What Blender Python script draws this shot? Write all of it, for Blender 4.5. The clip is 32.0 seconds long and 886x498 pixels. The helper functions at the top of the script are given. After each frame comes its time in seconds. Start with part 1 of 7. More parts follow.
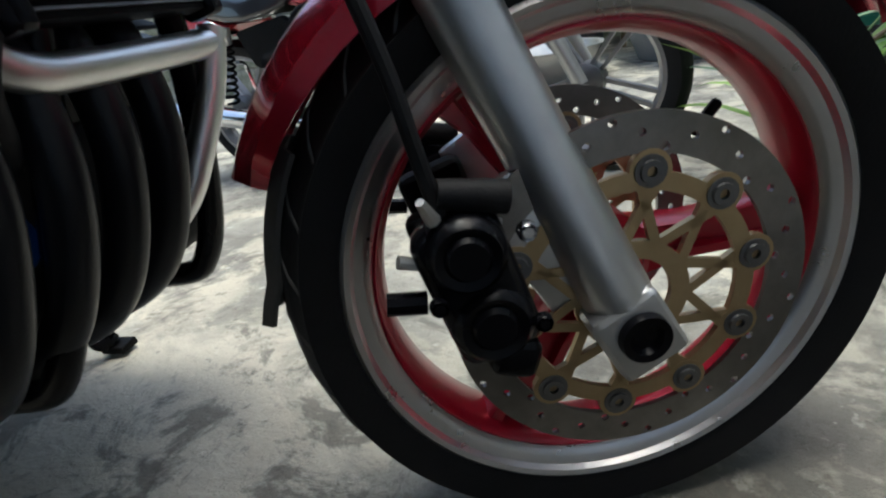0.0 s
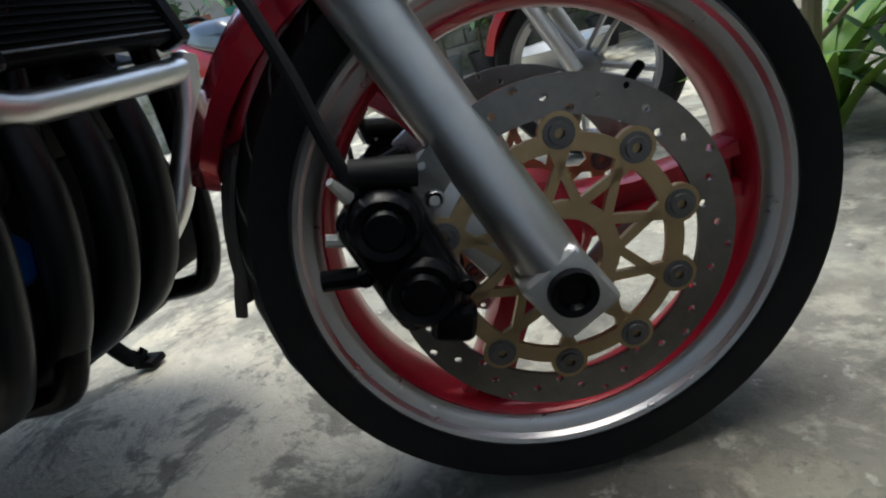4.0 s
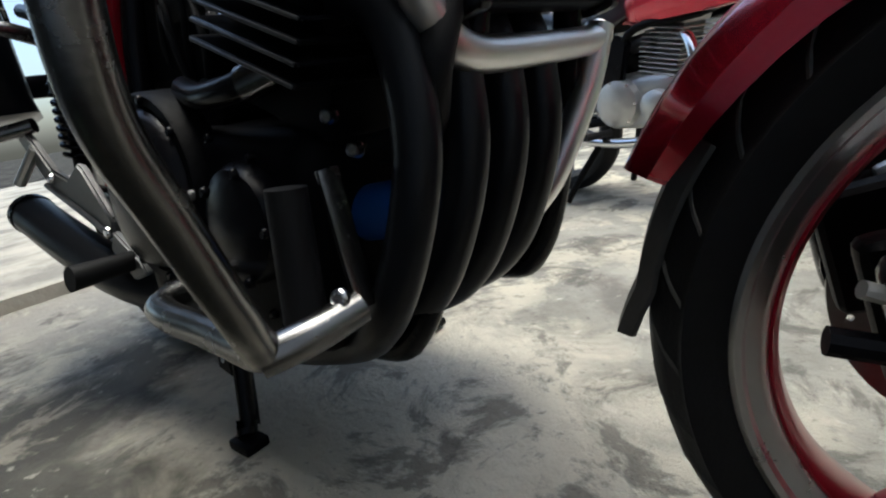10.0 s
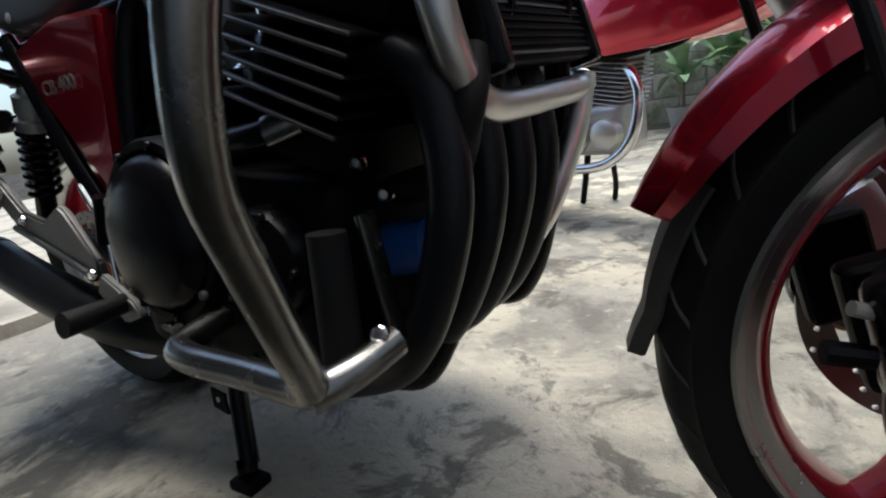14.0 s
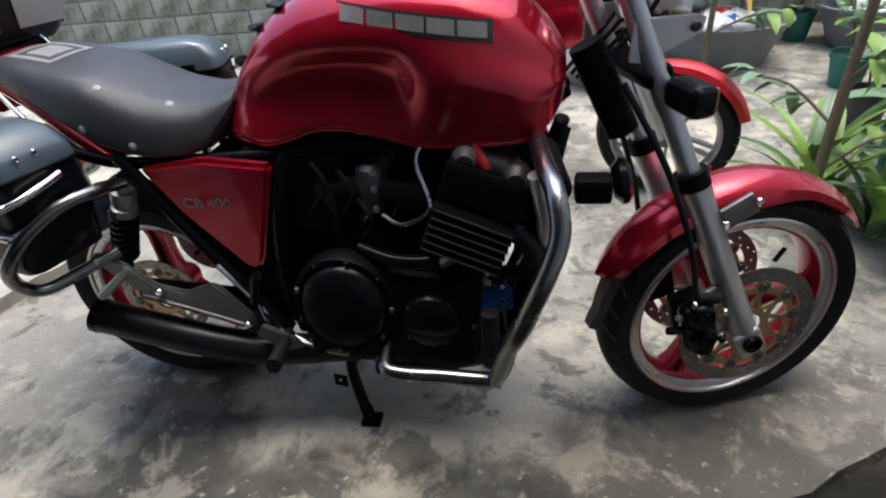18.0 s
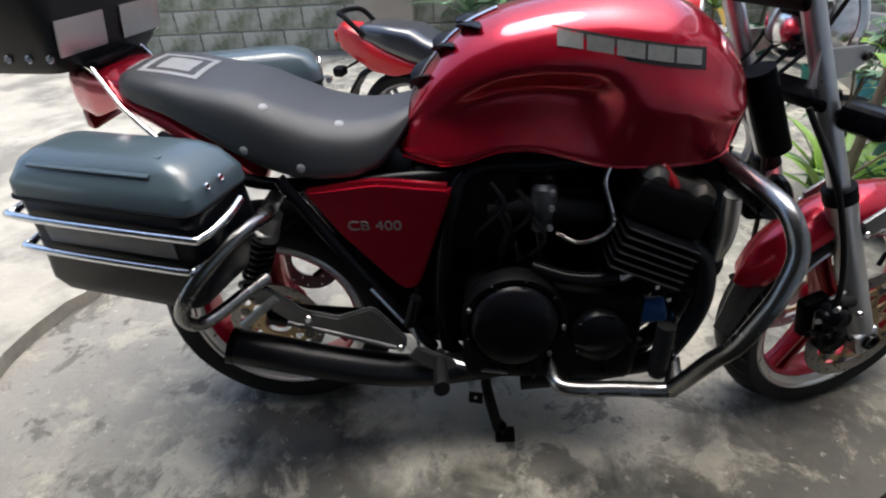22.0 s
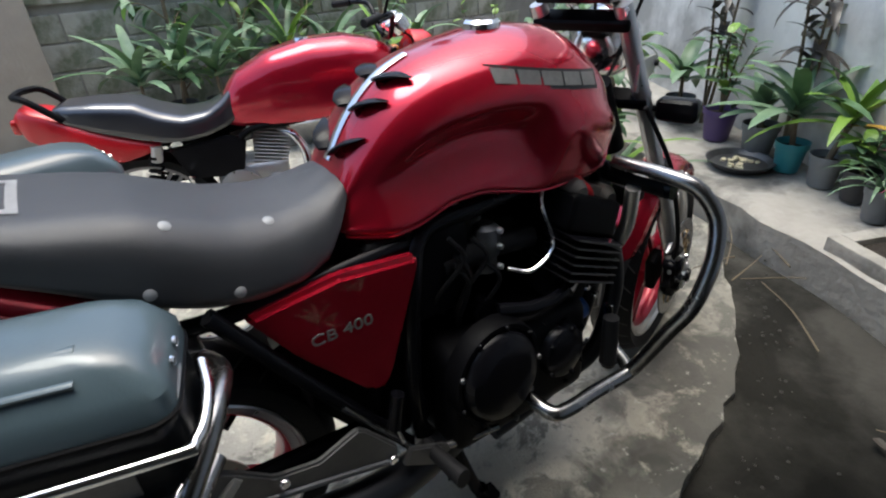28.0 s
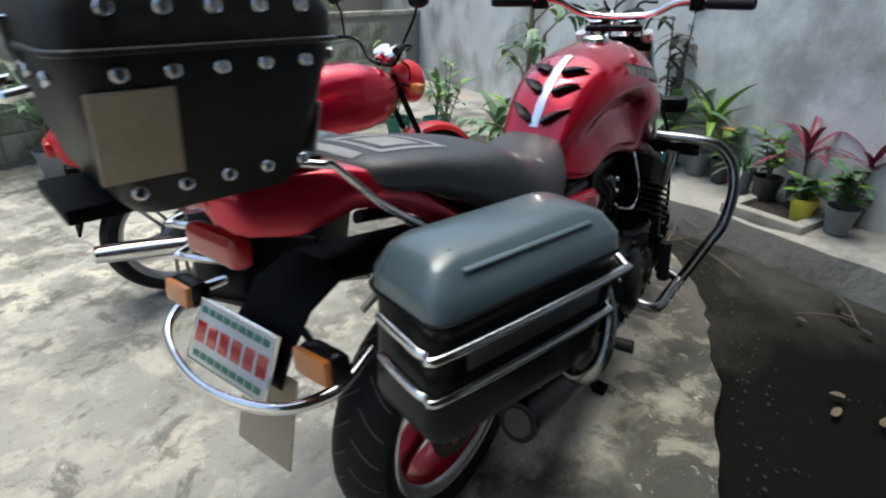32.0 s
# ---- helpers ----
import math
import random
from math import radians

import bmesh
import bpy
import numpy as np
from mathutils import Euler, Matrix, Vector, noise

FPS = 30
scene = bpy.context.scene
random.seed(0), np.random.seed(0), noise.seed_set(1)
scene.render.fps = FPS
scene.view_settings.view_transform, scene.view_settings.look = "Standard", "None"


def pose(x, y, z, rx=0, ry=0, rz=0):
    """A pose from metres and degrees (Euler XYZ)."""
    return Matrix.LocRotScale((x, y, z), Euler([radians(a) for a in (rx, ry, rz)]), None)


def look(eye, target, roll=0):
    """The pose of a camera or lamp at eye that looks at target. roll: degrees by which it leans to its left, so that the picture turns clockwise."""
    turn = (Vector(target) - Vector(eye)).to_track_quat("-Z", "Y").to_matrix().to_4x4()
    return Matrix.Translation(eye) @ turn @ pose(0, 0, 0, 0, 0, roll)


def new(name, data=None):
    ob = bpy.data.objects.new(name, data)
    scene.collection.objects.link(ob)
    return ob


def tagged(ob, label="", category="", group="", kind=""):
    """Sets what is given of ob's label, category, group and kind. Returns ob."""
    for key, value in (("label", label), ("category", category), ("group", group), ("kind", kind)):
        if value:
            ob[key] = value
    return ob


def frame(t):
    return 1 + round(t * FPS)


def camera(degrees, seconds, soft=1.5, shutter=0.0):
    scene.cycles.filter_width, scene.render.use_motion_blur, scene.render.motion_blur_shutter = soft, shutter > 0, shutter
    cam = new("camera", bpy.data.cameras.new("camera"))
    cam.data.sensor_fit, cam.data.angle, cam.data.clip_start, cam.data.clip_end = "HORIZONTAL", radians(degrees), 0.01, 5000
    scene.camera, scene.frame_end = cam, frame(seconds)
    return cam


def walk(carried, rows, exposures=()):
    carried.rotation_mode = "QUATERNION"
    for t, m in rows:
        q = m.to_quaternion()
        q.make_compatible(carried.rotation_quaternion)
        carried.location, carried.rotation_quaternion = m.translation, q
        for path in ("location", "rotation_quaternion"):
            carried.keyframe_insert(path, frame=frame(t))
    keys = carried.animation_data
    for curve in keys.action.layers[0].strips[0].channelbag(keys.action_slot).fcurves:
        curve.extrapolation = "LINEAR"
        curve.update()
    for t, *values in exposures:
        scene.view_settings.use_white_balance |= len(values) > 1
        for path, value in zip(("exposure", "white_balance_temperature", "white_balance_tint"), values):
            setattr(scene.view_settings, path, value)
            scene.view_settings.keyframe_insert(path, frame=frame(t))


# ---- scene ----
LENS = 79.03
# seconds, x, y, z, yaw, pitch, roll
PATH = [
    (0.0, 1.3884, -0.4223, 0.5133, 14.23, -24.74, -10.14),
    (0.5, 1.3945, -0.4152, 0.4675, 14.61, -23.08, -10.21),
    (1.0, 1.4075, -0.4224, 0.4877, 15.28, -23.23, -10.50),
    (1.5, 1.4455, -0.4240, 0.4778, 16.98, -22.27, -13.08),
    (2.0, 1.4736, -0.4248, 0.4615, 19.17, -21.92, -16.75),
    (2.5, 1.4856, -0.4218, 0.4623, 20.22, -22.44, -17.74),
    (3.0, 1.4904, -0.4278, 0.4642, 20.44, -22.64, -18.11),
    (3.5, 1.4866, -0.4364, 0.4723, 19.83, -22.58, -18.06),
    (5.5, 1.4826, -0.4504, 0.4824, 18.33, -22.47, -15.87),
    (6.0, 1.4827, -0.4463, 0.4757, 18.98, -22.47, -15.05),
    (6.5, 1.3529, -0.4996, 0.5383, 19.23, -21.63, -6.80),
    (7.0, 1.2833, -0.4309, 0.5173, 34.44, -19.28, -7.12),
    (7.5, 1.2731, -0.4006, 0.4883, 42.95, -17.50, -8.42),
    (8.0, 1.2627, -0.4114, 0.4528, 47.57, -17.35, -11.43),
    (8.5, 1.2581, -0.4339, 0.4727, 46.92, -18.09, -10.43),
    (9.0, 1.2658, -0.4381, 0.4842, 44.77, -17.78, -9.86),
    (9.5, 1.2736, -0.4394, 0.4935, 43.32, -17.37, -8.98),
    (10.0, 1.2821, -0.4386, 0.4922, 42.20, -17.09, -9.53),
    (10.5, 1.2856, -0.4441, 0.4967, 41.43, -16.86, -9.25),
    (11.0, 1.2879, -0.4463, 0.4941, 41.01, -16.60, -9.32),
    (11.5, 1.2823, -0.4521, 0.4997, 40.78, -16.31, -9.81),
    (12.0, 1.2644, -0.4776, 0.5072, 39.62, -15.97, -9.74),
    (12.5, 1.2440, -0.4902, 0.5105, 38.16, -16.22, -10.55),
    (13.0, 1.2380, -0.5008, 0.5185, 36.96, -16.15, -10.03),
    (13.5, 1.2445, -0.4937, 0.5111, 36.90, -16.07, -9.91),
    (14.0, 1.2431, -0.5085, 0.5272, 35.47, -15.72, -9.61),
    (14.5, 1.2389, -0.5587, 0.5468, 37.08, -17.36, -9.80),
    (15.0, 1.2327, -0.5727, 0.5589, 38.29, -18.72, -10.02),
    (15.5, 1.1387, -0.6303, 0.6799, 34.10, -19.98, -9.27),
    (17.5, 0.9865, -1.0130, 1.1088, 12.36, -32.90, -5.90),
    (18.0, 0.9975, -1.0005, 1.1134, 12.61, -32.72, -6.48),
    (18.5, 0.9650, -0.9904, 1.1395, 11.36, -33.02, -7.25),
    (19.0, 0.8453, -0.9512, 1.1612, 8.73, -34.54, -6.97),
    (19.5, 0.6973, -0.8583, 1.2083, 5.69, -37.01, -5.24),
    (20.0, 0.5997, -0.8784, 1.2030, 5.69, -36.55, -4.10),
    (20.5, 0.5743, -0.9739, 1.1720, 4.26, -35.28, -4.36),
    (21.0, 0.5208, -1.0172, 1.1757, 2.32, -34.30, -3.87),
    (21.5, 0.4875, -1.0515, 1.1649, 2.79, -33.22, -3.28),
    (22.0, 0.5042, -1.0330, 1.1825, 3.78, -33.22, -3.35),
    (22.5, 0.5569, -1.0088, 1.1986, 3.91, -33.65, -3.63),
    (23.0, 0.5444, -1.0030, 1.1954, 2.36, -33.39, -2.60),
    (23.5, 0.4929, -0.9335, 1.1583, 0.86, -33.47, -1.81),
    (24.0, 0.4886, -0.7617, 1.1874, 0.36, -36.20, 0.12),
    (24.5, 0.4198, -0.7266, 1.1829, -3.04, -36.74, 2.46),
    (26.5, 0.0960, -0.6852, 1.1308, -26.55, -31.52, -4.40),
    (27.0, 0.0307, -0.7491, 1.1345, -31.49, -31.00, -5.13),
    (27.5, -0.0003, -0.8167, 1.1611, -34.35, -30.70, -2.75),
    (28.0, 0.0637, -0.7722, 1.1777, -33.86, -30.20, -2.75),
    (28.5, 0.0929, -0.7663, 1.1602, -32.88, -30.46, -2.30),
    (29.0, 0.0329, -0.7652, 1.1464, -32.15, -31.04, -0.59),
    (29.5, -0.1191, -0.8207, 1.1414, -32.28, -29.77, -1.20),
    (30.0, -0.2382, -0.8653, 1.1577, -33.87, -28.46, -1.14),
    (30.5, -0.2375, -0.8182, 1.1780, -35.53, -27.73, -1.15),
    (31.0, -0.3201, -0.7482, 1.1851, -37.40, -27.73, -1.93),
    (31.5, -0.5701, -0.7200, 1.1500, -46.00, -26.10, -4.94),
    (32.0, -0.7884, -0.5284, 1.1550, -54.03, -25.72, 0.27),
]
EXPOSURES = [(0.0, 0.02, 6000, 1), (15.5, 0.0, 6250, 6), (18.0, 0.08, 6150, 8), (30.0, 0.1, 6200, 4), (32.0, -0.1, 6150, 2)]
SKY, SUN = 0.33, 2.0



def glide(t, x, y, z, yaw, pitch, roll):
    return t, pose(x, y, z, 90 + pitch, 0, yaw) @ pose(0, 0, 0, 0, 0, roll)


cam = camera(LENS, 32.0, soft=2.1, shutter=0.4)
walk(cam, [glide(*row) for row in PATH], EXPOSURES)

# ---- light ----
world = bpy.data.worlds.new("overcast_sky")
scene.world = world
world.use_nodes = True
wn = world.node_tree
sky = wn.nodes.new("ShaderNodeTexSky")
sky.sky_type, sky.sun_disc = "NISHITA", False
sky.sun_elevation, sky.sun_rotation = radians(78), radians(60)
sky.air_density, sky.dust_density = 1.0, 4.0
wn.links.new(sky.outputs[0], wn.nodes["Background"].inputs[0])
wn.nodes["Background"].inputs[1].default_value = SKY
sun = new("sun", bpy.data.lights.new("sun", "SUN"))
sun.data.energy, sun.data.angle, sun.data.color = SUN, radians(25), (1.0, 0.94, 0.84)
sun.matrix_world = look((-0.2, 0.9, 6), (0.6, 0, 0))


# ---- materials ----
def material(name, base=(0.5, 0.5, 0.5), rough=0.5, metal=0.0, second=None, scale=8.0, mix=0.5, bump=0.0, bscale=60.0,
             coat=0.0, spots=None, spot_scale=3.0, rough2=None, spec=0.5):
    """A surface with broad variation (second colour), fine grain and relief."""
    m = bpy.data.materials.new(name)
    m.use_nodes = True
    n, l = m.node_tree.nodes, m.node_tree.links
    b = n["Principled BSDF"]
    b.inputs["Roughness"].default_value, b.inputs["Metallic"].default_value = rough, metal
    b.inputs["Coat Weight"].default_value = coat
    b.inputs["Coat Roughness"].default_value = 0.03
    b.inputs["Specular IOR Level"].default_value = spec
    co = n.new("ShaderNodeTexCoord")
    out = None
    if second is None:
        b.inputs["Base Color"].default_value = (*base, 1)
    else:
        nz = n.new("ShaderNodeTexNoise")
        nz.inputs["Scale"].default_value, nz.inputs["Detail"].default_value = scale, 8
        nz.inputs["Roughness"].default_value = 0.65
        l.new(co.outputs["Object"], nz.inputs["Vector"])
        ramp = n.new("ShaderNodeValToRGB")
        ramp.color_ramp.elements[0].position, ramp.color_ramp.elements[1].position = 0.5 - mix / 2, 0.5 + mix / 2
        ramp.color_ramp.elements[0].color, ramp.color_ramp.elements[1].color = (*base, 1), (*second, 1)
        l.new(nz.outputs["Fac"], ramp.inputs[0])
        out = ramp.outputs[0]
        if spots is not None:
            n2 = n.new("ShaderNodeTexNoise")
            n2.inputs["Scale"].default_value, n2.inputs["Detail"].default_value = spot_scale, 6
            n2.inputs["Roughness"].default_value = 0.6
            l.new(co.outputs["Object"], n2.inputs["Vector"])
            r2 = n.new("ShaderNodeValToRGB")
            r2.color_ramp.elements[0].position, r2.color_ramp.elements[1].position = 0.48, 0.62
            l.new(n2.outputs["Fac"], r2.inputs[0])
            mx = n.new("ShaderNodeMix")
            mx.data_type = "RGBA"
            l.new(r2.outputs[0], mx.inputs[0])
            l.new(out, mx.inputs[6])
            mx.inputs[7].default_value = (*spots, 1)
            out = mx.outputs[2]
        l.new(out, b.inputs["Base Color"])
        if rough2 is not None:
            mr = n.new("ShaderNodeMapRange")
            mr.inputs["To Min"].default_value, mr.inputs["To Max"].default_value = rough, rough2
            l.new(nz.outputs["Fac"], mr.inputs[0])
            l.new(mr.outputs[0], b.inputs["Roughness"])
    if bump:
        nb = n.new("ShaderNodeTexNoise")
        nb.inputs["Scale"].default_value, nb.inputs["Detail"].default_value = bscale, 6
        l.new(co.outputs["Object"], nb.inputs["Vector"])
        bp = n.new("ShaderNodeBump")
        bp.inputs["Strength"].default_value, bp.inputs["Distance"].default_value = bump, 0.01
        l.new(nb.outputs["Fac"], bp.inputs["Height"])
        l.new(bp.outputs["Normal"], b.inputs["Normal"])
    return m


RED = material("red_metallic_paint", (0.44, 0.007, 0.026), 0.22, 0.62, (0.54, 0.010, 0.036), 6, 0.6, 0.01, 300, coat=0.9, spec=0.4)
RED_FLAT = material("red_plastic_paint", (0.5, 0.005, 0.012), 0.34, 0.05, (0.57, 0.01, 0.018), 9, 0.6, 0.02, 200, coat=0.3)
RED_WHEEL = material("red_wheel_paint", (0.36, 0.002, 0.02), 0.32, 0.3, (0.44, 0.004, 0.028), 20, 0.7, coat=0.4)
BLACK = material("black_engine_paint", (0.0018, 0.0018, 0.0022), 0.42, 0.0, (0.004, 0.004, 0.005), 14, 0.8, 0.08, 220, rough2=0.6, spec=0.08)
BLACK_GLOSS = material("black_gloss_paint", (0.003, 0.003, 0.004), 0.18, 0.0, (0.006, 0.006, 0.008), 20, 0.8, 0.02, 150, rough2=0.3, spec=0.14)
PIPE = material("black_exhaust_paint", (0.004, 0.0045, 0.006), 0.28, 0.0, (0.009, 0.01, 0.013), 12, 0.8, 0.05, 250, rough2=0.42, spec=0.28)
RUBBER = material("tyre_rubber", (0.006, 0.006, 0.007), 0.5, 0.0, (0.013, 0.013, 0.014), 30, 0.7, 0.1, 300, rough2=0.7, spec=0.2)
GROOVE = material("dusty_groove", (0.06, 0.06, 0.058), 0.9, 0, (0.13, 0.125, 0.115), 30, 0.7, spec=0.1)
RUBBER_FLAP = material("mudflap_plastic", (0.03, 0.03, 0.028), 0.55, 0.0, (0.09, 0.085, 0.08), 12, 0.6, 0.1, 100)
STEEL = material("stainless_tube", (0.22, 0.22, 0.222), 0.2, 1.0, (0.33, 0.325, 0.32), 25, 0.6, 0.02, 200, rough2=0.32)
BRIGHT = material("bright_brushed_tube", (0.7, 0.69, 0.68), 0.3, 1.0, (0.8, 0.79, 0.78), 25, 0.6, 0.02, 200, rough2=0.42)
CHROME = material("chrome", (0.75, 0.75, 0.76), 0.1, 1.0, (0.85, 0.85, 0.86), 30, 0.6, rough2=0.2)
CAM = material("bronze_grey_casting", (0.085, 0.079, 0.072), 0.38, 0.6, (0.16, 0.148, 0.13), 22, 0.6, 0.06, 200, rough2=0.5)
FORK = material("fork_aluminium", (0.52, 0.53, 0.54), 0.3, 0.9, (0.64, 0.645, 0.65), 20, 0.6, 0.02, 250, rough2=0.42)
RIM = material("polished_rim", (0.6, 0.6, 0.61), 0.22, 1.0, (0.7, 0.7, 0.71), 18, 0.7, 0.02, 200, rough2=0.36)
DISC = material("brake_disc_steel", (0.15, 0.145, 0.14), 0.22, 1.0, (0.28, 0.27, 0.26), 30, 0.6, 0.05, 400, rough2=0.42)
GOLD = material("gold_anodised", (0.38, 0.28, 0.15), 0.4, 0.8, (0.5, 0.38, 0.22), 30, 0.6, 0.03, 300)
ALLOY = material("grey_cast_alloy", (0.11, 0.112, 0.115), 0.42, 0.8, (0.19, 0.19, 0.19), 20, 0.7, 0.12, 300)
FIN_EDGE = material("worn_fin_edge", (0.045, 0.046, 0.048), 0.45, 0.7, (0.09, 0.09, 0.09), 20, 0.7)
ALLOY_LIGHT = material("light_cast_alloy", (0.45, 0.45, 0.44), 0.4, 0.8, (0.6, 0.6, 0.58), 20, 0.7, 0.1, 300)
SEAT = material("seat_vinyl", (0.026, 0.028, 0.032), 0.36, 0.0, (0.045, 0.047, 0.052), 5, 0.8, 0.2, 700, rough2=0.5, spec=0.6)
PANNIER = material("pannier_grey_shell", (0.055, 0.084, 0.1), 0.24, 0.0, (0.085, 0.12, 0.138), 4, 0.8, 0.03, 200, coat=0.4, rough2=0.34)
PANNIER_LOW = material("pannier_black_shell", (0.003, 0.004, 0.006), 0.3, 0.0, (0.007, 0.009, 0.012), 8, 0.8, 0.05, 200, spec=0.12)
BOX = material("black_box_plastic", (0.012, 0.012, 0.013), 0.45, 0.0, (0.02, 0.02, 0.02), 12, 0.8, 0.12, 400, spec=0.3)
WHITE = material("white_decal", (0.62, 0.63, 0.64), 0.4)
WORN_PRINT = material("worn_grey_print", (0.45, 0.46, 0.47), 0.4, 0, (0.66, 0.67, 0.68), 28, 0.6)
BADGE = material("badge_silver", (0.16, 0.16, 0.155), 0.4, 0.3, (0.26, 0.26, 0.25), 60, 0.6)
BADGE_DARK = material("badge_dark", (0.02, 0.02, 0.02), 0.4)
BLUE = material("blue_paint", (0.01, 0.08, 0.32), 0.4)
ORANGE = material("amber_lens", (0.5, 0.16, 0.03), 0.25, 0, coat=0.5)
TAILRED = material("red_lens", (0.45, 0.01, 0.01), 0.2, 0, coat=0.6)
CONCRETE = None
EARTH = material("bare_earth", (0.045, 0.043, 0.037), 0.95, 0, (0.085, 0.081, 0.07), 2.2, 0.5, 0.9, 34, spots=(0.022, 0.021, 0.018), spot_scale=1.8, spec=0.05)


def shade_patch(m, at, size):
    """Shade painted near-black into a material's colour, in a ragged round patch."""
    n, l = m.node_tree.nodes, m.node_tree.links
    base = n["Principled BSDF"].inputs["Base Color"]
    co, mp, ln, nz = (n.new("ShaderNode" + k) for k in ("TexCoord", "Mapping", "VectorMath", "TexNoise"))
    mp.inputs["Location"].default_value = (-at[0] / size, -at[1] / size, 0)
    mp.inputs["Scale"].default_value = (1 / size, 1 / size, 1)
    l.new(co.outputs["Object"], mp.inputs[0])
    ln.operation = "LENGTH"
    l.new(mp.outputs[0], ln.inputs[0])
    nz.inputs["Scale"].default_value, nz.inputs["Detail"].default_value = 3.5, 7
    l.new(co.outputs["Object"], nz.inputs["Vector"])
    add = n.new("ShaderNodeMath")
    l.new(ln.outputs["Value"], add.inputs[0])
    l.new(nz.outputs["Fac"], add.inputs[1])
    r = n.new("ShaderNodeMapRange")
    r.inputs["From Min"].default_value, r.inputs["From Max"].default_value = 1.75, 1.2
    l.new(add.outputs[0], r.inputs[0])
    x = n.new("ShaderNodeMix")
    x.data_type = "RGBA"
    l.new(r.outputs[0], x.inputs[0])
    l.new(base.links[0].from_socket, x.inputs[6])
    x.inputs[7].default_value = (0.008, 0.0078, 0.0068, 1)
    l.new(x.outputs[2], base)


# shade over the near side of the earth, put into its colour
shade_patch(EARTH, (0.75, -1.05), 0.95)
LEDGE = material("old_concrete_ledge", (0.34, 0.315, 0.27), 0.8, 0, (0.5, 0.47, 0.41), 4, 0.5, 0.6, 30, spots=(0.17, 0.16, 0.14), spot_scale=2.5)
STEP = material("pale_screed", (0.36, 0.335, 0.28), 0.8, 0, (0.52, 0.49, 0.41), 3, 0.5, 0.5, 40, spots=(0.24, 0.225, 0.19), spot_scale=2)
BLOCK = material("concrete_block", (0.34, 0.335, 0.28), 0.9, 0, (0.47, 0.46, 0.4), 7, 0.6, 0.7, 70, spots=(0.15, 0.165, 0.11), spot_scale=3)
MORTAR = material("mortar", (0.22, 0.21, 0.19), 0.95, 0, (0.3, 0.29, 0.26), 12, 0.6, 0.6, 60)
PLASTER = material("pale_plaster_wall", (0.66, 0.66, 0.65), 0.8, 0, (0.84, 0.84, 0.82), 2.4, 0.4, 0.25, 30, spots=(0.4, 0.4, 0.385), spot_scale=1.3)
SOUTH = material("dark_blocking_wall", (0.06, 0.058, 0.05), 0.9, 0, (0.11, 0.105, 0.09), 3, 0.6)
SHADE_ROOF = material("shade_roof_dark", (0.05, 0.048, 0.045), 0.7, 0, (0.09, 0.08, 0.07), 3, 0.6)
BROWN_WALL = material("tan_plaster", (0.3, 0.26, 0.21), 0.85, 0, (0.4, 0.355, 0.29), 3, 0.6, 0.4, 40)
POT_COLOURS = {
    "purple": material("purple_pot_plastic", (0.07, 0.04, 0.14), 0.45, 0, (0.1, 0.06, 0.18), 8, 0.6),
    "teal": material("teal_pot_plastic", (0.03, 0.22, 0.25), 0.45, 0, (0.05, 0.28, 0.3), 8, 0.6),
    "black": material("black_pot_plastic", (0.03, 0.03, 0.032), 0.5, 0, (0.06, 0.06, 0.06), 8, 0.6),
    "terracotta": material("terracotta", (0.34, 0.13, 0.08), 0.8, 0, (0.42, 0.18, 0.11), 8, 0.6, 0.3, 60),
    "grey": material("grey_pot_plastic", (0.16, 0.17, 0.18), 0.6, 0, (0.24, 0.25, 0.25), 8, 0.6),
}
LEAF = material("green_leaf", (0.065, 0.14, 0.055), 0.4, 0, (0.15, 0.25, 0.12), 9, 0.7)
LEAF_PALE = material("pale_green_leaf", (0.12, 0.22, 0.12), 0.45, 0, (0.24, 0.34, 0.2), 12, 0.6)
LEAF_LIME = material("lime_leaf", (0.14, 0.28, 0.03), 0.45, 0, (0.24, 0.38, 0.06), 9, 0.7)
LEAF_RED = material("dark_red_leaf", (0.16, 0.02, 0.05), 0.4, 0, (0.3, 0.05, 0.09), 9, 0.7)
STEM = material("plant_stem", (0.12, 0.09, 0.06), 0.8, 0, (0.2, 0.16, 0.1), 20, 0.6)
SOIL = material("pot_soil", (0.03, 0.024, 0.018), 0.95, 0, (0.05, 0.04, 0.03), 20, 0.6, 0.5, 60)



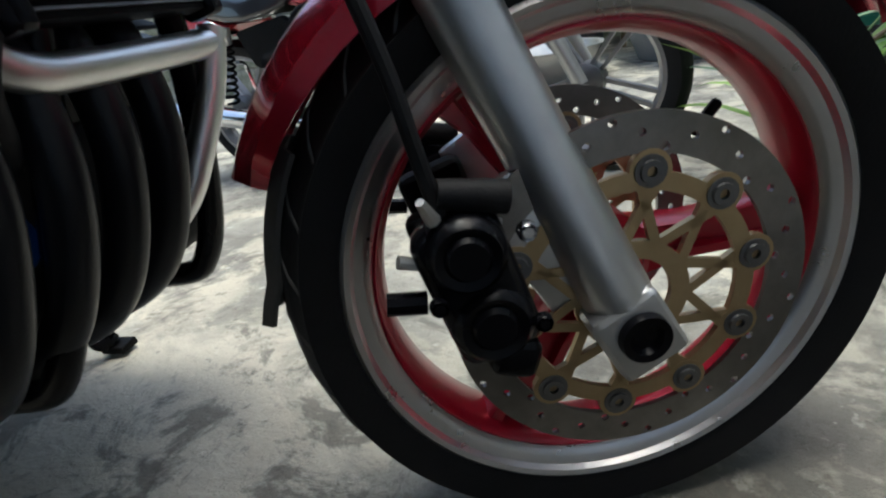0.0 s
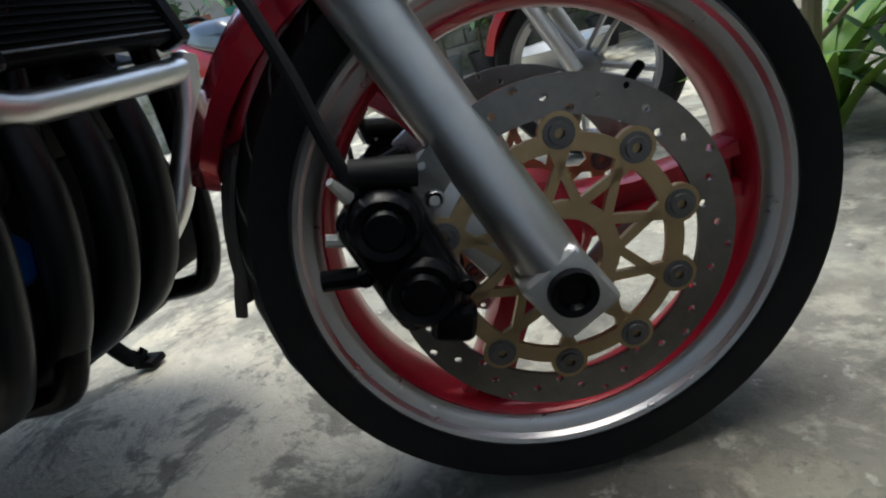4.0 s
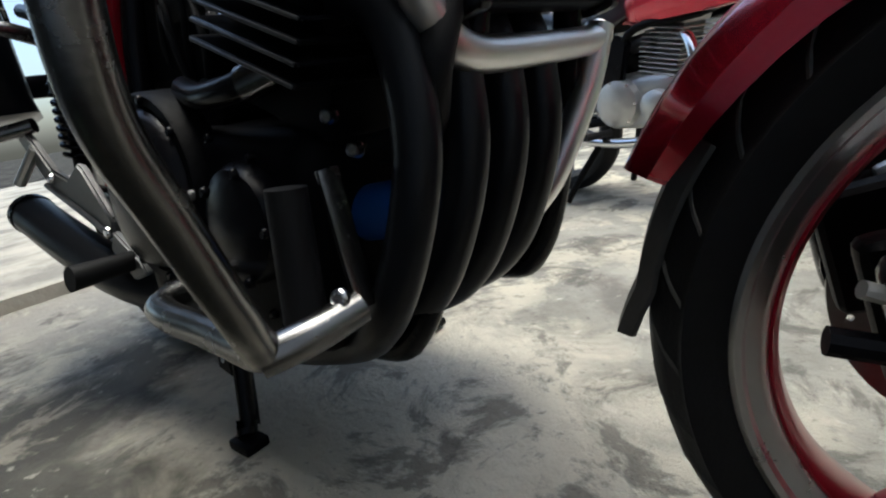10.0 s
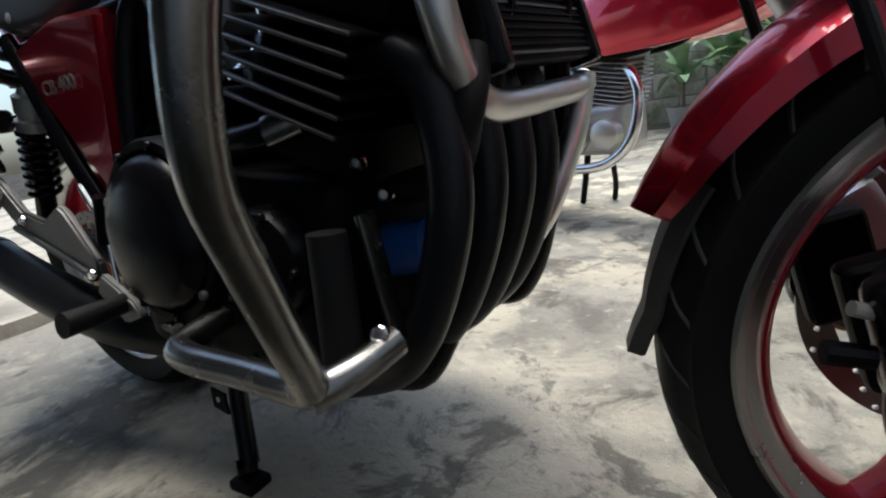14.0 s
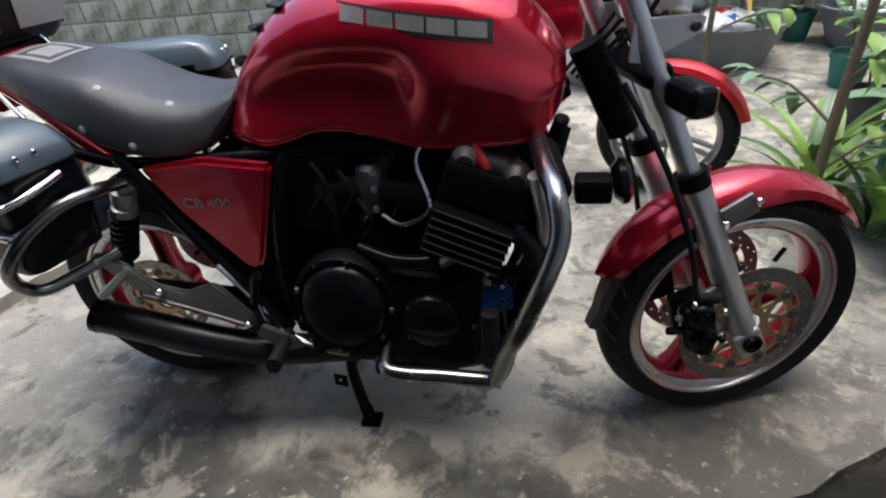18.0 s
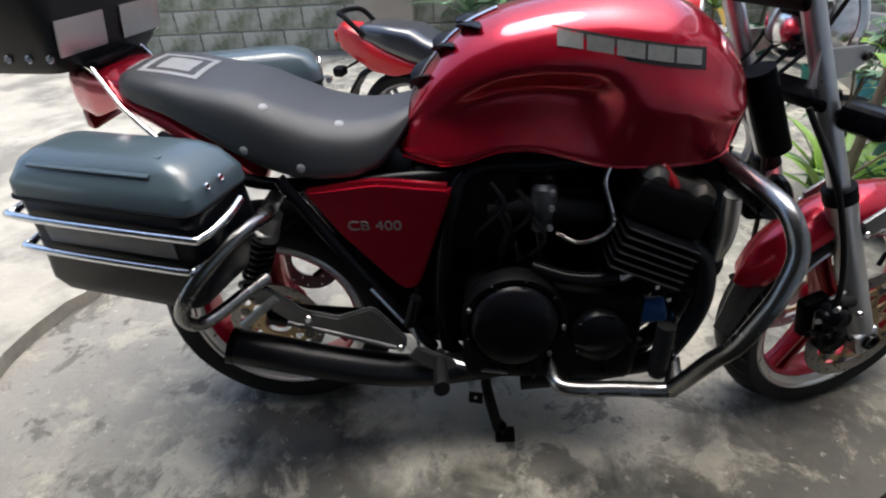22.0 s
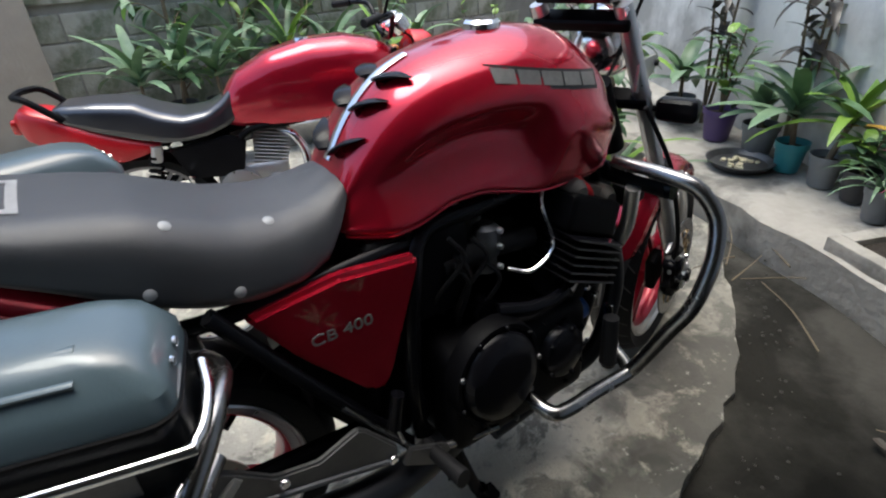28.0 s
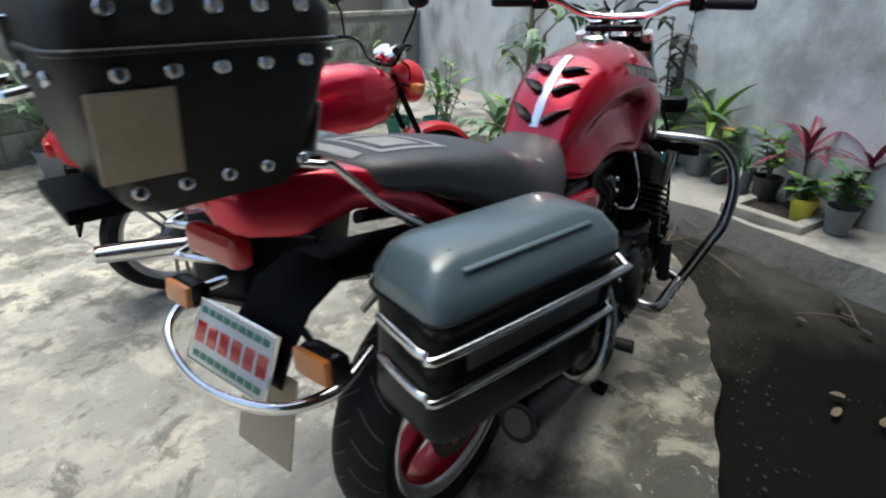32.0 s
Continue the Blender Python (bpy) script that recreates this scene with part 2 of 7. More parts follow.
def concrete():
    """Old slab: grey screed, cream worn patches, dark blotches, stain and painted shade, pits and hair cracks."""
    m = bpy.data.materials.new("worn_concrete")
    m.use_nodes = True
    n, l = m.node_tree.nodes, m.node_tree.links
    b = n["Principled BSDF"]
    co = n.new("ShaderNodeTexCoord")

    def fac(scale, lo, hi, detail=7, rough=0.62, dist=0.0, offset=0.0):
        mp = n.new("ShaderNodeMapping")
        mp.inputs["Location"].default_value = (offset, offset * 0.7, 0)
        l.new(co.outputs["Object"], mp.inputs[0])
        z = n.new("ShaderNodeTexNoise")
        z.inputs["Scale"].default_value, z.inputs["Detail"].default_value = scale, detail
        z.inputs["Roughness"].default_value, z.inputs["Distortion"].default_value = rough, dist
        l.new(mp.outputs[0], z.inputs["Vector"])
        r = n.new("ShaderNodeMapRange")
        r.inputs["From Min"].default_value, r.inputs["From Max"].default_value = lo, hi
        l.new(z.outputs["Fac"], r.inputs[0])
        return r.outputs[0], z.outputs["Fac"]

    def over(under, colour, f, amount=1.0):
        x = n.new("ShaderNodeMix")
        x.data_type = "RGBA"
        mul = n.new("ShaderNodeMath")
        mul.operation = "MULTIPLY"
        mul.inputs[1].default_value = amount
        l.new(f, mul.inputs[0])
        l.new(mul.outputs[0], x.inputs[0])
        if isinstance(under, tuple):
            x.inputs[6].default_value = (*under, 1)
        else:
            l.new(under, x.inputs[6])
        x.inputs[7].default_value = (*colour, 1)
        return x.outputs[2]

    c = over((0.21, 0.203, 0.173), (0.40, 0.385, 0.33), fac(2.2, 0.4, 0.6)[0])
    cream, cream_h = fac(5.5, 0.49, 0.56, 9, 0.66, 0.25, 3.1)
    both = n.new("ShaderNodeMath")
    both.operation = "MULTIPLY"
    l.new(cream, both.inputs[0])
    l.new(fac(1.3, 0.38, 0.56, 4, 0.5, 0.0, 2.0)[0], both.inputs[1])
    c = over(c, (0.64, 0.595, 0.47), both.outputs[0], 0.9)
    c = over(c, (0.17, 0.16, 0.14), fac(3.6, 0.53, 0.62, 7, 0.62, 0.3, 7.7)[0], 0.85)
    def colour_patch(under, at, size, colour, amount):
        mp = n.new("ShaderNodeMapping")
        mp.inputs["Location"].default_value = tuple(-v / size for v in at)
        mp.inputs["Scale"].default_value = (1 / size, 1.35 / size, 1)
        l.new(co.outputs["Object"], mp.inputs[0])
        ln = n.new("ShaderNodeVectorMath")
        ln.operation = "LENGTH"
        l.new(mp.outputs[0], ln.inputs[0])
        nz = fac(7, 0.3, 0.7, 6, 0.6, 0.5, size * 9)[0]
        sm = n.new("ShaderNodeMath")
        sm.operation = "MULTIPLY_ADD"
        l.new(nz, sm.inputs[0])
        sm.inputs[1].default_value = 0.6
        l.new(ln.outputs["Value"], sm.inputs[2])
        r = n.new("ShaderNodeMapRange")
        r.inputs["From Min"].default_value, r.inputs["From Max"].default_value = 1.3, 0.85
        l.new(sm.outputs[0], r.inputs[0])
        return over(under, colour, r.outputs[0], amount)

    # plainer, smoother slab behind the rear wheel
    c = colour_patch(c, (-1.15, -0.2, 0), 1.25, (0.34, 0.32, 0.275), 0.7)
    c = colour_patch(c, (-1.6, 1.1, 0), 2.0, (0.31, 0.295, 0.26), 0.75)
    # dark stain below the rear wheel, its contact shadow painted in with it
    c = colour_patch(c, (0.08, -0.08, 0), 0.3, (0.035, 0.033, 0.03), 0.8)
    # cream floor below the engine, painted paler to make up for missing light
    c = colour_patch(c, (0.66, 0.02, 0), 0.56, (0.64, 0.6, 0.49), 0.85)
    # dark patches along the near side of the machine
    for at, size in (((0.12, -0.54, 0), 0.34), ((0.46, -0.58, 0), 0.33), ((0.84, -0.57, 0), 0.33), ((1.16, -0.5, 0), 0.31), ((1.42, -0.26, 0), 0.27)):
        c = colour_patch(c, at, size, (0.06, 0.058, 0.047), 0.88)
    # broad dark patches along the open side of the slab
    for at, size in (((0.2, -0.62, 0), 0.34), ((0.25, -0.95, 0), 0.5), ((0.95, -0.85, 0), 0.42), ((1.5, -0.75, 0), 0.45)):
        c = colour_patch(c, at, size, (0.075, 0.073, 0.064), 0.65)
    # damp dirt towards the planting ledge and the broken edge
    for at, size in (((1.75, 0.0, 0), 0.62), ((1.25, -0.3, 0), 0.3), ((2.3, 0.8, 0), 0.6)):
        c = colour_patch(c, at, size, (0.13, 0.122, 0.105), 0.6)
    # blotches, pits and pale crumbs over everything
    c = over(c, (0.54, 0.5, 0.405), fac(4.6, 0.54, 0.6, 10, 0.68, 0.35, 4.4)[0], 0.5)
    c = over(c, (0.1, 0.096, 0.082), fac(5.4, 0.545, 0.6, 10, 0.68, 0.5, 6.1)[0], 0.7)
    c = over(c, (0.12, 0.11, 0.095), fac(11, 0.58, 0.70, 8, 0.7, 0.4, 1.3)[0], 0.7)
    c = over(c, (0.09, 0.085, 0.075), fac(48, 0.62, 0.74, 5, 0.6, 0.0, 5.0)[0], 0.6)
    c = over(c, (0.66, 0.63, 0.55), fac(33, 0.63, 0.72, 4, 0.6, 0.0, 9.0)[0], 0.5)
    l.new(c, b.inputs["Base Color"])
    b.inputs["Roughness"].default_value = 0.8
    fine = fac(60, 0.3, 0.7, 8, 0.7)[0]
    add = n.new("ShaderNodeMath")
    add.operation = "MULTIPLY_ADD"
    l.new(cream, add.inputs[0])
    add.inputs[1].default_value = 0.8
    l.new(fine, add.inputs[2])
    bp = n.new("ShaderNodeBump")
    bp.inputs["Strength"].default_value, bp.inputs["Distance"].default_value = 0.6, 0.006
    l.new(add.outputs[0], bp.inputs["Height"])
    l.new(bp.outputs["Normal"], b.inputs["Normal"])
    return m


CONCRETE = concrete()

# ---- mesh helpers ----
BASES = {}


SETTLED = [False]


def settle(p):
    """Takes a point of the frame's drawing to the narrower, higher build of this machine."""
    x, o, z = min(max(p.x - 0.5, -0.55), 0.55), p.y - CY, p.z - 0.5
    dx = 0.031 - 0.053 * x + 0.05 * z - 0.073 * x * z + 0.028 * x * x
    dz = 0.038 - 0.0545 * x - 0.02 * z - 0.016 * x * z - 0.052 * z * z
    return Vector((p.x + dx, CY + o * (0.906 - 0.0955 * x - 0.44 * z), p.z + dz * min(1, p.z / 0.1) + (0.028 if p.z < 0.03 else 0)))


SWUNG = [False]


def swing(p):
    """The tail stands a little to the left of the engine's line and is short."""
    s = max(0, 0.12 - p.x)
    return Vector((p.x if p.x > -0.2 else -0.2 + 0.62 * (p.x + 0.2), p.y + 0.27 * s * s / (s + 0.06), p.z))


def finish(name, bm, mat, angle=35):
    me = bpy.data.meshes.new(name)
    bmesh.ops.recalc_face_normals(bm, faces=bm.faces)
    bm.to_mesh(me)
    bm.free()
    me.materials.append(mat)
    me.polygons.foreach_set("use_smooth", [True] * len(me.polygons))
    me.set_sharp_from_angle(angle=radians(angle))
    return me


def part(name, bm, mat, parent, label="", angle=35):
    """One mesh under a thing or a part; the bmesh is in world metres."""
    base = BASES[parent.name]
    if SETTLED[-1]:
        for v in bm.verts:
            v.co = settle(v.co)
    if SWUNG[-1]:
        for v in bm.verts:
            v.co = swing(v.co)
    bmesh.ops.translate(bm, verts=bm.verts, vec=-base)
    ob = new(name, finish(name, bm, mat, angle))
    ob.parent = parent
    BASES[ob.name] = base
    return tagged(ob, label) if label else ob


def thing(name, base, label, category, group="", kind=""):
    ob = new(name)
    ob.location = base
    ob.empty_display_size = 0.1
    BASES[ob.name] = Vector(base)
    return tagged(ob, label, category, group, kind)


def solo(name, bm, mat, base, label, category="", group="", kind="", angle=35):
    """A thing that is one mesh."""
    base = Vector(base)
    bmesh.ops.translate(bm, verts=bm.verts, vec=-base)
    ob = new(name, finish(name, bm, mat, angle))
    ob.location = base
    BASES[ob.name] = base
    return tagged(ob, label, category, group, kind)


def smooth_path(pts, per=6, closed=False):
    p = [Vector(q) for q in pts]
    out, n = [], len(p)
    for i in range(n if closed else n - 1):
        a, b = p[i], p[(i + 1) % n]
        z = p[i - 1] if (i or closed) else a + (a - b)
        c = p[(i + 2) % n] if (i + 2 < n or closed) else b + (b - a)
        for k in range(per):
            t = k / per
            out.append(0.5 * ((2 * a) + (b - z) * t + (2 * z - 5 * a + 4 * b - c) * t * t + (3 * a - z - 3 * b + c) * t ** 3))
    return out if closed else out + [p[-1]]


def tube(pts, r, seg=12, per=6, smooth=True, closed=False, bm=None, flat=1.0, caps=True):
    """A tube along the points; r is one radius or one for each given point."""
    bm = bm or bmesh.new()
    path = smooth_path(pts, per, closed) if smooth else [Vector(q) for q in pts]
    n = len(path)
    rs = [r] * n if not hasattr(r, "__len__") else [float(v) for v in np.interp(np.linspace(0, len(pts) - 1, n), range(len(pts)), r)]
    rings, up = [], None
    for i, q in enumerate(path):
        d = (path[(i + 1) % n] - path[i - 1]) if closed else (path[min(i + 1, n - 1)] - path[max(i - 1, 0)])
        d.normalize()
        if up is None:
            up = d.orthogonal().normalized() if abs(d.z) > 0.9 else (Vector((0, 0, 1)) - d * d.z).normalized()
        up = (up - d * up.dot(d)).normalized()
        side = d.cross(up)
        rings.append([bm.verts.new(q + rs[i] * (math.cos(a) * up * flat + math.sin(a) * side)) for a in (2 * math.pi * k / seg for k in range(seg))])
    for i in range(n if closed else n - 1):
        a, b = rings[i], rings[(i + 1) % n]
        for k in range(seg):
            bm.faces.new((a[k], a[(k + 1) % seg], b[(k + 1) % seg], b[k]))
    if caps and not closed:
        bm.faces.new(rings[0][::-1])
        bm.faces.new(rings[-1])
    return bm


def lathe(profile, m=None, seg=48, bm=None, close=True):
    """Turns (radius, height) pairs round the local z; m places the result."""
    bm = bm or bmesh.new()
    m = m or Matrix()
    rings = []
    for r, h in profile:
        if r < 1e-6:
            rings.append([bm.verts.new(m @ Vector((0, 0, h)))])
        else:
            rings.append([bm.verts.new(m @ Vector((r * math.cos(2 * math.pi * k / seg), r * math.sin(2 * math.pi * k / seg), h))) for k in range(seg)])
    pairs = list(zip(rings, rings[1:])) + ([(rings[-1], rings[0])] if close and len(rings[0]) > 1 and len(rings[-1]) > 1 else [])
    for a, b in pairs:
        for k in range(seg):
            q = [a[k % len(a)], a[(k + 1) % len(a)], b[(k + 1) % len(b)], b[k % len(b)]]
            q = list(dict.fromkeys(q))
            if len(q) > 2:
                bm.faces.new(q)
    return bm


def box(size, m=None, bevel=0.004, bm=None, segs=2):
    own = bmesh.new()
    bmesh.ops.create_cube(own, size=1)
    bmesh.ops.scale(own, vec=size, verts=own.verts)
    if bevel:
        bmesh.ops.bevel(own, geom=own.edges[:], offset=min(bevel, min(size) * 0.45), segments=segs, affect="EDGES", profile=0.6)
    own.transform(m or Matrix())
    return join(bm, own)


def join(bm, own):
    if bm is None:
        return own
    me = bpy.data.meshes.new("tmp")
    own.to_mesh(me)
    own.free()
    bm.from_mesh(me)
    bpy.data.meshes.remove(me)
    return bm


def plate(outline, thick, m=None, bevel=0.002, bm=None):
    """A flat outline in the local xz plane, thick along y."""
    own = bmesh.new()
    f = own.faces.new([own.verts.new((x, -thick / 2, z)) for x, z in outline])
    ext = bmesh.ops.extrude_face_region(own, geom=[f])
    bmesh.ops.translate(own, verts=[v for v in ext["geom"] if isinstance(v, bmesh.types.BMVert)], vec=(0, thick, 0))
    if bevel:
        bmesh.ops.bevel(own, geom=own.edges[:], offset=bevel, segments=2, affect="EDGES")
    own.transform(m or Matrix())
    return join(bm, own)


def loft(rings, bm=None, closed=True, caps=True):
    bm = bm or bmesh.new()
    rows = [[bm.verts.new(p) for p in ring] for ring in rings]
    for a, b in zip(rows, rows[1:]):
        for k in range(len(a) if closed else len(a) - 1):
            j = (k + 1) % len(a)
            bm.faces.new((a[k], a[j], b[j], b[k]))
    if caps and closed:
        bm.faces.new(rows[0][::-1])
        bm.faces.new(rows[-1])
    return bm


def bolt_head(at, axis, r=0.007, h=0.006, bm=None):
    m = Matrix.Translation(at) @ Vector(axis).to_track_quat("Z", "Y").to_matrix().to_4x4()
    return lathe([(0, h), (r * 0.55, h), (r * 0.6, h * 0.5), (r * 0.85, h), (r, h * 0.7), (r, 0), (0, 0)], m, 10, bm, close=False)


def interp(table, x):
    xs = [row[0] for row in table]
    return [float(np.interp(x, xs, [row[k] for row in table])) for k in range(1, len(table[0]))]

# ---- the yard ----
CY = 0.06  # the motorcycle's middle plane
FLOOR = -0.02


def rough_edge(pts, step=0.08, amp=0.02, seed=3):
    rnd, out = random.Random(seed), []
    for (ax, ay), (bx, by) in zip(pts, pts[1:]):
        n = max(1, int(math.hypot(bx - ax, by - ay) / step))
        for k in range(n):
            out.append((ax + (bx - ax) * k / n + rnd.uniform(-amp, amp), ay + (by - ay) * k / n + rnd.uniform(-amp, amp)))
    return out + [pts[-1]]


def ground():
    bm = bmesh.new()
    n = 110
    xs = [-60, -25, -10] + [-5 + 12 * k / n for k in range(n + 1)] + [12, 30, 80]
    ys = [-60, -25, -10] + [-4 + 9 * k / n for k in range(n + 1)] + [10, 30, 80]
    grid = [[bm.verts.new((x, y, -0.03 + 0.012 * noise.noise((x * 1.3, y * 1.3, 0)) + 0.01 * noise.noise((x * 6, y * 6, 3)))) for y in ys] for x in xs]
    for i in range(len(xs) - 1):
        for j in range(len(ys) - 1):
            bm.faces.new((grid[i][j], grid[i + 1][j], grid[i + 1][j + 1], grid[i][j + 1]))
    solo("ground", bm, EARTH, (0, 0, 0), "dark bare earth with small stones beside the slab, near shade painted in", "ground", kind="structure").location.z = FLOOR


def swell(x, y):
    """The worn slab's gentle rise below the engine."""
    return float(np.interp(x, [-0.6, -0.3, 0, 0.3, 0.5, 0.7, 1.0, 1.3, 1.8], [0, 0.012, 0.02, 0.04, 0.05, 0.045, 0.02, -0.01, 0])) * float(np.interp(y, [0.2, 1.2], [1, 0]))


def slab():
    edge = rough_edge([(7.5, 7.2), (5.4, 3.4), (3.0, 2.2), (2.5, 0.9), (2.3, 0.34), (2.0, 0.1), (1.72, -0.12), (1.42, -0.29), (1.1, -0.37), (0.85, -0.455), (0.6, -0.47), (0.34, -0.53), (0.05, -0.72), (-0.3, -1.1), (-0.9, -1.9), (-1.4, -3.9)], 0.07, 0.018)
    outline = edge + [(-9, -3.9), (-9, 7.2)]
    bm = bmesh.new()
    top = bm.faces.new([bm.verts.new((x, y, 0)) for x, y in outline])
    ext = bmesh.ops.extrude_face_region(bm, geom=[top])
    low = [v for v in ext["geom"] if isinstance(v, bmesh.types.BMVert)]
    bmesh.ops.translate(bm, verts=low, vec=(0, 0, -0.16))
    rnd = random.Random(5)
    for v in low:
        v.co.x += rnd.uniform(-0.02, 0.03)
        v.co.y -= rnd.uniform(0, 0.04)
    for axis, cuts in (((1, 0, 0), (-0.9, -0.6, -0.3, 0, 0.2, 0.4, 0.6, 0.8, 1.0, 1.2, 1.4, 1.8)), ((0, 1, 0), (-0.2, 0.1, 0.4, 0.8, 1.2))):
        for c in cuts:
            bmesh.ops.bisect_plane(bm, geom=bm.verts[:] + bm.edges[:] + bm.faces[:], plane_co=Vector(axis) * c, plane_no=axis)
    for v in bm.verts:
        if v.co.z > -0.01:
            v.co.z += swell(v.co.x, v.co.y)
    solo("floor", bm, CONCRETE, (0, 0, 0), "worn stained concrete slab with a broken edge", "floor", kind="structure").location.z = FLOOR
    # paler, slightly higher slab behind the rear wheel
    bm = bmesh.new()
    edge = rough_edge([(-0.97, -2.6), (-1.02, -0.6), (-1.0, 0.24), (-0.9, 0.61), (-0.97, 1.2), (-1.05, 2.2), (-1.2, 4.0)], 0.06, 0.014, 9)
    top = bm.faces.new([bm.verts.new((x, y, 0.05)) for x, y in edge + [(-8.8, 4.0), (-8.8, -2.6)]])
    ext = bmesh.ops.extrude_face_region(bm, geom=[top])
    bmesh.ops.translate(bm, verts=[v for v in ext["geom"] if isinstance(v, bmesh.types.BMVert)], vec=(0, 0, -0.06))
    solo("floor_step", bm, STEP, (0, 0, 0), "pale raised concrete slab with a worn edge", "floor", kind="structure").location.z = FLOOR


WALL_DIR = Vector((-0.5, -0.866, 0)).normalized()
WALL_SIDE = Vector((-0.866, 0.5, 0))  # towards the yard
WALL_AT = Vector((3.3, 0.95, 0))


def walls():
    m = Matrix(((*WALL_DIR, 0), (*WALL_SIDE, 0), (0, 0, 1, 0), (0, 0, 0, 1))).transposed()
    m.translation = WALL_AT
    solo("wall_east", box((16, 0.18, 3.4), m @ Matrix.Translation((-1.5, -0.09, 1.55)), 0), PLASTER, WALL_AT, "pale blue-grey weathered plaster wall", "wall", kind="structure")
    # roof sheet out of view, added to shade the near floor and flank
    solo("roof", box((18, 3.9, 0.08), Matrix.Translation((0, -2.6, 2.6)) @ Matrix.Rotation(radians(3), 4, "X"), 0), SHADE_ROOF, (0, -2.6, 2.6), "plain dark roof sheet, unseen, added to shade the near side", "roof", kind="structure")
    # low block wall behind, with its blocks
    wall = solo("wall_north", box((15.2, 0.13, 0.9), Matrix.Translation((-1.4, 4.27, 0.43)), 0), MORTAR, (0, 4.27, 0), "low wall of grey concrete blocks", "wall", kind="structure")
    blk = finish("brick", box((0.388, 0.15, 0.188), None, 0.006, segs=1), BLOCK)
    for row in range(4):
        for k in range(30):
            ob = new("brick", blk)
            ob.location = (-7.4 + 0.4 * k + (0.2 if row % 2 else 0), -0.004, 0.12 + 0.2 * row)
            ob.parent = wall
    solo("wall_cap", box((15.2, 0.2, 0.05), Matrix.Translation((-1.4, 4.27, 0.905)), 0.006), BLOCK, (0, 4.27, 0.9), "plain concrete coping on the block wall", "coping", kind="structure")
    solo("wall_house", box((18, 0.2, 3.4), Matrix.Translation((-0.5, 5.6, 1.6)), 0), BROWN_WALL, (0, 5.6, 0), "weathered tan house wall beyond the yard", "wall", kind="structure")
    solo("wall_pillar", box((0.5, 0.3, 3.2), Matrix.Translation((-0.22, 4.12, 1.55)), 0.01), BROWN_WALL, (-0.22, 4.12, 0), "tan plastered wall panel", "wall", kind="structure")
    # wall out of view, added to cut light and reflections from the near side
    solo("wall_south_unseen", box((18, 0.2, 2.7), Matrix.Translation((0, -4.2, 1.25)), 0), SOUTH, (0, -4.2, 0), "plain dark wall out of view, added to block light", "wall", kind="structure")


def ledge():
    e = [Vector((3.4, 4.5, 0)), Vector((2.85, 1.8, 0)), Vector((2.5, 0.85, 0)), Vector((2.31, 0.33, 0)), Vector((2.14, -0.14, 0)), Vector((2.0, -0.46, 0)), Vector((1.75, -1.1, 0)), Vector((1.3, -2.1, 0))]
    bm = bmesh.new()
    rings = []
    for p in smooth_path(e, 8):
        q = p + Vector((0.02 * noise.noise(p * 4), 0.02 * noise.noise(p * 5 + Vector((3, 0, 0))), 0))
        far = Vector((q.x + 1.35, q.y - 0.35, 0))
        z = 0.14 + 0.01 * noise.noise(q * 7)
        rings.append([(q.x, q.y, -0.15), (q.x - 0.005, q.y, z - 0.02), (q.x + 0.025, q.y - 0.01, z), (far.x, far.y, 0.15), (far.x, far.y, -0.15)])
    loft(rings, bm)
    ob = solo("ledge", bm, LEDGE, (2.5, 0, 0), "raised rough concrete planting ledge along the wall", "ledge", kind="structure")
    # open concrete drain box set in the ledge
    pit = thing("drain_box", (2.25, -0.42, 0.14), "open square concrete drain box in the ledge", "drain")
    m = Matrix.Translation((2.26, -0.42, 0.135)) @ Matrix.Rotation(radians(-22), 4, "Z")
    for dx, dy, sx, sy in ((0.17, 0, 0.06, 0.40), (-0.17, 0, 0.06, 0.40), (0, 0.17, 0.28, 0.06), (0, -0.17, 0.28, 0.06)):
        part("rim_stone", box((sx, sy, 0.075), m @ Matrix.Translation((dx, dy, 0.01)), 0.008), LEDGE, pit)
    # flat dark sheet at ledge level stands in for the opening's shaded depth
    part("opening_sheet", box((0.3, 0.3, 0.01), m @ Matrix.Translation((0, 0, 0.018)), 0), SOIL, pit, "dark sheet standing in for the opening's depth")


ground()
slab()
walls()
ledge()

# ---- the red motorcycle ----
bike = thing("motorcycle", (0.57, CY, 0), "red four-cylinder roadster motorcycle on its centre stand, front wheel turned", "motorcycle")

# front wheel: local x ahead, y to its left, z up
FN = Vector((0.300, -0.953, 0.026)).normalized()
FX = Vector((0, 0, 1)).cross(FN)
FX.normalize()
FZ = FX.cross(-FN).normalized()
FC = Vector((1.439, -0.013, 0.2640)) - FN * 0.096
FW = Matrix(((*FX, 0), (*(-FN), 0), (*FZ, 0), (0, 0, 0, 1))).transposed()
FW.translation = FC
RW = Matrix.Translation((0.008, CY, 0.300))
AXLE = Matrix.Rotation(radians(90), 4, "X")  # lathe axis z becomes the wheel's right side (-y)


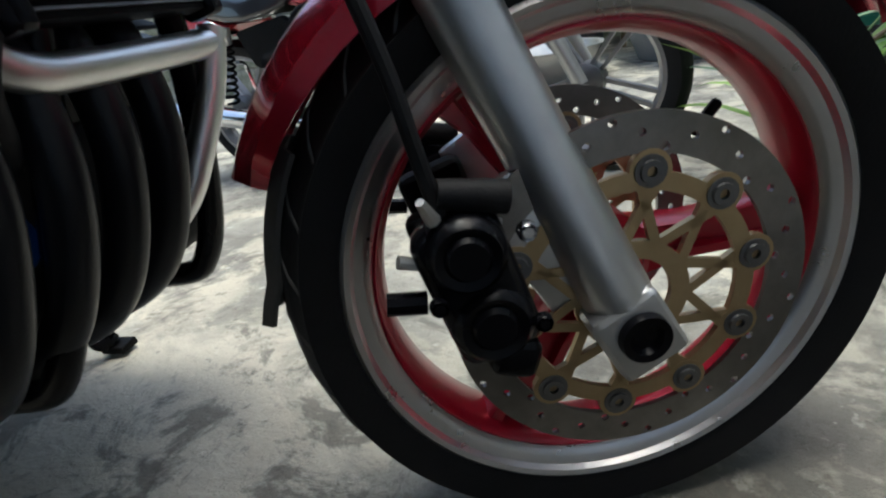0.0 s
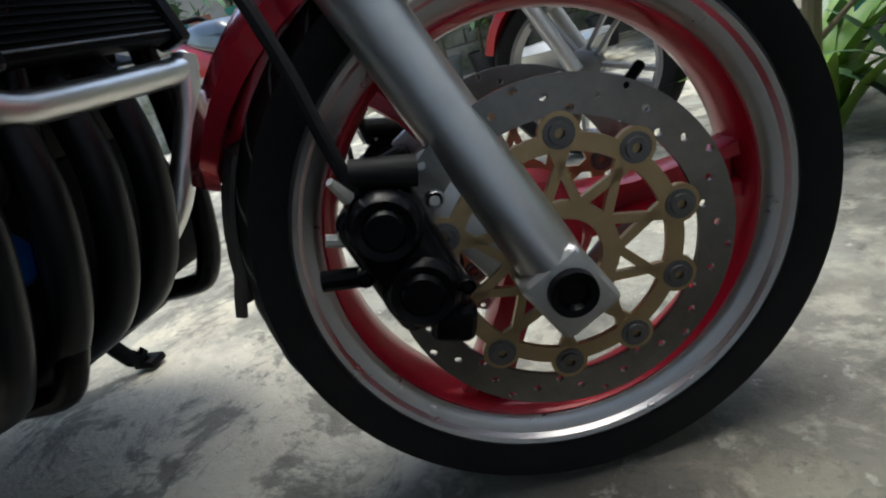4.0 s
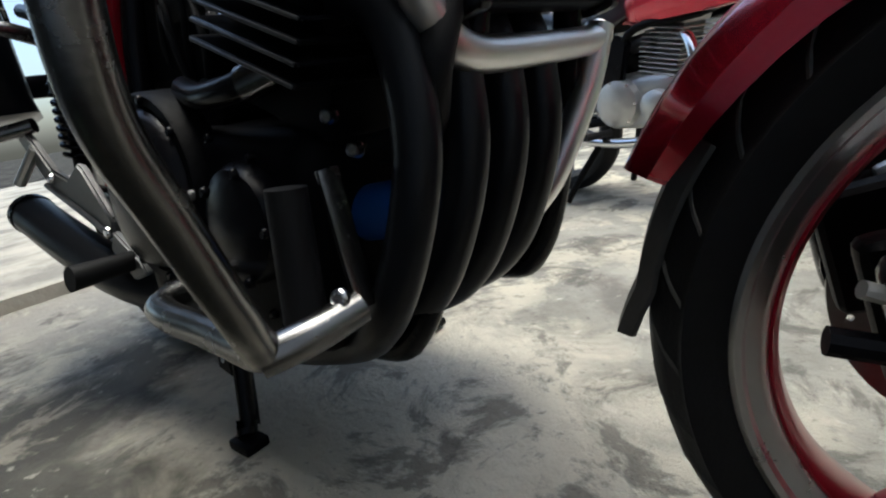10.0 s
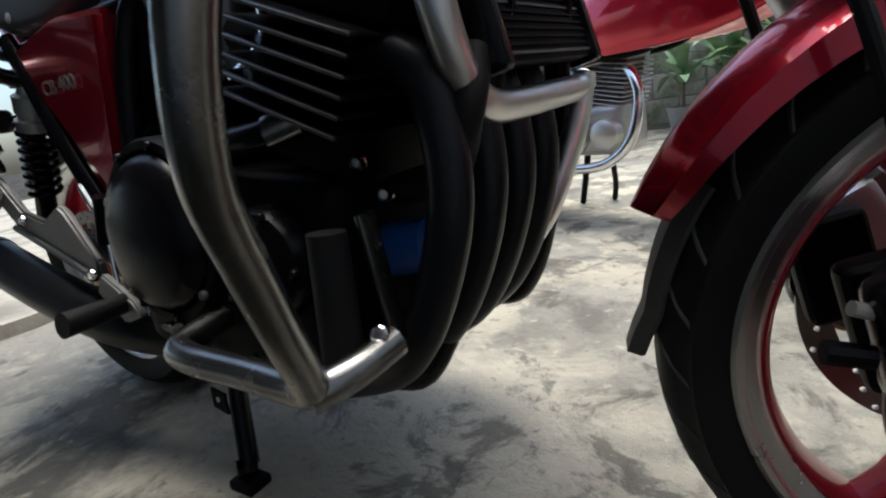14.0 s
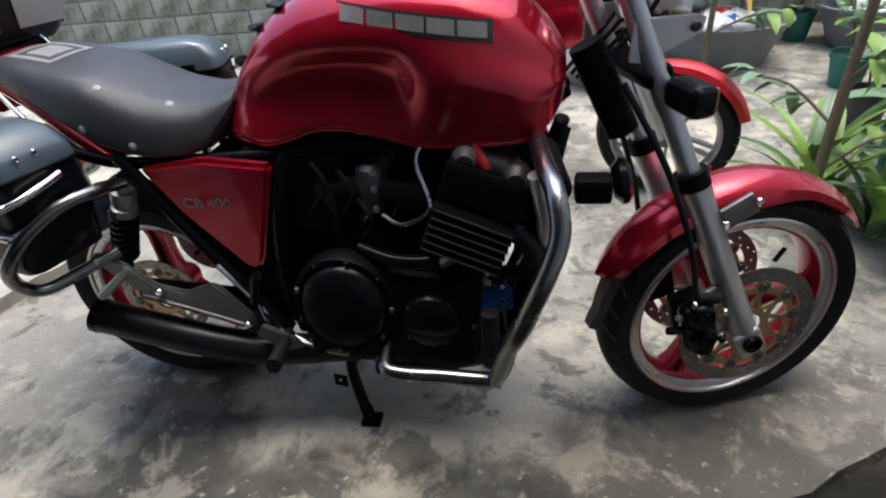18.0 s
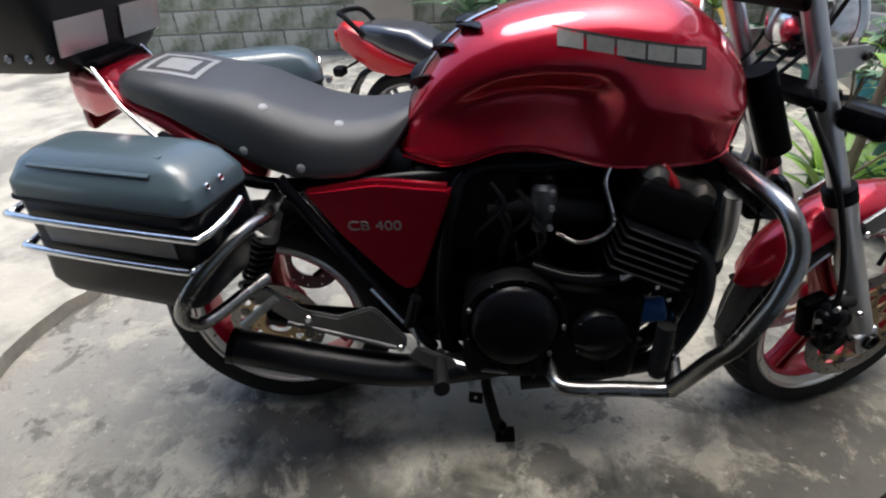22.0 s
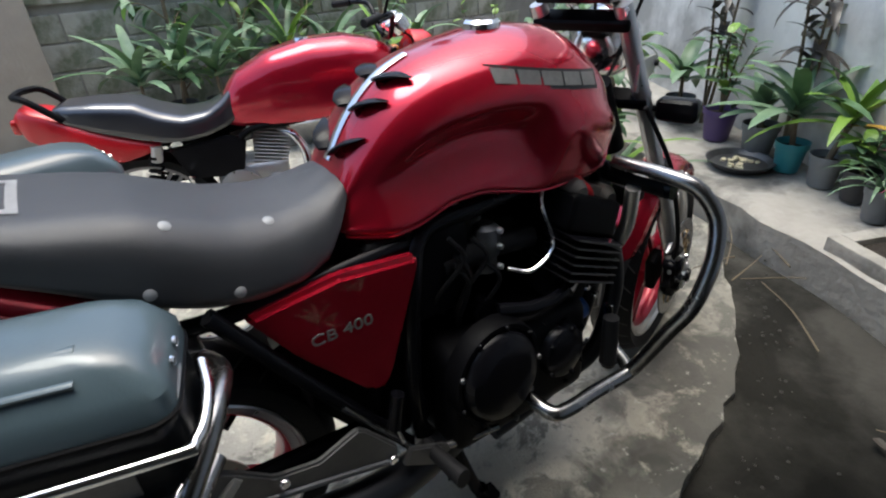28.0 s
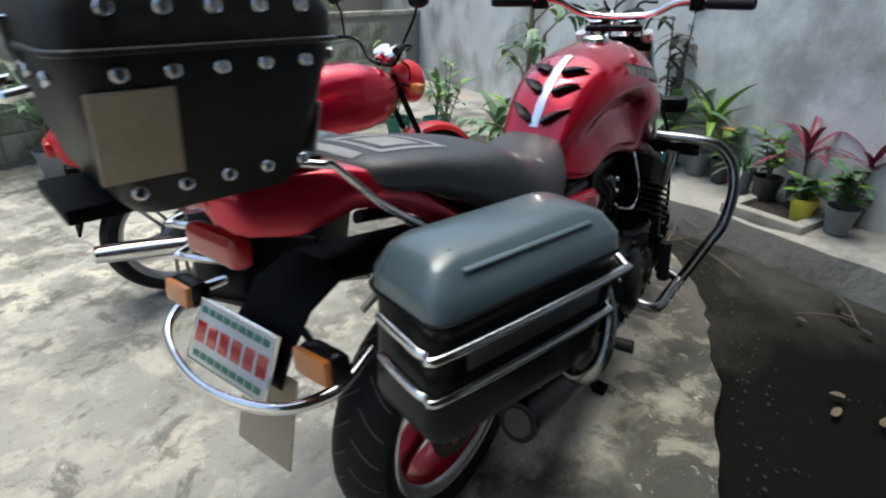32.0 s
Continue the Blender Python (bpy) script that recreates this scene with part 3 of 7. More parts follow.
def wheel(m, radius, half, rim_r, name, spoke_turn, discs):
    """Cast three-spoke wheel: polished lip, red barrel and spokes, drilled discs."""
    a = m @ AXLE
    lip = rim_r
    w = half
    prof = [(lip, w), (lip - 0.004, w + 0.003), (lip - 0.009, w + 0.001), (lip - 0.012, w - 0.005), (lip - 0.020, w - 0.008), (lip - 0.026, w - 0.011), (lip - 0.029, w - 0.016)]
    rim = part(name, lathe(prof[:7] + [(lip - 0.024, w - 0.02), (lip - 0.006, w - 0.008)], a, 96), RIM, bike, "polished alloy rim with red cast spokes")
    part("rim_lip", lathe([(r, -h) for r, h in prof[:7] + [(lip - 0.024, w - 0.02), (lip - 0.006, w - 0.008)]], a, 96), RIM, rim)
    part("barrel", lathe([(lip - 0.024, w - 0.017), (lip - 0.031, w - 0.014), (lip - 0.036, w - 0.022), (lip - 0.039, w - 0.04), (lip - 0.04, 0), (lip - 0.039, -w + 0.04), (lip - 0.036, -w + 0.022), (lip - 0.031, -w + 0.014), (lip - 0.024, -w + 0.017), (lip - 0.03, 0)], a, 96), RED_WHEEL, rim, "red painted rim barrel")
    # tyre
    t = radius
    part("tyre", lathe([(lip - 0.006, w - 0.004), (lip + 0.004, w + 0.002), (lip + 0.02, w + 0.009), ((lip + t) / 2 + 0.004, w + 0.012), (t - 0.022, w + 0.002), (t - 0.012, w - 0.01), (t - 0.004, w * 0.5), (t, 0),
                        (t - 0.004, -w * 0.5), (t - 0.012, -w + 0.01), (t - 0.022, -w - 0.002), ((lip + t) / 2 + 0.004, -w - 0.012), (lip + 0.02, -w - 0.009), (lip + 0.004, -w - 0.002), (lip - 0.006, -w + 0.004)], a, 96), RUBBER, rim, "black worn road tyre")
    # tread grooves: slim slanting bars of darker rubber set into the shoulders
    bm = bmesh.new()
    for k in range(30):
        for s in (1, -1):
            ang = 2 * math.pi * (k + (0.5 if s < 0 else 0)) / 30
            pts = []
            for u in range(6):
                f = u / 5
                aa, yy = ang + 0.17 * f, s * (0.006 + (w - 0.003) * f)
                rr = float(np.interp(abs(yy), [0, w * 0.5, w - 0.01, w + 0.002, w + 0.006], [t, t - 0.004, t - 0.012, t - 0.022, t - 0.028])) - 0.0012
                pts.append(m @ Vector((rr * math.cos(aa), yy, rr * math.sin(aa))))
            tube(pts, 0.0026, 5, 1, False, bm=bm)
    tagged(part("tread_groove", bm, GROOVE, rim), kind="stuff")
    # hub and spokes
    part("hub", lathe([(0, 0.052), (0.014, 0.052), (0.014, 0.056), (0.03, 0.056), (0.034, 0.05), (0.034, 0.036), (0.05, 0.03), (0.05, -0.03), (0.034, -0.036), (0.034, -0.05), (0.03, -0.056), (0.014, -0.056), (0, -0.056)], a, 40, close=False), RED_WHEEL, rim, "red wheel hub")
    for k in range(3):
        mm = m @ Matrix.Rotation(radians(spoke_turn + 120 * k), 4, "Y")
        bm = bmesh.new()
        for s in (1, -1):
            rings = []
            for f, wd, th, off in ((0.0, 0.020, 0.05, 0.018), (0.35, 0.013, 0.04, 0.014), (0.8, 0.013, 0.036, 0.017), (1.0, 0.022, 0.04, 0.022)):
                x = 0.04 + (lip - 0.036 - 0.04) * f
                z0 = s * off
                rings.append([mm @ Vector((x, b * th / 2, z0 + c * wd / 2)) for b, c in ((-1, -0.7), (-0.7, -1), (0.7, -1), (1, -0.7), (1, 0.7), (0.7, 1), (-0.7, 1), (-1, 0.7))])
            loft(rings, bm)
        rings = []
        for f in (0.05, 0.5, 0.97):
            x = 0.04 + (lip - 0.037 - 0.04) * f
            rings.append([mm @ Vector((x, b * 0.008, c * 0.016)) for b, c in ((-1, -1), (1, -1), (1, 1), (-1, 1))])
        loft(rings, bm)
        part("spoke", bm, RED_WHEEL, rim)
    part("valve", tube([m @ Vector((0.128, -0.004, 0.125)), m @ Vector((0.098, -0.018, 0.106))], 0.0055, 8, 1, False), BLACK, rim)
    for s, rad in discs:
        dm = m @ Matrix.Translation((0, -s * (0.096 if half < 0.055 else 0.07), 0)) @ AXLE
        disc = part("brake_disc", drilled_ring(dm, rad * 0.79, rad, 0.0045), DISC, rim, "drilled steel brake disc")
        carrier = part("disc_carrier", lathe([(rad * 0.60, -0.003), (rad * 0.70, -0.003), (rad * 0.70, 0.003), (rad * 0.60, 0.003)], dm, 60), GOLD, rim, "gold anodised disc carrier")
        part("carrier_hub", lathe([(0.034, -0.003), (0.05, -0.003), (0.05, 0.003), (0.034, 0.003)], dm, 40), GOLD, rim)
        for k in range(10):
            b0 = radians(36 * k + 9)
            for d in (-0.26, 0.26):
                p0 = Vector((0.047 * math.cos(b0 + d * 1.2), 0.047 * math.sin(b0 + d * 1.2), 0))
                p1 = Vector((rad * 0.63 * math.cos(b0 - d * 0.25), rad * 0.63 * math.sin(b0 - d * 0.25), 0))
                dirn = (p1 - p0).normalized()
                sd = Vector((-dirn.y, dirn.x, 0)) * 0.0042
                part("carrier_arm", loft([[dm @ (q + e + Vector((0, 0, h))) for e, h in ((sd, -0.0028), (-sd, -0.0028), (-sd, 0.0028), (sd, 0.0028))] for q in (p0, p1)]), GOLD, rim)
            c = Vector((rad * 0.70 * math.cos(b0), rad * 0.70 * math.sin(b0), 0))
            part("carrier_lug", lathe([(0, -0.0032), (0.0175, -0.0032), (0.0175, 0.0032), (0, 0.0032)], dm @ Matrix.Translation(c), 16, close=False), GOLD, rim)
        for k in range(10):
            b0 = radians(36 * k + 9)
            c = dm @ Matrix.Translation((rad * 0.70 * math.cos(b0), rad * 0.70 * math.sin(b0), 0))
            part("disc_button", lathe([(0.0042, 0.0066), (0.009, 0.0066), (0.0095, 0.0045), (0.0134, 0.0045), (0.0138, -0.0045), (0.0042, -0.0045)], c, 16), ALLOY, rim)
    return rim


def drilled_ring(m, r0, r1, thick, na=40, nb=3):
    """A flat ring whose cells carry round holes in a slanting pattern."""
    bm = bmesh.new()
    z = thick / 2
    cache = {}

    def vert(r, a, zz):
        key = (round(r, 5), round(a % (2 * math.pi), 4) % round(2 * math.pi, 4), zz)
        if key not in cache:
            cache[key] = bm.verts.new(m @ Vector((r * math.cos(a), r * math.sin(a), zz)))
        return cache[key]

    da, dr = 2 * math.pi / na, (r1 - r0) / nb
    for i in range(na):
        for j in range(nb):
            ra, rb, a0, a1 = r0 + dr * j, r0 + dr * (j + 1), da * i, da * (i + 1)
            rm, am = (ra + rb) / 2, (a0 + a1) / 2
            rim_pts = [(ra, a0), (rm, a0), (rb, a0), (rb, am), (rb, a1), (rm, a1), (ra, a1), (ra, am)]
            if (i + j * 3) % 4 in (0, 1) and (i + j) % 2 == 0 or (i + j) % 4 == 0:
                hole = []
                for r, a in rim_pts:
                    x, y = (r - rm), (a - am) * rm
                    d = math.hypot(x, y)
                    hole.append((rm + x / d * 0.0036, am + y / d * 0.0036 / rm))
                walls_ = []
                for zz in (z, -z):
                    o = [vert(r, a, zz) for r, a in rim_pts]
                    h = [bm.verts.new(m @ Vector((r * math.cos(a), r * math.sin(a), zz))) for r, a in hole]
                    walls_.append(h)
                    for k in range(8):
                        bm.faces.new((o[k], o[(k + 1) % 8], h[(k + 1) % 8], h[k]))
                for k in range(8):
                    bm.faces.new((walls_[0][k], walls_[0][(k + 1) % 8], walls_[1][(k + 1) % 8], walls_[1][k]))
            else:
                for zz in (z, -z):
                    bm.faces.new([vert(r, a, zz) for r, a in rim_pts])
        for r in (r0, r1):
            for s0, s1 in ((da * i, da * (i + 0.5)), (da * (i + 0.5), da * (i + 1))):
                bm.faces.new((vert(r, s0, z), vert(r, s1, z), vert(r, s1, -z), vert(r, s0, -z)))
    return bm


front = wheel(FW, 0.302, 0.05, 0.245, "front_wheel", 0, ((1, 0.153), (-1, 0.153)))
rear = wheel(RW, 0.302, 0.06, 0.226, "rear_wheel", 30, ((1, 0.12),))

def fork():
    top_dir = Vector((-0.388, 0.074, 0.918)).normalized()
    right = Vector((1.436, -0.026, 0.247))
    left = right - FN * 0.205
    for p, side in ((right, 1), (left, -1)):
        q = p + top_dir * 0.40
        leg = part("fork_leg", tube([p + top_dir * -0.005, p + top_dir * 0.03, p + top_dir * 0.08, p + top_dir * 0.33, p + top_dir * 0.375, p + top_dir * 0.4], [0.026, 0.029, 0.0285, 0.0285, 0.031, 0.031], 24, 2, False), FORK, bike, "grey aluminium fork leg")
        part("fork_tube", tube([q, p + top_dir * 0.86], 0.0205, 20, 1, False), FORK, leg, "bright fork tube")
        part("fork_seal", tube([q - top_dir * 0.012, q + top_dir * 0.022], 0.0325, 20, 1, False), BLACK, leg, "black fork dust seal")
        part("axle_clamp", box((0.062, 0.05, 0.07), Matrix.Translation(p + Vector((0.0, 0, -0.004))) @ FW.to_3x3().to_4x4() @ Matrix.Rotation(radians(-27), 4, "Y"), 0.01, segs=3), FORK, leg)
        e = p + FN * 0.026 * side
        am = Matrix.Translation(e) @ (FN * side).to_track_quat("Z", "Y").to_matrix().to_4x4()
        part("axle_cap", lathe([(0, 0.001), (0.011, 0.001), (0.014, 0.006), (0.0205, 0.007), (0.0215, 0.0), (0.0215, -0.01), (0, -0.01)], am, 28, close=False), BLACK_GLOSS, leg, "black axle cap")
    # yokes
    for f in (0.62, 0.82):
        c = (right + left) / 2 + top_dir * f
        m = Matrix.Translation(c) @ FW.to_3x3().to_4x4() @ Matrix.Rotation(radians(-26), 4, "Y")
        part("yoke", box((0.055, 0.235, 0.03), m, 0.012, segs=3), BLACK, bike)
    return right, left, top_dir


FORK_R, FORK_L, FORK_UP = fork()


def wheel_point(x, y, z):
    return FW @ Vector((x, y, z))


def fender():
    # red mudguard round the tyre, with a lip at each end
    rings = []
    for k in range(25):
        f = k / 24
        a = radians(33 + f * (156 - 33))
        r = 0.324 + 0.012 * f
        half = float(np.interp(f, [0, 0.12, 0.5, 0.88, 0.96, 1], [0.033, 0.056, 0.061, 0.055, 0.042, 0.016]))
        drop = float(np.interp(f, [0, 0.12, 0.3, 0.45, 0.62, 1], [0.01, 0.024, 0.03, 0.052, 0.042, 0.024]))
        ring = []
        for u, d in ((-1.06, -drop), (-1.0, -drop * 0.4), (-0.85, -0.008), (-0.45, 0.006), (0, 0.01), (0.45, 0.006), (0.85, -0.008), (1.0, -drop * 0.4), (1.06, -drop)):
            rr = r + d
            ring.append(wheel_point(rr * math.cos(a), u * half, rr * math.sin(a)))
        ring2 = []
        for u, d in ((1.0, -drop), (0.94, -drop * 0.4), (0.8, -0.011), (0.4, 0.002), (0, 0.006), (-0.4, 0.002), (-0.8, -0.011), (-0.94, -drop * 0.4), (-1.0, -drop)):
            rr = r + d
            ring2.append(wheel_point(rr * math.cos(a), u * half, rr * math.sin(a)))
        rings.append(ring + ring2)
    guard = part("front_mudguard", loft(rings), RED, bike, "glossy red front mudguard")
    rings = []
    for k in range(9):
        f = k / 8
        a = radians(148 + f * 32)
        r = 0.311 + 0.003 * f + 0.014 * max(0, f - 0.75) / 0.25
        half = 0.04 - 0.016 * f
        rings.append([wheel_point((r + d) * math.cos(a), u * half, (r + d) * math.sin(a)) for u, d in ((-1, -0.012), (-0.6, 0), (0.6, 0), (1, -0.012), (0.96, -0.016), (0.58, -0.004), (-0.58, -0.004), (-0.96, -0.016))])
    part("mudflap", loft(rings), RUBBER_FLAP, guard, "worn grey-black plastic mudflap")
    for s in (1, -1):
        c = wheel_point(-0.06, -s * 0.078, 0.29)
        part("fender_stay", box((0.07, 0.01, 0.05), Matrix.Translation(c) @ FW.to_3x3().to_4x4() @ Matrix.Rotation(radians(-27), 4, "Y"), 0.005), ALLOY, guard)
        for dx, dz in ((0.03, 0.02), (-0.03, -0.02)):
            part("bolt", bolt_head(c + FX * dx + FZ * dz + FN * s * 0.008, FN * s, 0.008), CHROME, guard)


fender()


def caliper():
    for s in (1, -1):
        def w(x, y, z):
            return wheel_point(x, -s * y, z)
        R3 = FW.to_3x3().to_4x4()
        am = FN.to_track_quat("Z", "Y").to_matrix().to_4x4() if s > 0 else (-FN).to_track_quat("Z", "Y").to_matrix().to_4x4()
        tilt = R3 @ Matrix.Rotation(radians(-14), 4, "Y")
        body = part("brake_caliper", box((0.07, 0.044, 0.12), Matrix.Translation(w(-0.13, 0.114, 0.048)) @ tilt, 0.02, segs=4), BLACK_GLOSS, bike, "glossy black twin-piston brake caliper")
        part("caliper_inner", box((0.07, 0.03, 0.11), Matrix.Translation(w(-0.13, 0.064, 0.048)) @ tilt, 0.012, segs=3), BLACK, body)
        part("caliper_bracket", box((0.042, 0.014, 0.13), Matrix.Translation(w(-0.078, 0.09, 0.06)) @ R3 @ Matrix.Rotation(radians(-28), 4, "Y"), 0.006), FORK, body)
        for dx, dz, r in ((-0.136, 0.082, 0.032), (-0.124, 0.022, 0.034)):
            part("piston_bore", lathe([(0, 0.018), (r * 0.45, 0.018), (r * 0.55, 0.014), (r * 0.75, 0.016), (r * 0.92, 0.01), (r, 0), (r, -0.03), (0, -0.03)], Matrix.Translation(w(dx, 0.126, dz)) @ am, 26, close=False), BLACK_GLOSS, body)
        part("caliper_foot", box((0.04, 0.034, 0.035), Matrix.Translation(w(-0.108, 0.112, -0.02)) @ R3 @ Matrix.Rotation(radians(20), 4, "Y"), 0.012, segs=3), BLACK_GLOSS, body)
        part("slider_boot", tube([w(-0.1, 0.118, 0.115), w(-0.15, 0.122, 0.128)], [0.013, 0.011], 14, 1, False), RUBBER, body)
        part("pad_pin", tube([w(-0.165, 0.118, 0.075), w(-0.185, 0.122, 0.083)], 0.0055, 10, 1, False), ALLOY_LIGHT, body, "bright pad pin")
        part("bleed_nipple", tube([w(-0.155, 0.13, 0.112), w(-0.162, 0.14, 0.13)], [0.006, 0.0035], 8, 1, False), ALLOY_LIGHT, body)
        for dx, dz in ((-0.093, 0.095), (-0.088, 0.02), (-0.162, 0.05)):
            part("bolt", bolt_head(w(dx, 0.137, dz), FN * s, 0.0075, 0.008), CHROME if dz > 0.09 else BLACK_GLOSS, body)
        part("banjo", tube([w(-0.17, 0.12, 0.045), w(-0.2, 0.12, 0.05)], 0.009, 10, 1, False), BLACK_GLOSS, body)
        part("brake_hose", tube([w(-0.15, 0.122, 0.11), w(-0.158, 0.125, 0.16), w(-0.168, 0.12, 0.22), w(-0.19, 0.11, 0.3), w(-0.235, 0.09, 0.42), w(-0.3, 0.04, 0.56)], 0.006, 10), RUBBER, body, "black rubber brake hose")


caliper()


# ---- tank, seat, tail ----
# x, lower edge z, top z, half widths: low, middle, shoulder, top
TANK = [
    (0.362, 0.755, 0.80, 0.085, 0.078, 0.068, 0.05),
    (0.378, 0.752, 0.83, 0.10, 0.09, 0.078, 0.058),
    (0.413, 0.748, 0.893, 0.118, 0.10, 0.092, 0.066),
    (0.456, 0.744, 0.945, 0.13, 0.104, 0.106, 0.074),
    (0.50, 0.752, 0.98, 0.132, 0.104, 0.12, 0.08),
    (0.56, 0.773, 1.005, 0.132, 0.103, 0.132, 0.086),
    (0.63, 0.773, 1.02, 0.134, 0.104, 0.14, 0.09),
    (0.70, 0.755, 1.03, 0.138, 0.108, 0.146, 0.094),
    (0.745, 0.742, 1.033, 0.142, 0.12, 0.15, 0.096),
    (0.77, 0.738, 1.033, 0.145, 0.15, 0.152, 0.096),
    (0.806, 0.736, 1.03, 0.146, 0.163, 0.152, 0.094),
    (0.86, 0.735, 1.022, 0.144, 0.165, 0.148, 0.09),
    (0.90, 0.735, 1.005, 0.14, 0.16, 0.14, 0.082),
    (0.955, 0.735, 0.972, 0.13, 0.146, 0.124, 0.07),
    (0.998, 0.742, 0.93, 0.11, 0.122, 0.098, 0.054),
    (1.024, 0.775, 0.892, 0.08, 0.088, 0.07, 0.038),
    (1.036, 0.805, 0.865, 0.05, 0.05, 0.04, 0.022),
]


def tank_at(x):
    """The table's row at x, rounded off between its stations."""
    d = 0.016 * min(1, (x - 0.362) / 0.04, (1.036 - x) / 0.04)
    rows = [interp(TANK, x + d * f) for f in (-1, -0.5, 0, 0.5, 1)]
    return [sum(v) / 5 for v in zip(*rows)]


def tank():
    rings = []
    for x in np.linspace(0.362, 1.036, 70):
        lo, hi, wl, wm, ws, wt = tank_at(x)
        h = hi - lo
        prof = [(0.0, lo + 0.02), (0.7 * wl, lo + 0.004), (0.95 * wl, lo), (wl, lo + 0.012), (0.55 * wl + 0.45 * wm, lo + 0.22 * h), (wm, lo + 0.43 * h), (ws, lo + 0.61 * h), (0.5 * (ws + wt) + 0.008, lo + 0.79 * h), (wt, lo + 0.91 * h), (0.55 * wt, lo + 0.98 * h), (0.2 * wt, hi)]
        right = smooth_path([(x, CY - w, z) for w, z in prof], 4)
        left = [Vector((p.x, 2 * CY - p.y, p.z)) for p in right[::-1]]
        rings.append([tuple(p) for p in right] + [tuple(p) for p in left])
    bm = loft(rings)
    body = part("fuel_tank", bm, RED, bike, "glossy metallic red fuel tank with knee hollows", 50)
    # seam flange along the lower edge
    for s in (1, -1):
        pts = []
        for x in np.linspace(0.37, 1.0, 24):
            lo, hi, wl = tank_at(x)[:3]
            pts.append((x, CY - s * (wl * 0.96), lo - 0.001))
        part("tank_seam", tube(pts, 0.005, 8, 2), RED, body)
    part("filler_cap", lathe([(0, 0.012), (0.03, 0.012), (0.036, 0.006), (0.037, -0.01), (0, -0.01)], Matrix.Translation((0.73, CY, 1.033)), 32, close=False), CHROME, body, "chrome filler cap")
    return body


def on_tank(x, z, side=1):
    """The tank's flank at x and z."""
    lo, hi, wl, wm, ws, wt = tank_at(x)
    w = float(np.interp((z - lo) / (hi - lo), [0.02, 0.22, 0.43, 0.61, 0.79, 0.91, 0.98], [wl, 0.55 * wl + 0.45 * wm, wm, ws, 0.5 * (ws + wt) + 0.008, wt, wt * 0.55]))
    return Vector((x, CY - side * w, z))


fuel_tank = tank()


def seat():
    rings = []
    table = [  # x, low, top, half low, half top
        (-0.235, 0.885, 0.90, 0.05, 0.03), (-0.222, 0.875, 0.912, 0.09, 0.07), (-0.18, 0.862, 0.922, 0.118, 0.10), (-0.10, 0.845, 0.918, 0.132, 0.115), (-0.03, 0.815, 0.908, 0.14, 0.118),
        (0.03, 0.785, 0.902, 0.144, 0.118), (0.085, 0.758, 0.892, 0.147, 0.116), (0.14, 0.736, 0.868, 0.148, 0.112), (0.2, 0.722, 0.842, 0.147, 0.108), (0.27, 0.72, 0.828, 0.14, 0.10), (0.325, 0.735, 0.83, 0.125, 0.085), (0.36, 0.775, 0.838, 0.105, 0.07), (0.385, 0.81, 0.845, 0.08, 0.05)]
    for x in np.linspace(-0.235, 0.385, 40):
        lo, hi, wl, wt = interp(table, x)
        h = hi - lo
        prof = [(0, lo), (wl * 0.8, lo), (wl, lo + 0.012), (wl * 1.01, lo + 0.3 * h), ((wl + wt) / 2 + 0.006, lo + 0.7 * h), (wt * 0.9, lo + 0.93 * h), (wt * 0.5, hi - 0.002), (wt * 0.2, hi)]
        right = smooth_path([(x, CY - w, z) for w, z in prof], 3)
        rings.append([tuple(p) for p in right] + [(p.x, 2 * CY - p.y, p.z) for p in right[::-1]])
    st = part("seat", loft(rings), SEAT, bike, "grey-black vinyl dual seat with white studs and print", 50)
    return st


SWUNG[-1] = True
seat_ob = seat()
SWUNG[-1] = False


def tail():
    rings = []
    table = [(-0.52, 0.845, 0.885, 0.05), (-0.49, 0.825, 0.905, 0.08), (-0.38, 0.815, 0.915, 0.098), (-0.25, 0.845, 0.915, 0.106), (-0.19, 0.84, 0.905, 0.11), (-0.13, 0.812, 0.875, 0.113), (-0.046, 0.756, 0.812, 0.115), (0.044, 0.696, 0.748, 0.115), (0.08, 0.698, 0.72, 0.11)]
    for x in np.linspace(-0.52, 0.08, 28):
        lo, hi, w = interp(table, x)
        h = hi - lo
        prof = [(0, lo + 0.03), (w * 0.75, lo + 0.01), (w * 0.95, lo), (w, lo + 0.25 * h), (w * 0.97, lo + 0.6 * h), (w * 0.85, lo + 0.92 * h), (w * 0.5, hi)]
        right = smooth_path([(x, CY - q, z) for q, z in prof], 3)
        rings.append([tuple(p) for p in right] + [(p.x, 2 * CY - p.y, p.z) for p in right[::-1]])
    part("tail_cowl", loft(rings), RED, bike, "glossy red tail cowl", 50)
    for s in (1, -1):
        y = CY - s * 0.162
        out = [(0.168, 0.712), (0.32, 0.728), (0.466, 0.712), (0.46, 0.685), (0.39, 0.484), (0.374, 0.464), (0.346, 0.47), (0.235, 0.606)]
        bm = plate(out, 0.03, Matrix.Translation((0, y + s * 0.012, 0)), 0.009)
        for v in bm.verts:
            v.co.y += s * (0.04 * max(0, 0.28 - v.co.x) + 0.16 * max(0, v.co.z - 0.69))
        cov = part("side_cover", bm, RED, bike, "red triangular side cover")
        if s > 0:
            text("CB 400", cov, (0.254, y - 0.006, 0.626), (1, 0, -0.02), (0, 0, 1), 0.03, BADGE, "model lettering", squeeze=1.0, width=0.108)


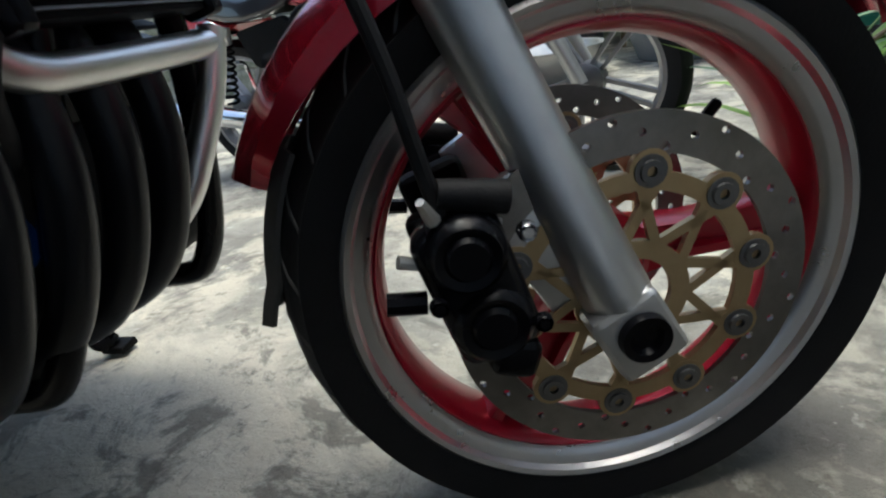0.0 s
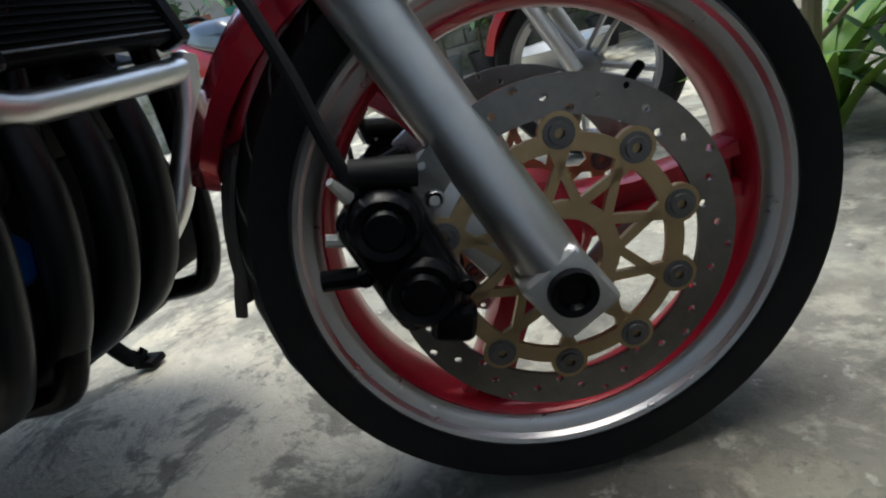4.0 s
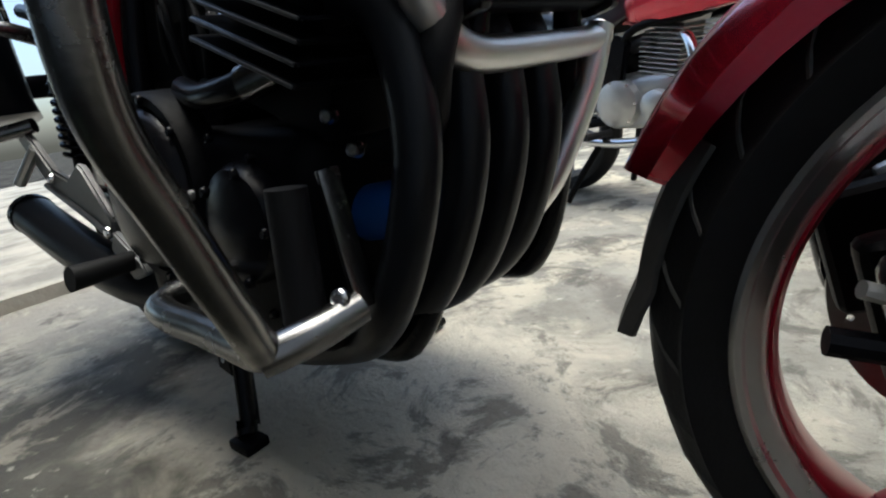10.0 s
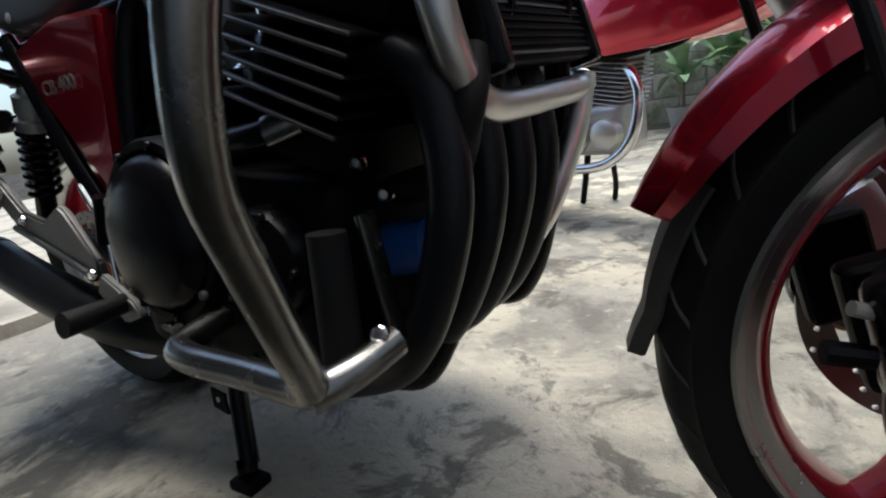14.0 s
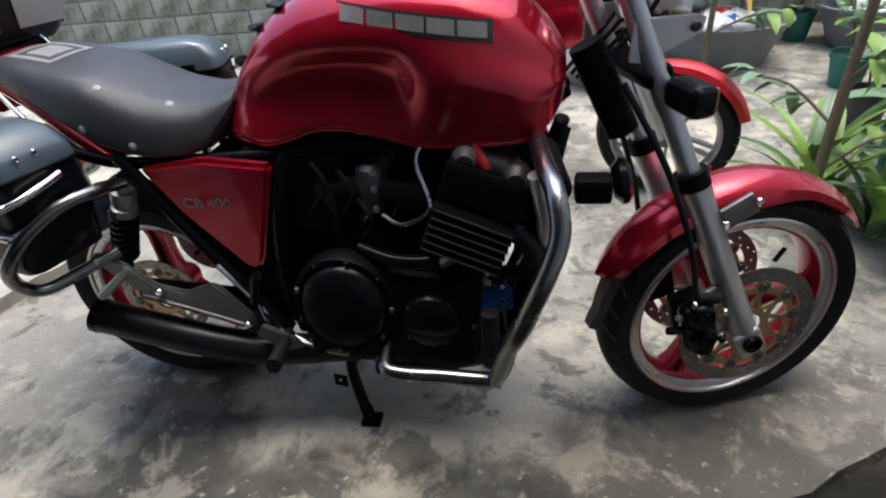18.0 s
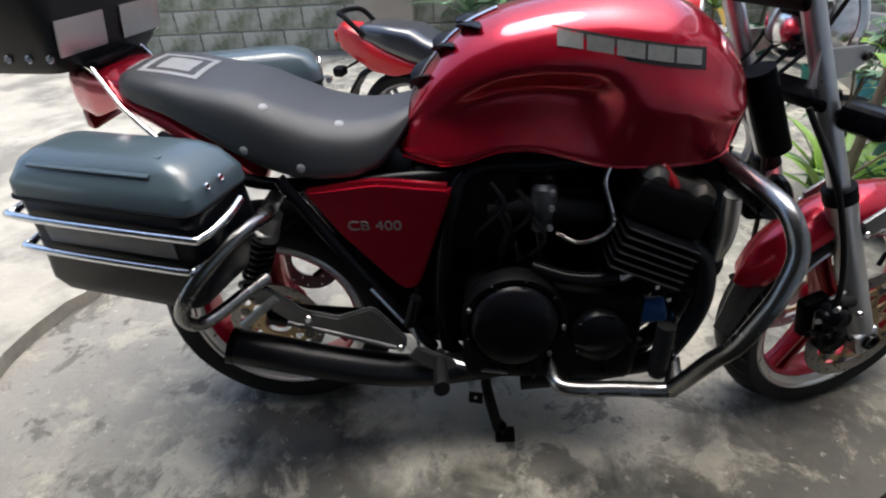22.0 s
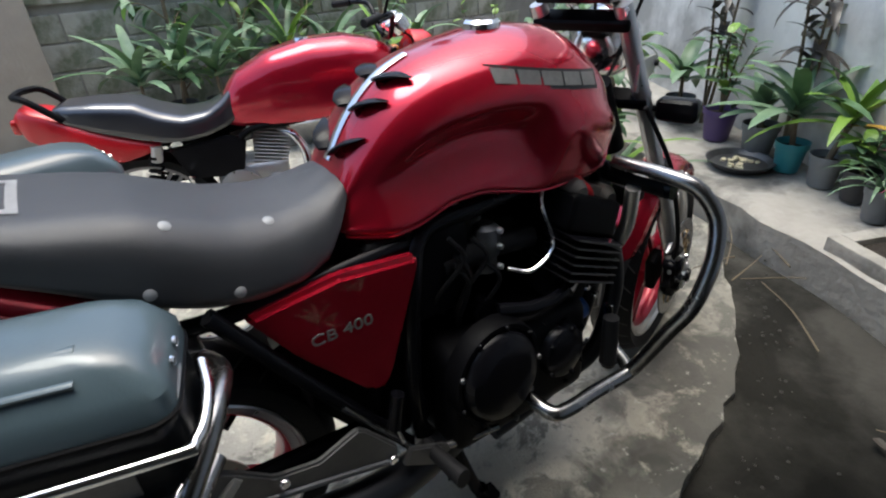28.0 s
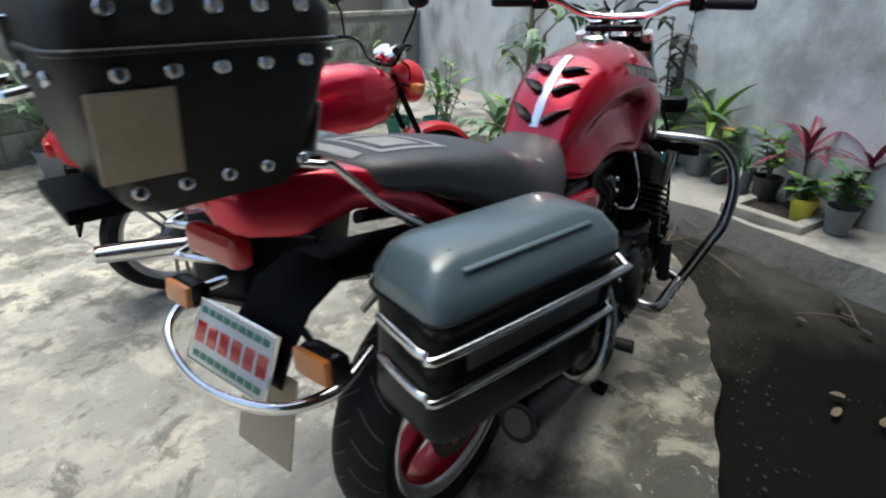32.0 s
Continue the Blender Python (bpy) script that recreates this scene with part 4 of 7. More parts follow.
def text(body, parent, at, right, up, size, mat, label, squeeze=1.0, width=None, name="lettering", depth=0.001):
    cu = bpy.data.curves.new(name, "FONT")
    cu.body, cu.size, cu.extrude = body, size, depth
    ob = bpy.data.objects.new(name, cu)
    dg = bpy.context.evaluated_depsgraph_get()
    scene.collection.objects.link(ob)
    dg.update()
    me = bpy.data.meshes.new_from_object(ob.evaluated_get(dg))
    bpy.data.objects.remove(ob)
    xs = [v.co.x for v in me.vertices] or [0, 1]
    if width:
        squeeze = width / (max(xs) - min(xs))
    bm = bmesh.new()
    bm.from_mesh(me)
    bpy.data.meshes.remove(me)
    r, u = Vector(right).normalized(), Vector(up).normalized()
    n = r.cross(u)
    for v in bm.verts:
        p = Vector(at) + r * (v.co.x - min(xs)) * squeeze + u * v.co.y + n * v.co.z
        v.co = p
    return part(name, bm, mat, parent, label)


SWUNG[-1] = True
tail()
SWUNG[-1] = False


# ---- engine ----
def engine():
    E = Matrix.Translation((0, CY, 0))
    case = part("crankcase", box((0.40, 0.44, 0.235), Matrix.Translation((0.655, CY - 0.01, 0.335)), 0.04, segs=4), BLACK, bike, "black painted crankcase")
    part("sump", box((0.26, 0.28, 0.08), Matrix.Translation((0.66, CY, 0.205)), 0.025, segs=3), BLACK, case)
    right = Matrix.Rotation(radians(90), 4, "X")
    part("clutch_cover", lathe([(0, 0.03), (0.06, 0.029), (0.085, 0.022), (0.093, 0.012), (0.098, 0.0), (0.1, -0.05), (0, -0.05)], Matrix.Translation((0.565, CY - 0.245, 0.388)) @ right, 48, close=False), BLACK_GLOSS, case, "round glossy black clutch cover")
    part("clutch_ring", lathe([(0.102, 0.004), (0.112, 0.004), (0.115, -0.002), (0.115, -0.04), (0.1, -0.04)], Matrix.Translation((0.565, CY - 0.245, 0.388)) @ right, 48), BLACK, case)
    part("pulser_cover", lathe([(0, 0.02), (0.04, 0.019), (0.058, 0.012), (0.064, 0), (0.066, -0.05), (0, -0.05)], Matrix.Translation((0.755, CY - 0.24, 0.36)) @ right, 40, close=False), BLACK_GLOSS, case, "round black ignition cover")
    for k in range(9):
        a = 2 * math.pi * k / 9
        part("bolt", bolt_head((0.565 + 0.107 * math.cos(a), CY - 0.249, 0.388 + 0.107 * math.sin(a)), (0, -1, 0), 0.006), BLACK_GLOSS if k % 4 else ALLOY, case)
    for k in range(5):
        a = 2 * math.pi * k / 5
        part("bolt", bolt_head((0.755 + 0.058 * math.cos(a), CY - 0.253, 0.36 + 0.058 * math.sin(a)), (0, -1, 0), 0.006), BLACK_GLOSS, case)
    part("alternator_cover", lathe([(0, 0.03), (0.05, 0.028), (0.075, 0.015), (0.08, -0.04), (0, -0.04)], Matrix.Translation((0.765, CY + 0.2, 0.345)) @ Matrix.Rotation(radians(-90), 4, "X"), 40, close=False), BLACK, case)
    # cylinder block leaning ahead
    lean = Matrix.Translation((0.8, CY, 0.455)) @ Matrix.Rotation(radians(20), 4, "Y")
    block = part("cylinder_block", box((0.13, 0.36, 0.16), lean @ Matrix.Translation((0, -0.025, 0.08)), 0.01), BLACK, bike, "black finned cylinder block")
    for k in range(6):
        part("cooling_fin", box((0.165, 0.45, 0.005), lean @ Matrix.Translation((0, -0.04, 0.066 + 0.0175 * k)), 0.002, segs=1), BLACK_GLOSS if k % 2 else BLACK, block)
    for k in range(6):
        part("fin_edge", box((0.158, 0.003, 0.0036), lean @ Matrix.Translation((0, -0.2662, 0.066 + 0.0175 * k)), 0.001, segs=1), FIN_EDGE, block, "worn grey fin edge")
    part("cylinder_head", box((0.17, 0.42, 0.085), lean @ Matrix.Translation((0.0, -0.02, 0.2)), 0.018, segs=3), BLACK, bike, "black cylinder head")
    cover = part("cam_cover", box((0.15, 0.37, 0.03), lean @ Matrix.Translation((0.0, -0.015, 0.248)), 0.012, segs=3), CAM, bike, "dull bronze-grey cam cover")
    for q in (-0.052, 0.052):
        part("cam_tower", tube([lean @ Vector((q, -0.215, 0.24)), lean @ Vector((q, -0.2, 0.243)), lean @ Vector((q, 0.15, 0.243)), lean @ Vector((q, 0.165, 0.24))], [0.018, 0.028, 0.028, 0.018], 20, 1, False), CAM, cover)
    SETTLED.append(False)
    part("spark_lead", tube([(0.862, -0.05, 0.745), (0.872, -0.08, 0.728), (0.885, -0.095, 0.71), (0.893, -0.095, 0.695)], 0.011, 10), RED_FLAT, bike, "red spark plug lead")
    SETTLED.pop()
    # carburettors
    for k, y in enumerate((-0.13, -0.045, 0.045, 0.13)):
        c = Matrix.Translation((0.62, CY + y, 0.62))
        carb = part("carburettor", lathe([(0, 0.045), (0.018, 0.045), (0.03, 0.036), (0.033, 0.02), (0.033, -0.02), (0.026, -0.03), (0.026, -0.06), (0, -0.06)], c, 24, close=False), ALLOY, bike, "grey cast carburettor")
        part("intake_stub", tube([(0.64, CY + y, 0.61), (0.75, CY + y, 0.60)], 0.026, 16, 1, False), RUBBER, carb)
        part("airbox_stub", tube([(0.6, CY + y, 0.61), (0.5, CY + y, 0.60)], 0.028, 16, 1, False), RUBBER, carb)
        for dz in (-0.045, 0.0, 0.035):
            part("carb_screw", bolt_head((0.635, CY + y - 0.03, 0.62 + dz), (0.2, -1, 0), 0.007, 0.01), ALLOY_LIGHT, carb)
    part("carb_link", tube([(0.65, CY - 0.17, 0.565), (0.70, CY - 0.2, 0.56), (0.76, CY - 0.2, 0.6), (0.735, CY - 0.19, 0.69), (0.75, CY - 0.17, 0.73)], 0.005, 8), CHROME, bike, "bright fuel drain pipe")
    part("airbox", box((0.24, 0.3, 0.2), Matrix.Translation((0.45, CY, 0.6)), 0.03, segs=3), BLACK, bike)
    # black box added behind the carburettors to keep the engine bay dark
    part("bay_filler_box", box((0.30, 0.09, 0.26), Matrix.Translation((0.66, CY + 0.14, 0.6)), 0.02), BLACK, bike)
    # black box added at the pivot to close a gap that showed the floor
    part("pivot_filler_box", box((0.15, 0.24, 0.24), Matrix.Translation((0.41, CY, 0.34)), 0.03, segs=3), BLACK, bike)
    part("battery_cover", box((0.2, 0.26, 0.26), Matrix.Translation((0.3, CY, 0.52)), 0.02), BLACK, bike)
    part("cylinder_stud", bolt_head((0.93, CY - 0.14, 0.49), (0.5, -1, 0), 0.008, 0.012), CHROME, bike)
    part("starter", tube([(0.6, CY - 0.17, 0.475), (0.6, CY + 0.1, 0.475)], 0.035, 20, 1, False), BLACK_GLOSS, bike)
    # frame tubes
    for s in (1, -1):
        part("frame_tube", tube([(1.02, CY - s * 0.03, 0.80), (0.9, CY - s * 0.11, 0.73), (0.6, CY - s * 0.13, 0.705), (0.46, CY - s * 0.14, 0.69), (0.42, CY - s * 0.16, 0.60), (0.4, CY - s * 0.165, 0.40), (0.42, CY - s * 0.15, 0.25)], 0.019, 12), BLACK_GLOSS, bike, "black frame tube")
        part("frame_cradle", tube([(1.02, CY - s * 0.03, 0.72), (0.99, CY - s * 0.09, 0.6), (0.95, CY - s * 0.12, 0.4), (0.89, CY - s * 0.13, 0.23), (0.8, CY - s * 0.13, 0.185), (0.5, CY - s * 0.14, 0.19), (0.42, CY - s * 0.15, 0.26)], 0.017, 12), BLACK_GLOSS, bike)
        part("subframe_tube", tube([(0.42, CY - s * 0.14, 0.68), (0.2, CY - s * 0.15, 0.665), (0.0, CY - s * 0.14, 0.655), (-0.2, CY - s * 0.12, 0.70)], 0.014, 10), BLACK_GLOSS, bike)
        part("subframe_stay", tube([(0.05, CY - s * 0.165, 0.675), (0.21, CY - s * 0.168, 0.47), (0.385, CY - s * 0.16, 0.25)], 0.0145, 10), BLACK_GLOSS, bike)
        part("subframe_trim", tube([(0.24, CY - s * 0.182, 0.43), (0.385, CY - s * 0.176, 0.25)], 0.006, 8, 1, False), CHROME, bike)


SETTLED[-1] = True
engine()
SETTLED[-1] = False


def exhaust():
    for k, y in enumerate((-0.145, -0.07, 0.005, 0.08)):
        yy = y
        part("exhaust_header", tube([(0.88, yy, 0.55), (0.93, yy, 0.555), (0.965, yy, 0.515), (0.975, yy, 0.43), (0.95, y, 0.34), (0.905, y * 0.97, 0.265), (0.83, y * 0.87 + 0.01, 0.215), (0.72, y * 0.65 - 0.02, 0.185), (0.6, y * 0.35 - 0.06, 0.165)], 0.0218, 16), PIPE, bike, "matt black exhaust header")
        part("exhaust_collar", tube([(0.87, yy, 0.55), (0.905, yy, 0.553)], 0.033, 16, 1, False), BLACK, bike)
    SETTLED.append(False)
    sil = part("silencer", tube([(0.62, -0.06, 0.215), (0.53, -0.10, 0.238), (0.40, -0.135, 0.255), (0.30, -0.155, 0.278), (0.15, -0.165, 0.318), (-0.03, -0.17, 0.372)], [0.034, 0.036, 0.038, 0.039, 0.039, 0.039], 28), PIPE, bike, "black upswept silencer")
    part("silencer_lip", tube([(-0.022, -0.17, 0.3696), (-0.036, -0.17, 0.374)], 0.041, 28, 1, False), BLACK_GLOSS, sil)
    part("silencer_end", tube([(-0.034, -0.17, 0.3734), (-0.038, -0.17, 0.3746)], 0.03, 20, 1, False), BADGE_DARK, sil)
    SETTLED.pop()


SETTLED[-1] = True
exhaust()
SETTLED[-1] = False


def running_gear():
    for s in (1, -1):
        y = CY - s * 0.135
        arm = part("swingarm", box((0.48, 0.03, 0.05), Matrix.Translation((0.21, y, 0.308)) @ Matrix.Rotation(radians(3), 4, "Y"), 0.01), BLACK_GLOSS, bike, "black box-section swingarm")
        SETTLED.append(False)
        part("shock_spring", coil((0.062, CY - s * 0.125, 0.60), (0.008, CY - s * 0.125, 0.475), 0.026, 0.0055, 8), BLACK_GLOSS, bike, "black coil spring")
        part("shock_body", tube([(0.065, CY - s * 0.125, 0.605), (-0.01, CY - s * 0.125, 0.43)], 0.016, 14, 1, False), BLACK, bike)
        part("shock_reservoir", lathe_between((0.09, CY - s * 0.125, 0.665), (0.058, CY - s * 0.125, 0.585), [(0, 0), (0.014, 0), (0.018, 0.015), (0.026, 0.02), (0.026, 0.05), (0.022, 0.053), (0.022, 0.06), (0.028, 0.063), (0.028, 0.082), (0, 0.082)]), ALLOY_LIGHT, bike, "bright shock absorber top")
        part("shock_eye", tube([(0.095, CY - s * 0.105, 0.675), (0.095, CY - s * 0.15, 0.675)], 0.016, 16, 1, False), ALLOY, bike)
        SETTLED.pop()
        SETTLED.append(False)
        out = [(0.012, 0.532), (0.03, 0.538), (0.075, 0.518), (0.095, 0.502), (0.141, 0.456), (0.212, 0.437), (0.285, 0.462), (0.30, 0.452), (0.356, 0.372), (0.352, 0.345), (0.335, 0.338), (0.253, 0.368), (0.121, 0.412), (0.07, 0.46), (0.02, 0.51)]
        brk = part("footrest_hanger", plate(out, 0.014, Matrix.Translation((0, CY - s * 0.212, 0)), 0.004), ALLOY, bike, "grey cast footrest hanger")
        for x, z in ((0.035, 0.525), (0.34, 0.352), (0.15, 0.44)):
            part("bolt", bolt_head((x, CY - s * 0.22, z), (0, -s, 0), 0.01, 0.008), CHROME, brk)
        part("hanger_rib", tube([(0.10, CY - s * 0.22, 0.428), (0.24, CY - s * 0.22, 0.382), (0.33, CY - s * 0.22, 0.35)], 0.006, 8), ALLOY, brk)
        part("pillion_peg", tube([(0.09, CY - s * 0.215, 0.495), (0.05, CY - s * 0.228, 0.465), (0.012, CY - s * 0.24, 0.437)], 0.01, 10), ALLOY_LIGHT, brk)
        SETTLED.pop()
        part("rider_peg", tube([(0.40, CY - s * 0.2, 0.27), (0.41, CY - s * 0.31, 0.275)], [0.014, 0.018], 12, 1, False), RUBBER, bike, "black rubber footrest")
        part("brake_pedal", tube([(0.4, CY - s * 0.19, 0.255), (0.46, CY - s * 0.21, 0.245), (0.56, CY - s * 0.24, 0.26)], 0.008, 8), STEEL, bike)
    SETTLED.append(False)
    # black plate added to fill the dark space between wheel and stay
    part("dark_filler_plate", plate([(0.19, 0.57), (0.44, 0.66), (0.44, 0.30), (0.33, 0.31), (0.27, 0.40), (0.22, 0.47)], 0.012, Matrix.Translation((0, CY - 0.075, 0)), 0.003), BLACK, bike, "black plate filling the dark space behind the hanger")
    SETTLED.pop()
    # centre stand
    for s in (1, -1):
        leg = part("stand_leg", tube([(0.515, CY - s * 0.13, 0.19), (0.52, CY - s * 0.15, 0.12), (0.545, CY - s * 0.17, 0.05), (0.565, CY - s * 0.185, 0.012)], 0.014, 12), BLACK_GLOSS, bike, "black centre stand leg")
        part("stand_foot", box((0.05, 0.035, 0.012), Matrix.Translation((0.57, CY - s * 0.187, 0.006)), 0.004), BLACK, leg)
        if s > 0:
            part("stand_tab", plate([(0.475, 0.09), (0.51, 0.085), (0.51, 0.115), (0.475, 0.12)], 0.004, Matrix.Translation((0, CY - 0.165, 0)), 0.001), BLACK, leg, "drilled black tab")
            part("tab_hole", lathe([(0, 0.003), (0.004, 0.003), (0.004, -0.003), (0, -0.003)], Matrix.Translation((0.492, CY - 0.165, 0.103)) @ Matrix.Rotation(radians(90), 4, "X"), 12, close=False), WHITE, leg)
    part("stand_bar", tube([(0.52, CY - 0.15, 0.13), (0.52, CY + 0.15, 0.13)], 0.012, 10, 1, False), BLACK_GLOSS, bike)
    part("oil_filter", lathe([(0, 0.04), (0.025, 0.04), (0.029, 0.035), (0.029, -0.03), (0, -0.03)], Matrix.Translation((0.88, -0.09, 0.36)) @ Matrix.Rotation(radians(80), 4, "Y"), 28, close=False), BLUE, bike, "blue oil filter")


def coil(a, b, r, wire, turns):
    a, b = Vector(a), Vector(b)
    q = (b - a).to_track_quat("Z", "Y").to_matrix()
    n = turns * 14
    pts = [a + (b - a) * (k / n) + q @ Vector((r * math.cos(2 * math.pi * k / 14), r * math.sin(2 * math.pi * k / 14), 0)) for k in range(n + 1)]
    return tube(pts, wire, 7, 1, False)


def lathe_between(a, b, prof):
    a, b = Vector(a), Vector(b)
    return lathe(prof, Matrix.Translation(a) @ (b - a).to_track_quat("Z", "Y").to_matrix().to_4x4(), 20, close=False)


SETTLED[-1] = True
running_gear()
SETTLED[-1] = False


def crash_bars():
    bar = part("crash_bar", tube([(0.985, -0.08, 0.742), (1.0, -0.2, 0.742), (1.015, -0.262, 0.728), (1.022, -0.305, 0.68), (1.002, -0.328, 0.62), (0.978, -0.333, 0.56), (0.957, -0.327, 0.50), (0.938, -0.305, 0.445), (0.922, -0.28, 0.38), (0.91, -0.26, 0.33), (0.893, -0.25, 0.308), (0.80, -0.245, 0.307), (0.71, -0.245, 0.309), (0.675, -0.228, 0.312), (0.665, -0.15, 0.32)], 0.0165, 16), STEEL, bike, "bent stainless steel crash bar")
    part("bar_stub", tube([(0.902, -0.256, 0.306), (0.92, -0.22, 0.312), (0.931, -0.17, 0.32)], 0.0165, 14), STEEL, bar)
    part("bar_strap", box((0.006, 0.022, 0.125), Matrix.Translation((0.925, -0.163, 0.378)) @ Matrix.Rotation(radians(-6), 4, "Y"), 0.002), STEEL, bar)
    part("bolt", bolt_head((0.931, -0.186, 0.335), (0.3, -1, 0.2), 0.009), CHROME, bar)
    peg = part("highway_peg", tube([(0.895, -0.19, 0.43), (0.892, -0.20, 0.31)], [0.018, 0.02], 16, 1, False), RUBBER, bar, "black rubber peg folded beside the bar")
    part("peg_cap", tube([(0.892, -0.20, 0.313), (0.892, -0.201, 0.302)], [0.021, 0.017], 16, 1, False), BLACK_GLOSS, peg)
    cross = part("cross_bar", tube([(0.985, -0.135, 0.70), (0.998, -0.125, 0.62), (1.0, -0.115, 0.575), (1.0, -0.095, 0.535), (1.0, -0.06, 0.513), (1.0, 0.0, 0.508), (1.0, 0.17, 0.510), (1.004, 0.198, 0.517)], 0.0165, 16), BRIGHT, bike, "bright crash bar tube before the exhaust headers")
    part("cross_drop", tube([(1.004, 0.196, 0.525), (0.995, 0.17, 0.46), (0.975, 0.128, 0.385), (0.958, 0.11, 0.35), (0.932, 0.088, 0.318)], 0.0165, 16), BRIGHT, cross)


crash_bars()


def engine_details():
    """Bolts, clips and pipes that catch the light on the black engine."""
    rnd = random.Random(77)
    for k in range(14):
        a = 2 * math.pi * k / 14
        part("cover_bolt", bolt_head((0.66 + 0.185 * math.cos(a), CY - 0.232, 0.345 + 0.105 * math.sin(a)), (0, -1, 0), 0.0055, 0.007), ALLOY if k % 5 == 0 else BLACK_GLOSS, bike)
    for x, z in ((0.83, 0.50), (0.87, 0.46), (0.90, 0.43)):
        part("engine_nut", bolt_head((x, CY - 0.2, z), (0.3, -1, 0.1), 0.008, 0.012), CHROME, bike)
    part("coolant_pipe", tube([(0.60, CY - 0.2, 0.50), (0.68, CY - 0.225, 0.49), (0.76, CY - 0.23, 0.495), (0.82, CY - 0.21, 0.51)], 0.015, 14), BLACK_GLOSS, bike, "black coolant pipe")
    part("pipe_sleeve", tube([(0.775, CY - 0.229, 0.497), (0.81, CY - 0.214, 0.508)], 0.0185, 16, 1, False), STEEL, bike, "bright pipe sleeve")
    part("brake_cylinder", tube([(0.33, CY - 0.2, 0.35), (0.345, CY - 0.2, 0.42)], 0.014, 14, 1, False), BLACK_GLOSS, bike)
    part("brake_rod", tube([(0.335, CY - 0.2, 0.35), (0.36, CY - 0.21, 0.27)], 0.004, 8, 1, False), CHROME, bike)
    for s in (1, -1):
        part("peg_bracket", plate([(0.35, 0.31), (0.43, 0.275), (0.445, 0.255), (0.40, 0.24), (0.33, 0.28)], 0.012, Matrix.Translation((0, CY - s * 0.222, 0)), 0.003), ALLOY, bike, "grey footrest bracket")
    for k in range(4):
        y = (-0.13, -0.045, 0.045, 0.13)[k]
        part("spark_lead_black", tube([(0.84, CY + y, 0.70), (0.83, CY + y - 0.02, 0.735), (0.74, CY + y * 0.6, 0.735), (0.66, CY + y * 0.3, 0.71)], 0.006, 8), RUBBER, bike)
    for k in range(5):
        p = Vector((rnd.uniform(0.5, 0.62), CY - 0.165, rnd.uniform(0.56, 0.68)))
        part("hose", tube([p, p + Vector((0.03, -0.01, -0.05)), p + Vector((rnd.uniform(-0.05, 0.08), 0.02, -0.14)), p + Vector((rnd.uniform(-0.05, 0.08), 0.05, -0.22))], 0.005, 8), RUBBER, bike)
    part("chain", box((0.40, 0.012, 0.012), Matrix.Translation((0.2, CY + 0.1, 0.36)), 0.002), ALLOY, bike)
    part("sprocket", drilled_ring(Matrix.Translation((0.008, CY + 0.1, 0.303)) @ AXLE, 0.05, 0.095, 0.006, 24, 2), ALLOY, bike)


SETTLED[-1] = True
engine_details()
SETTLED[-1] = False


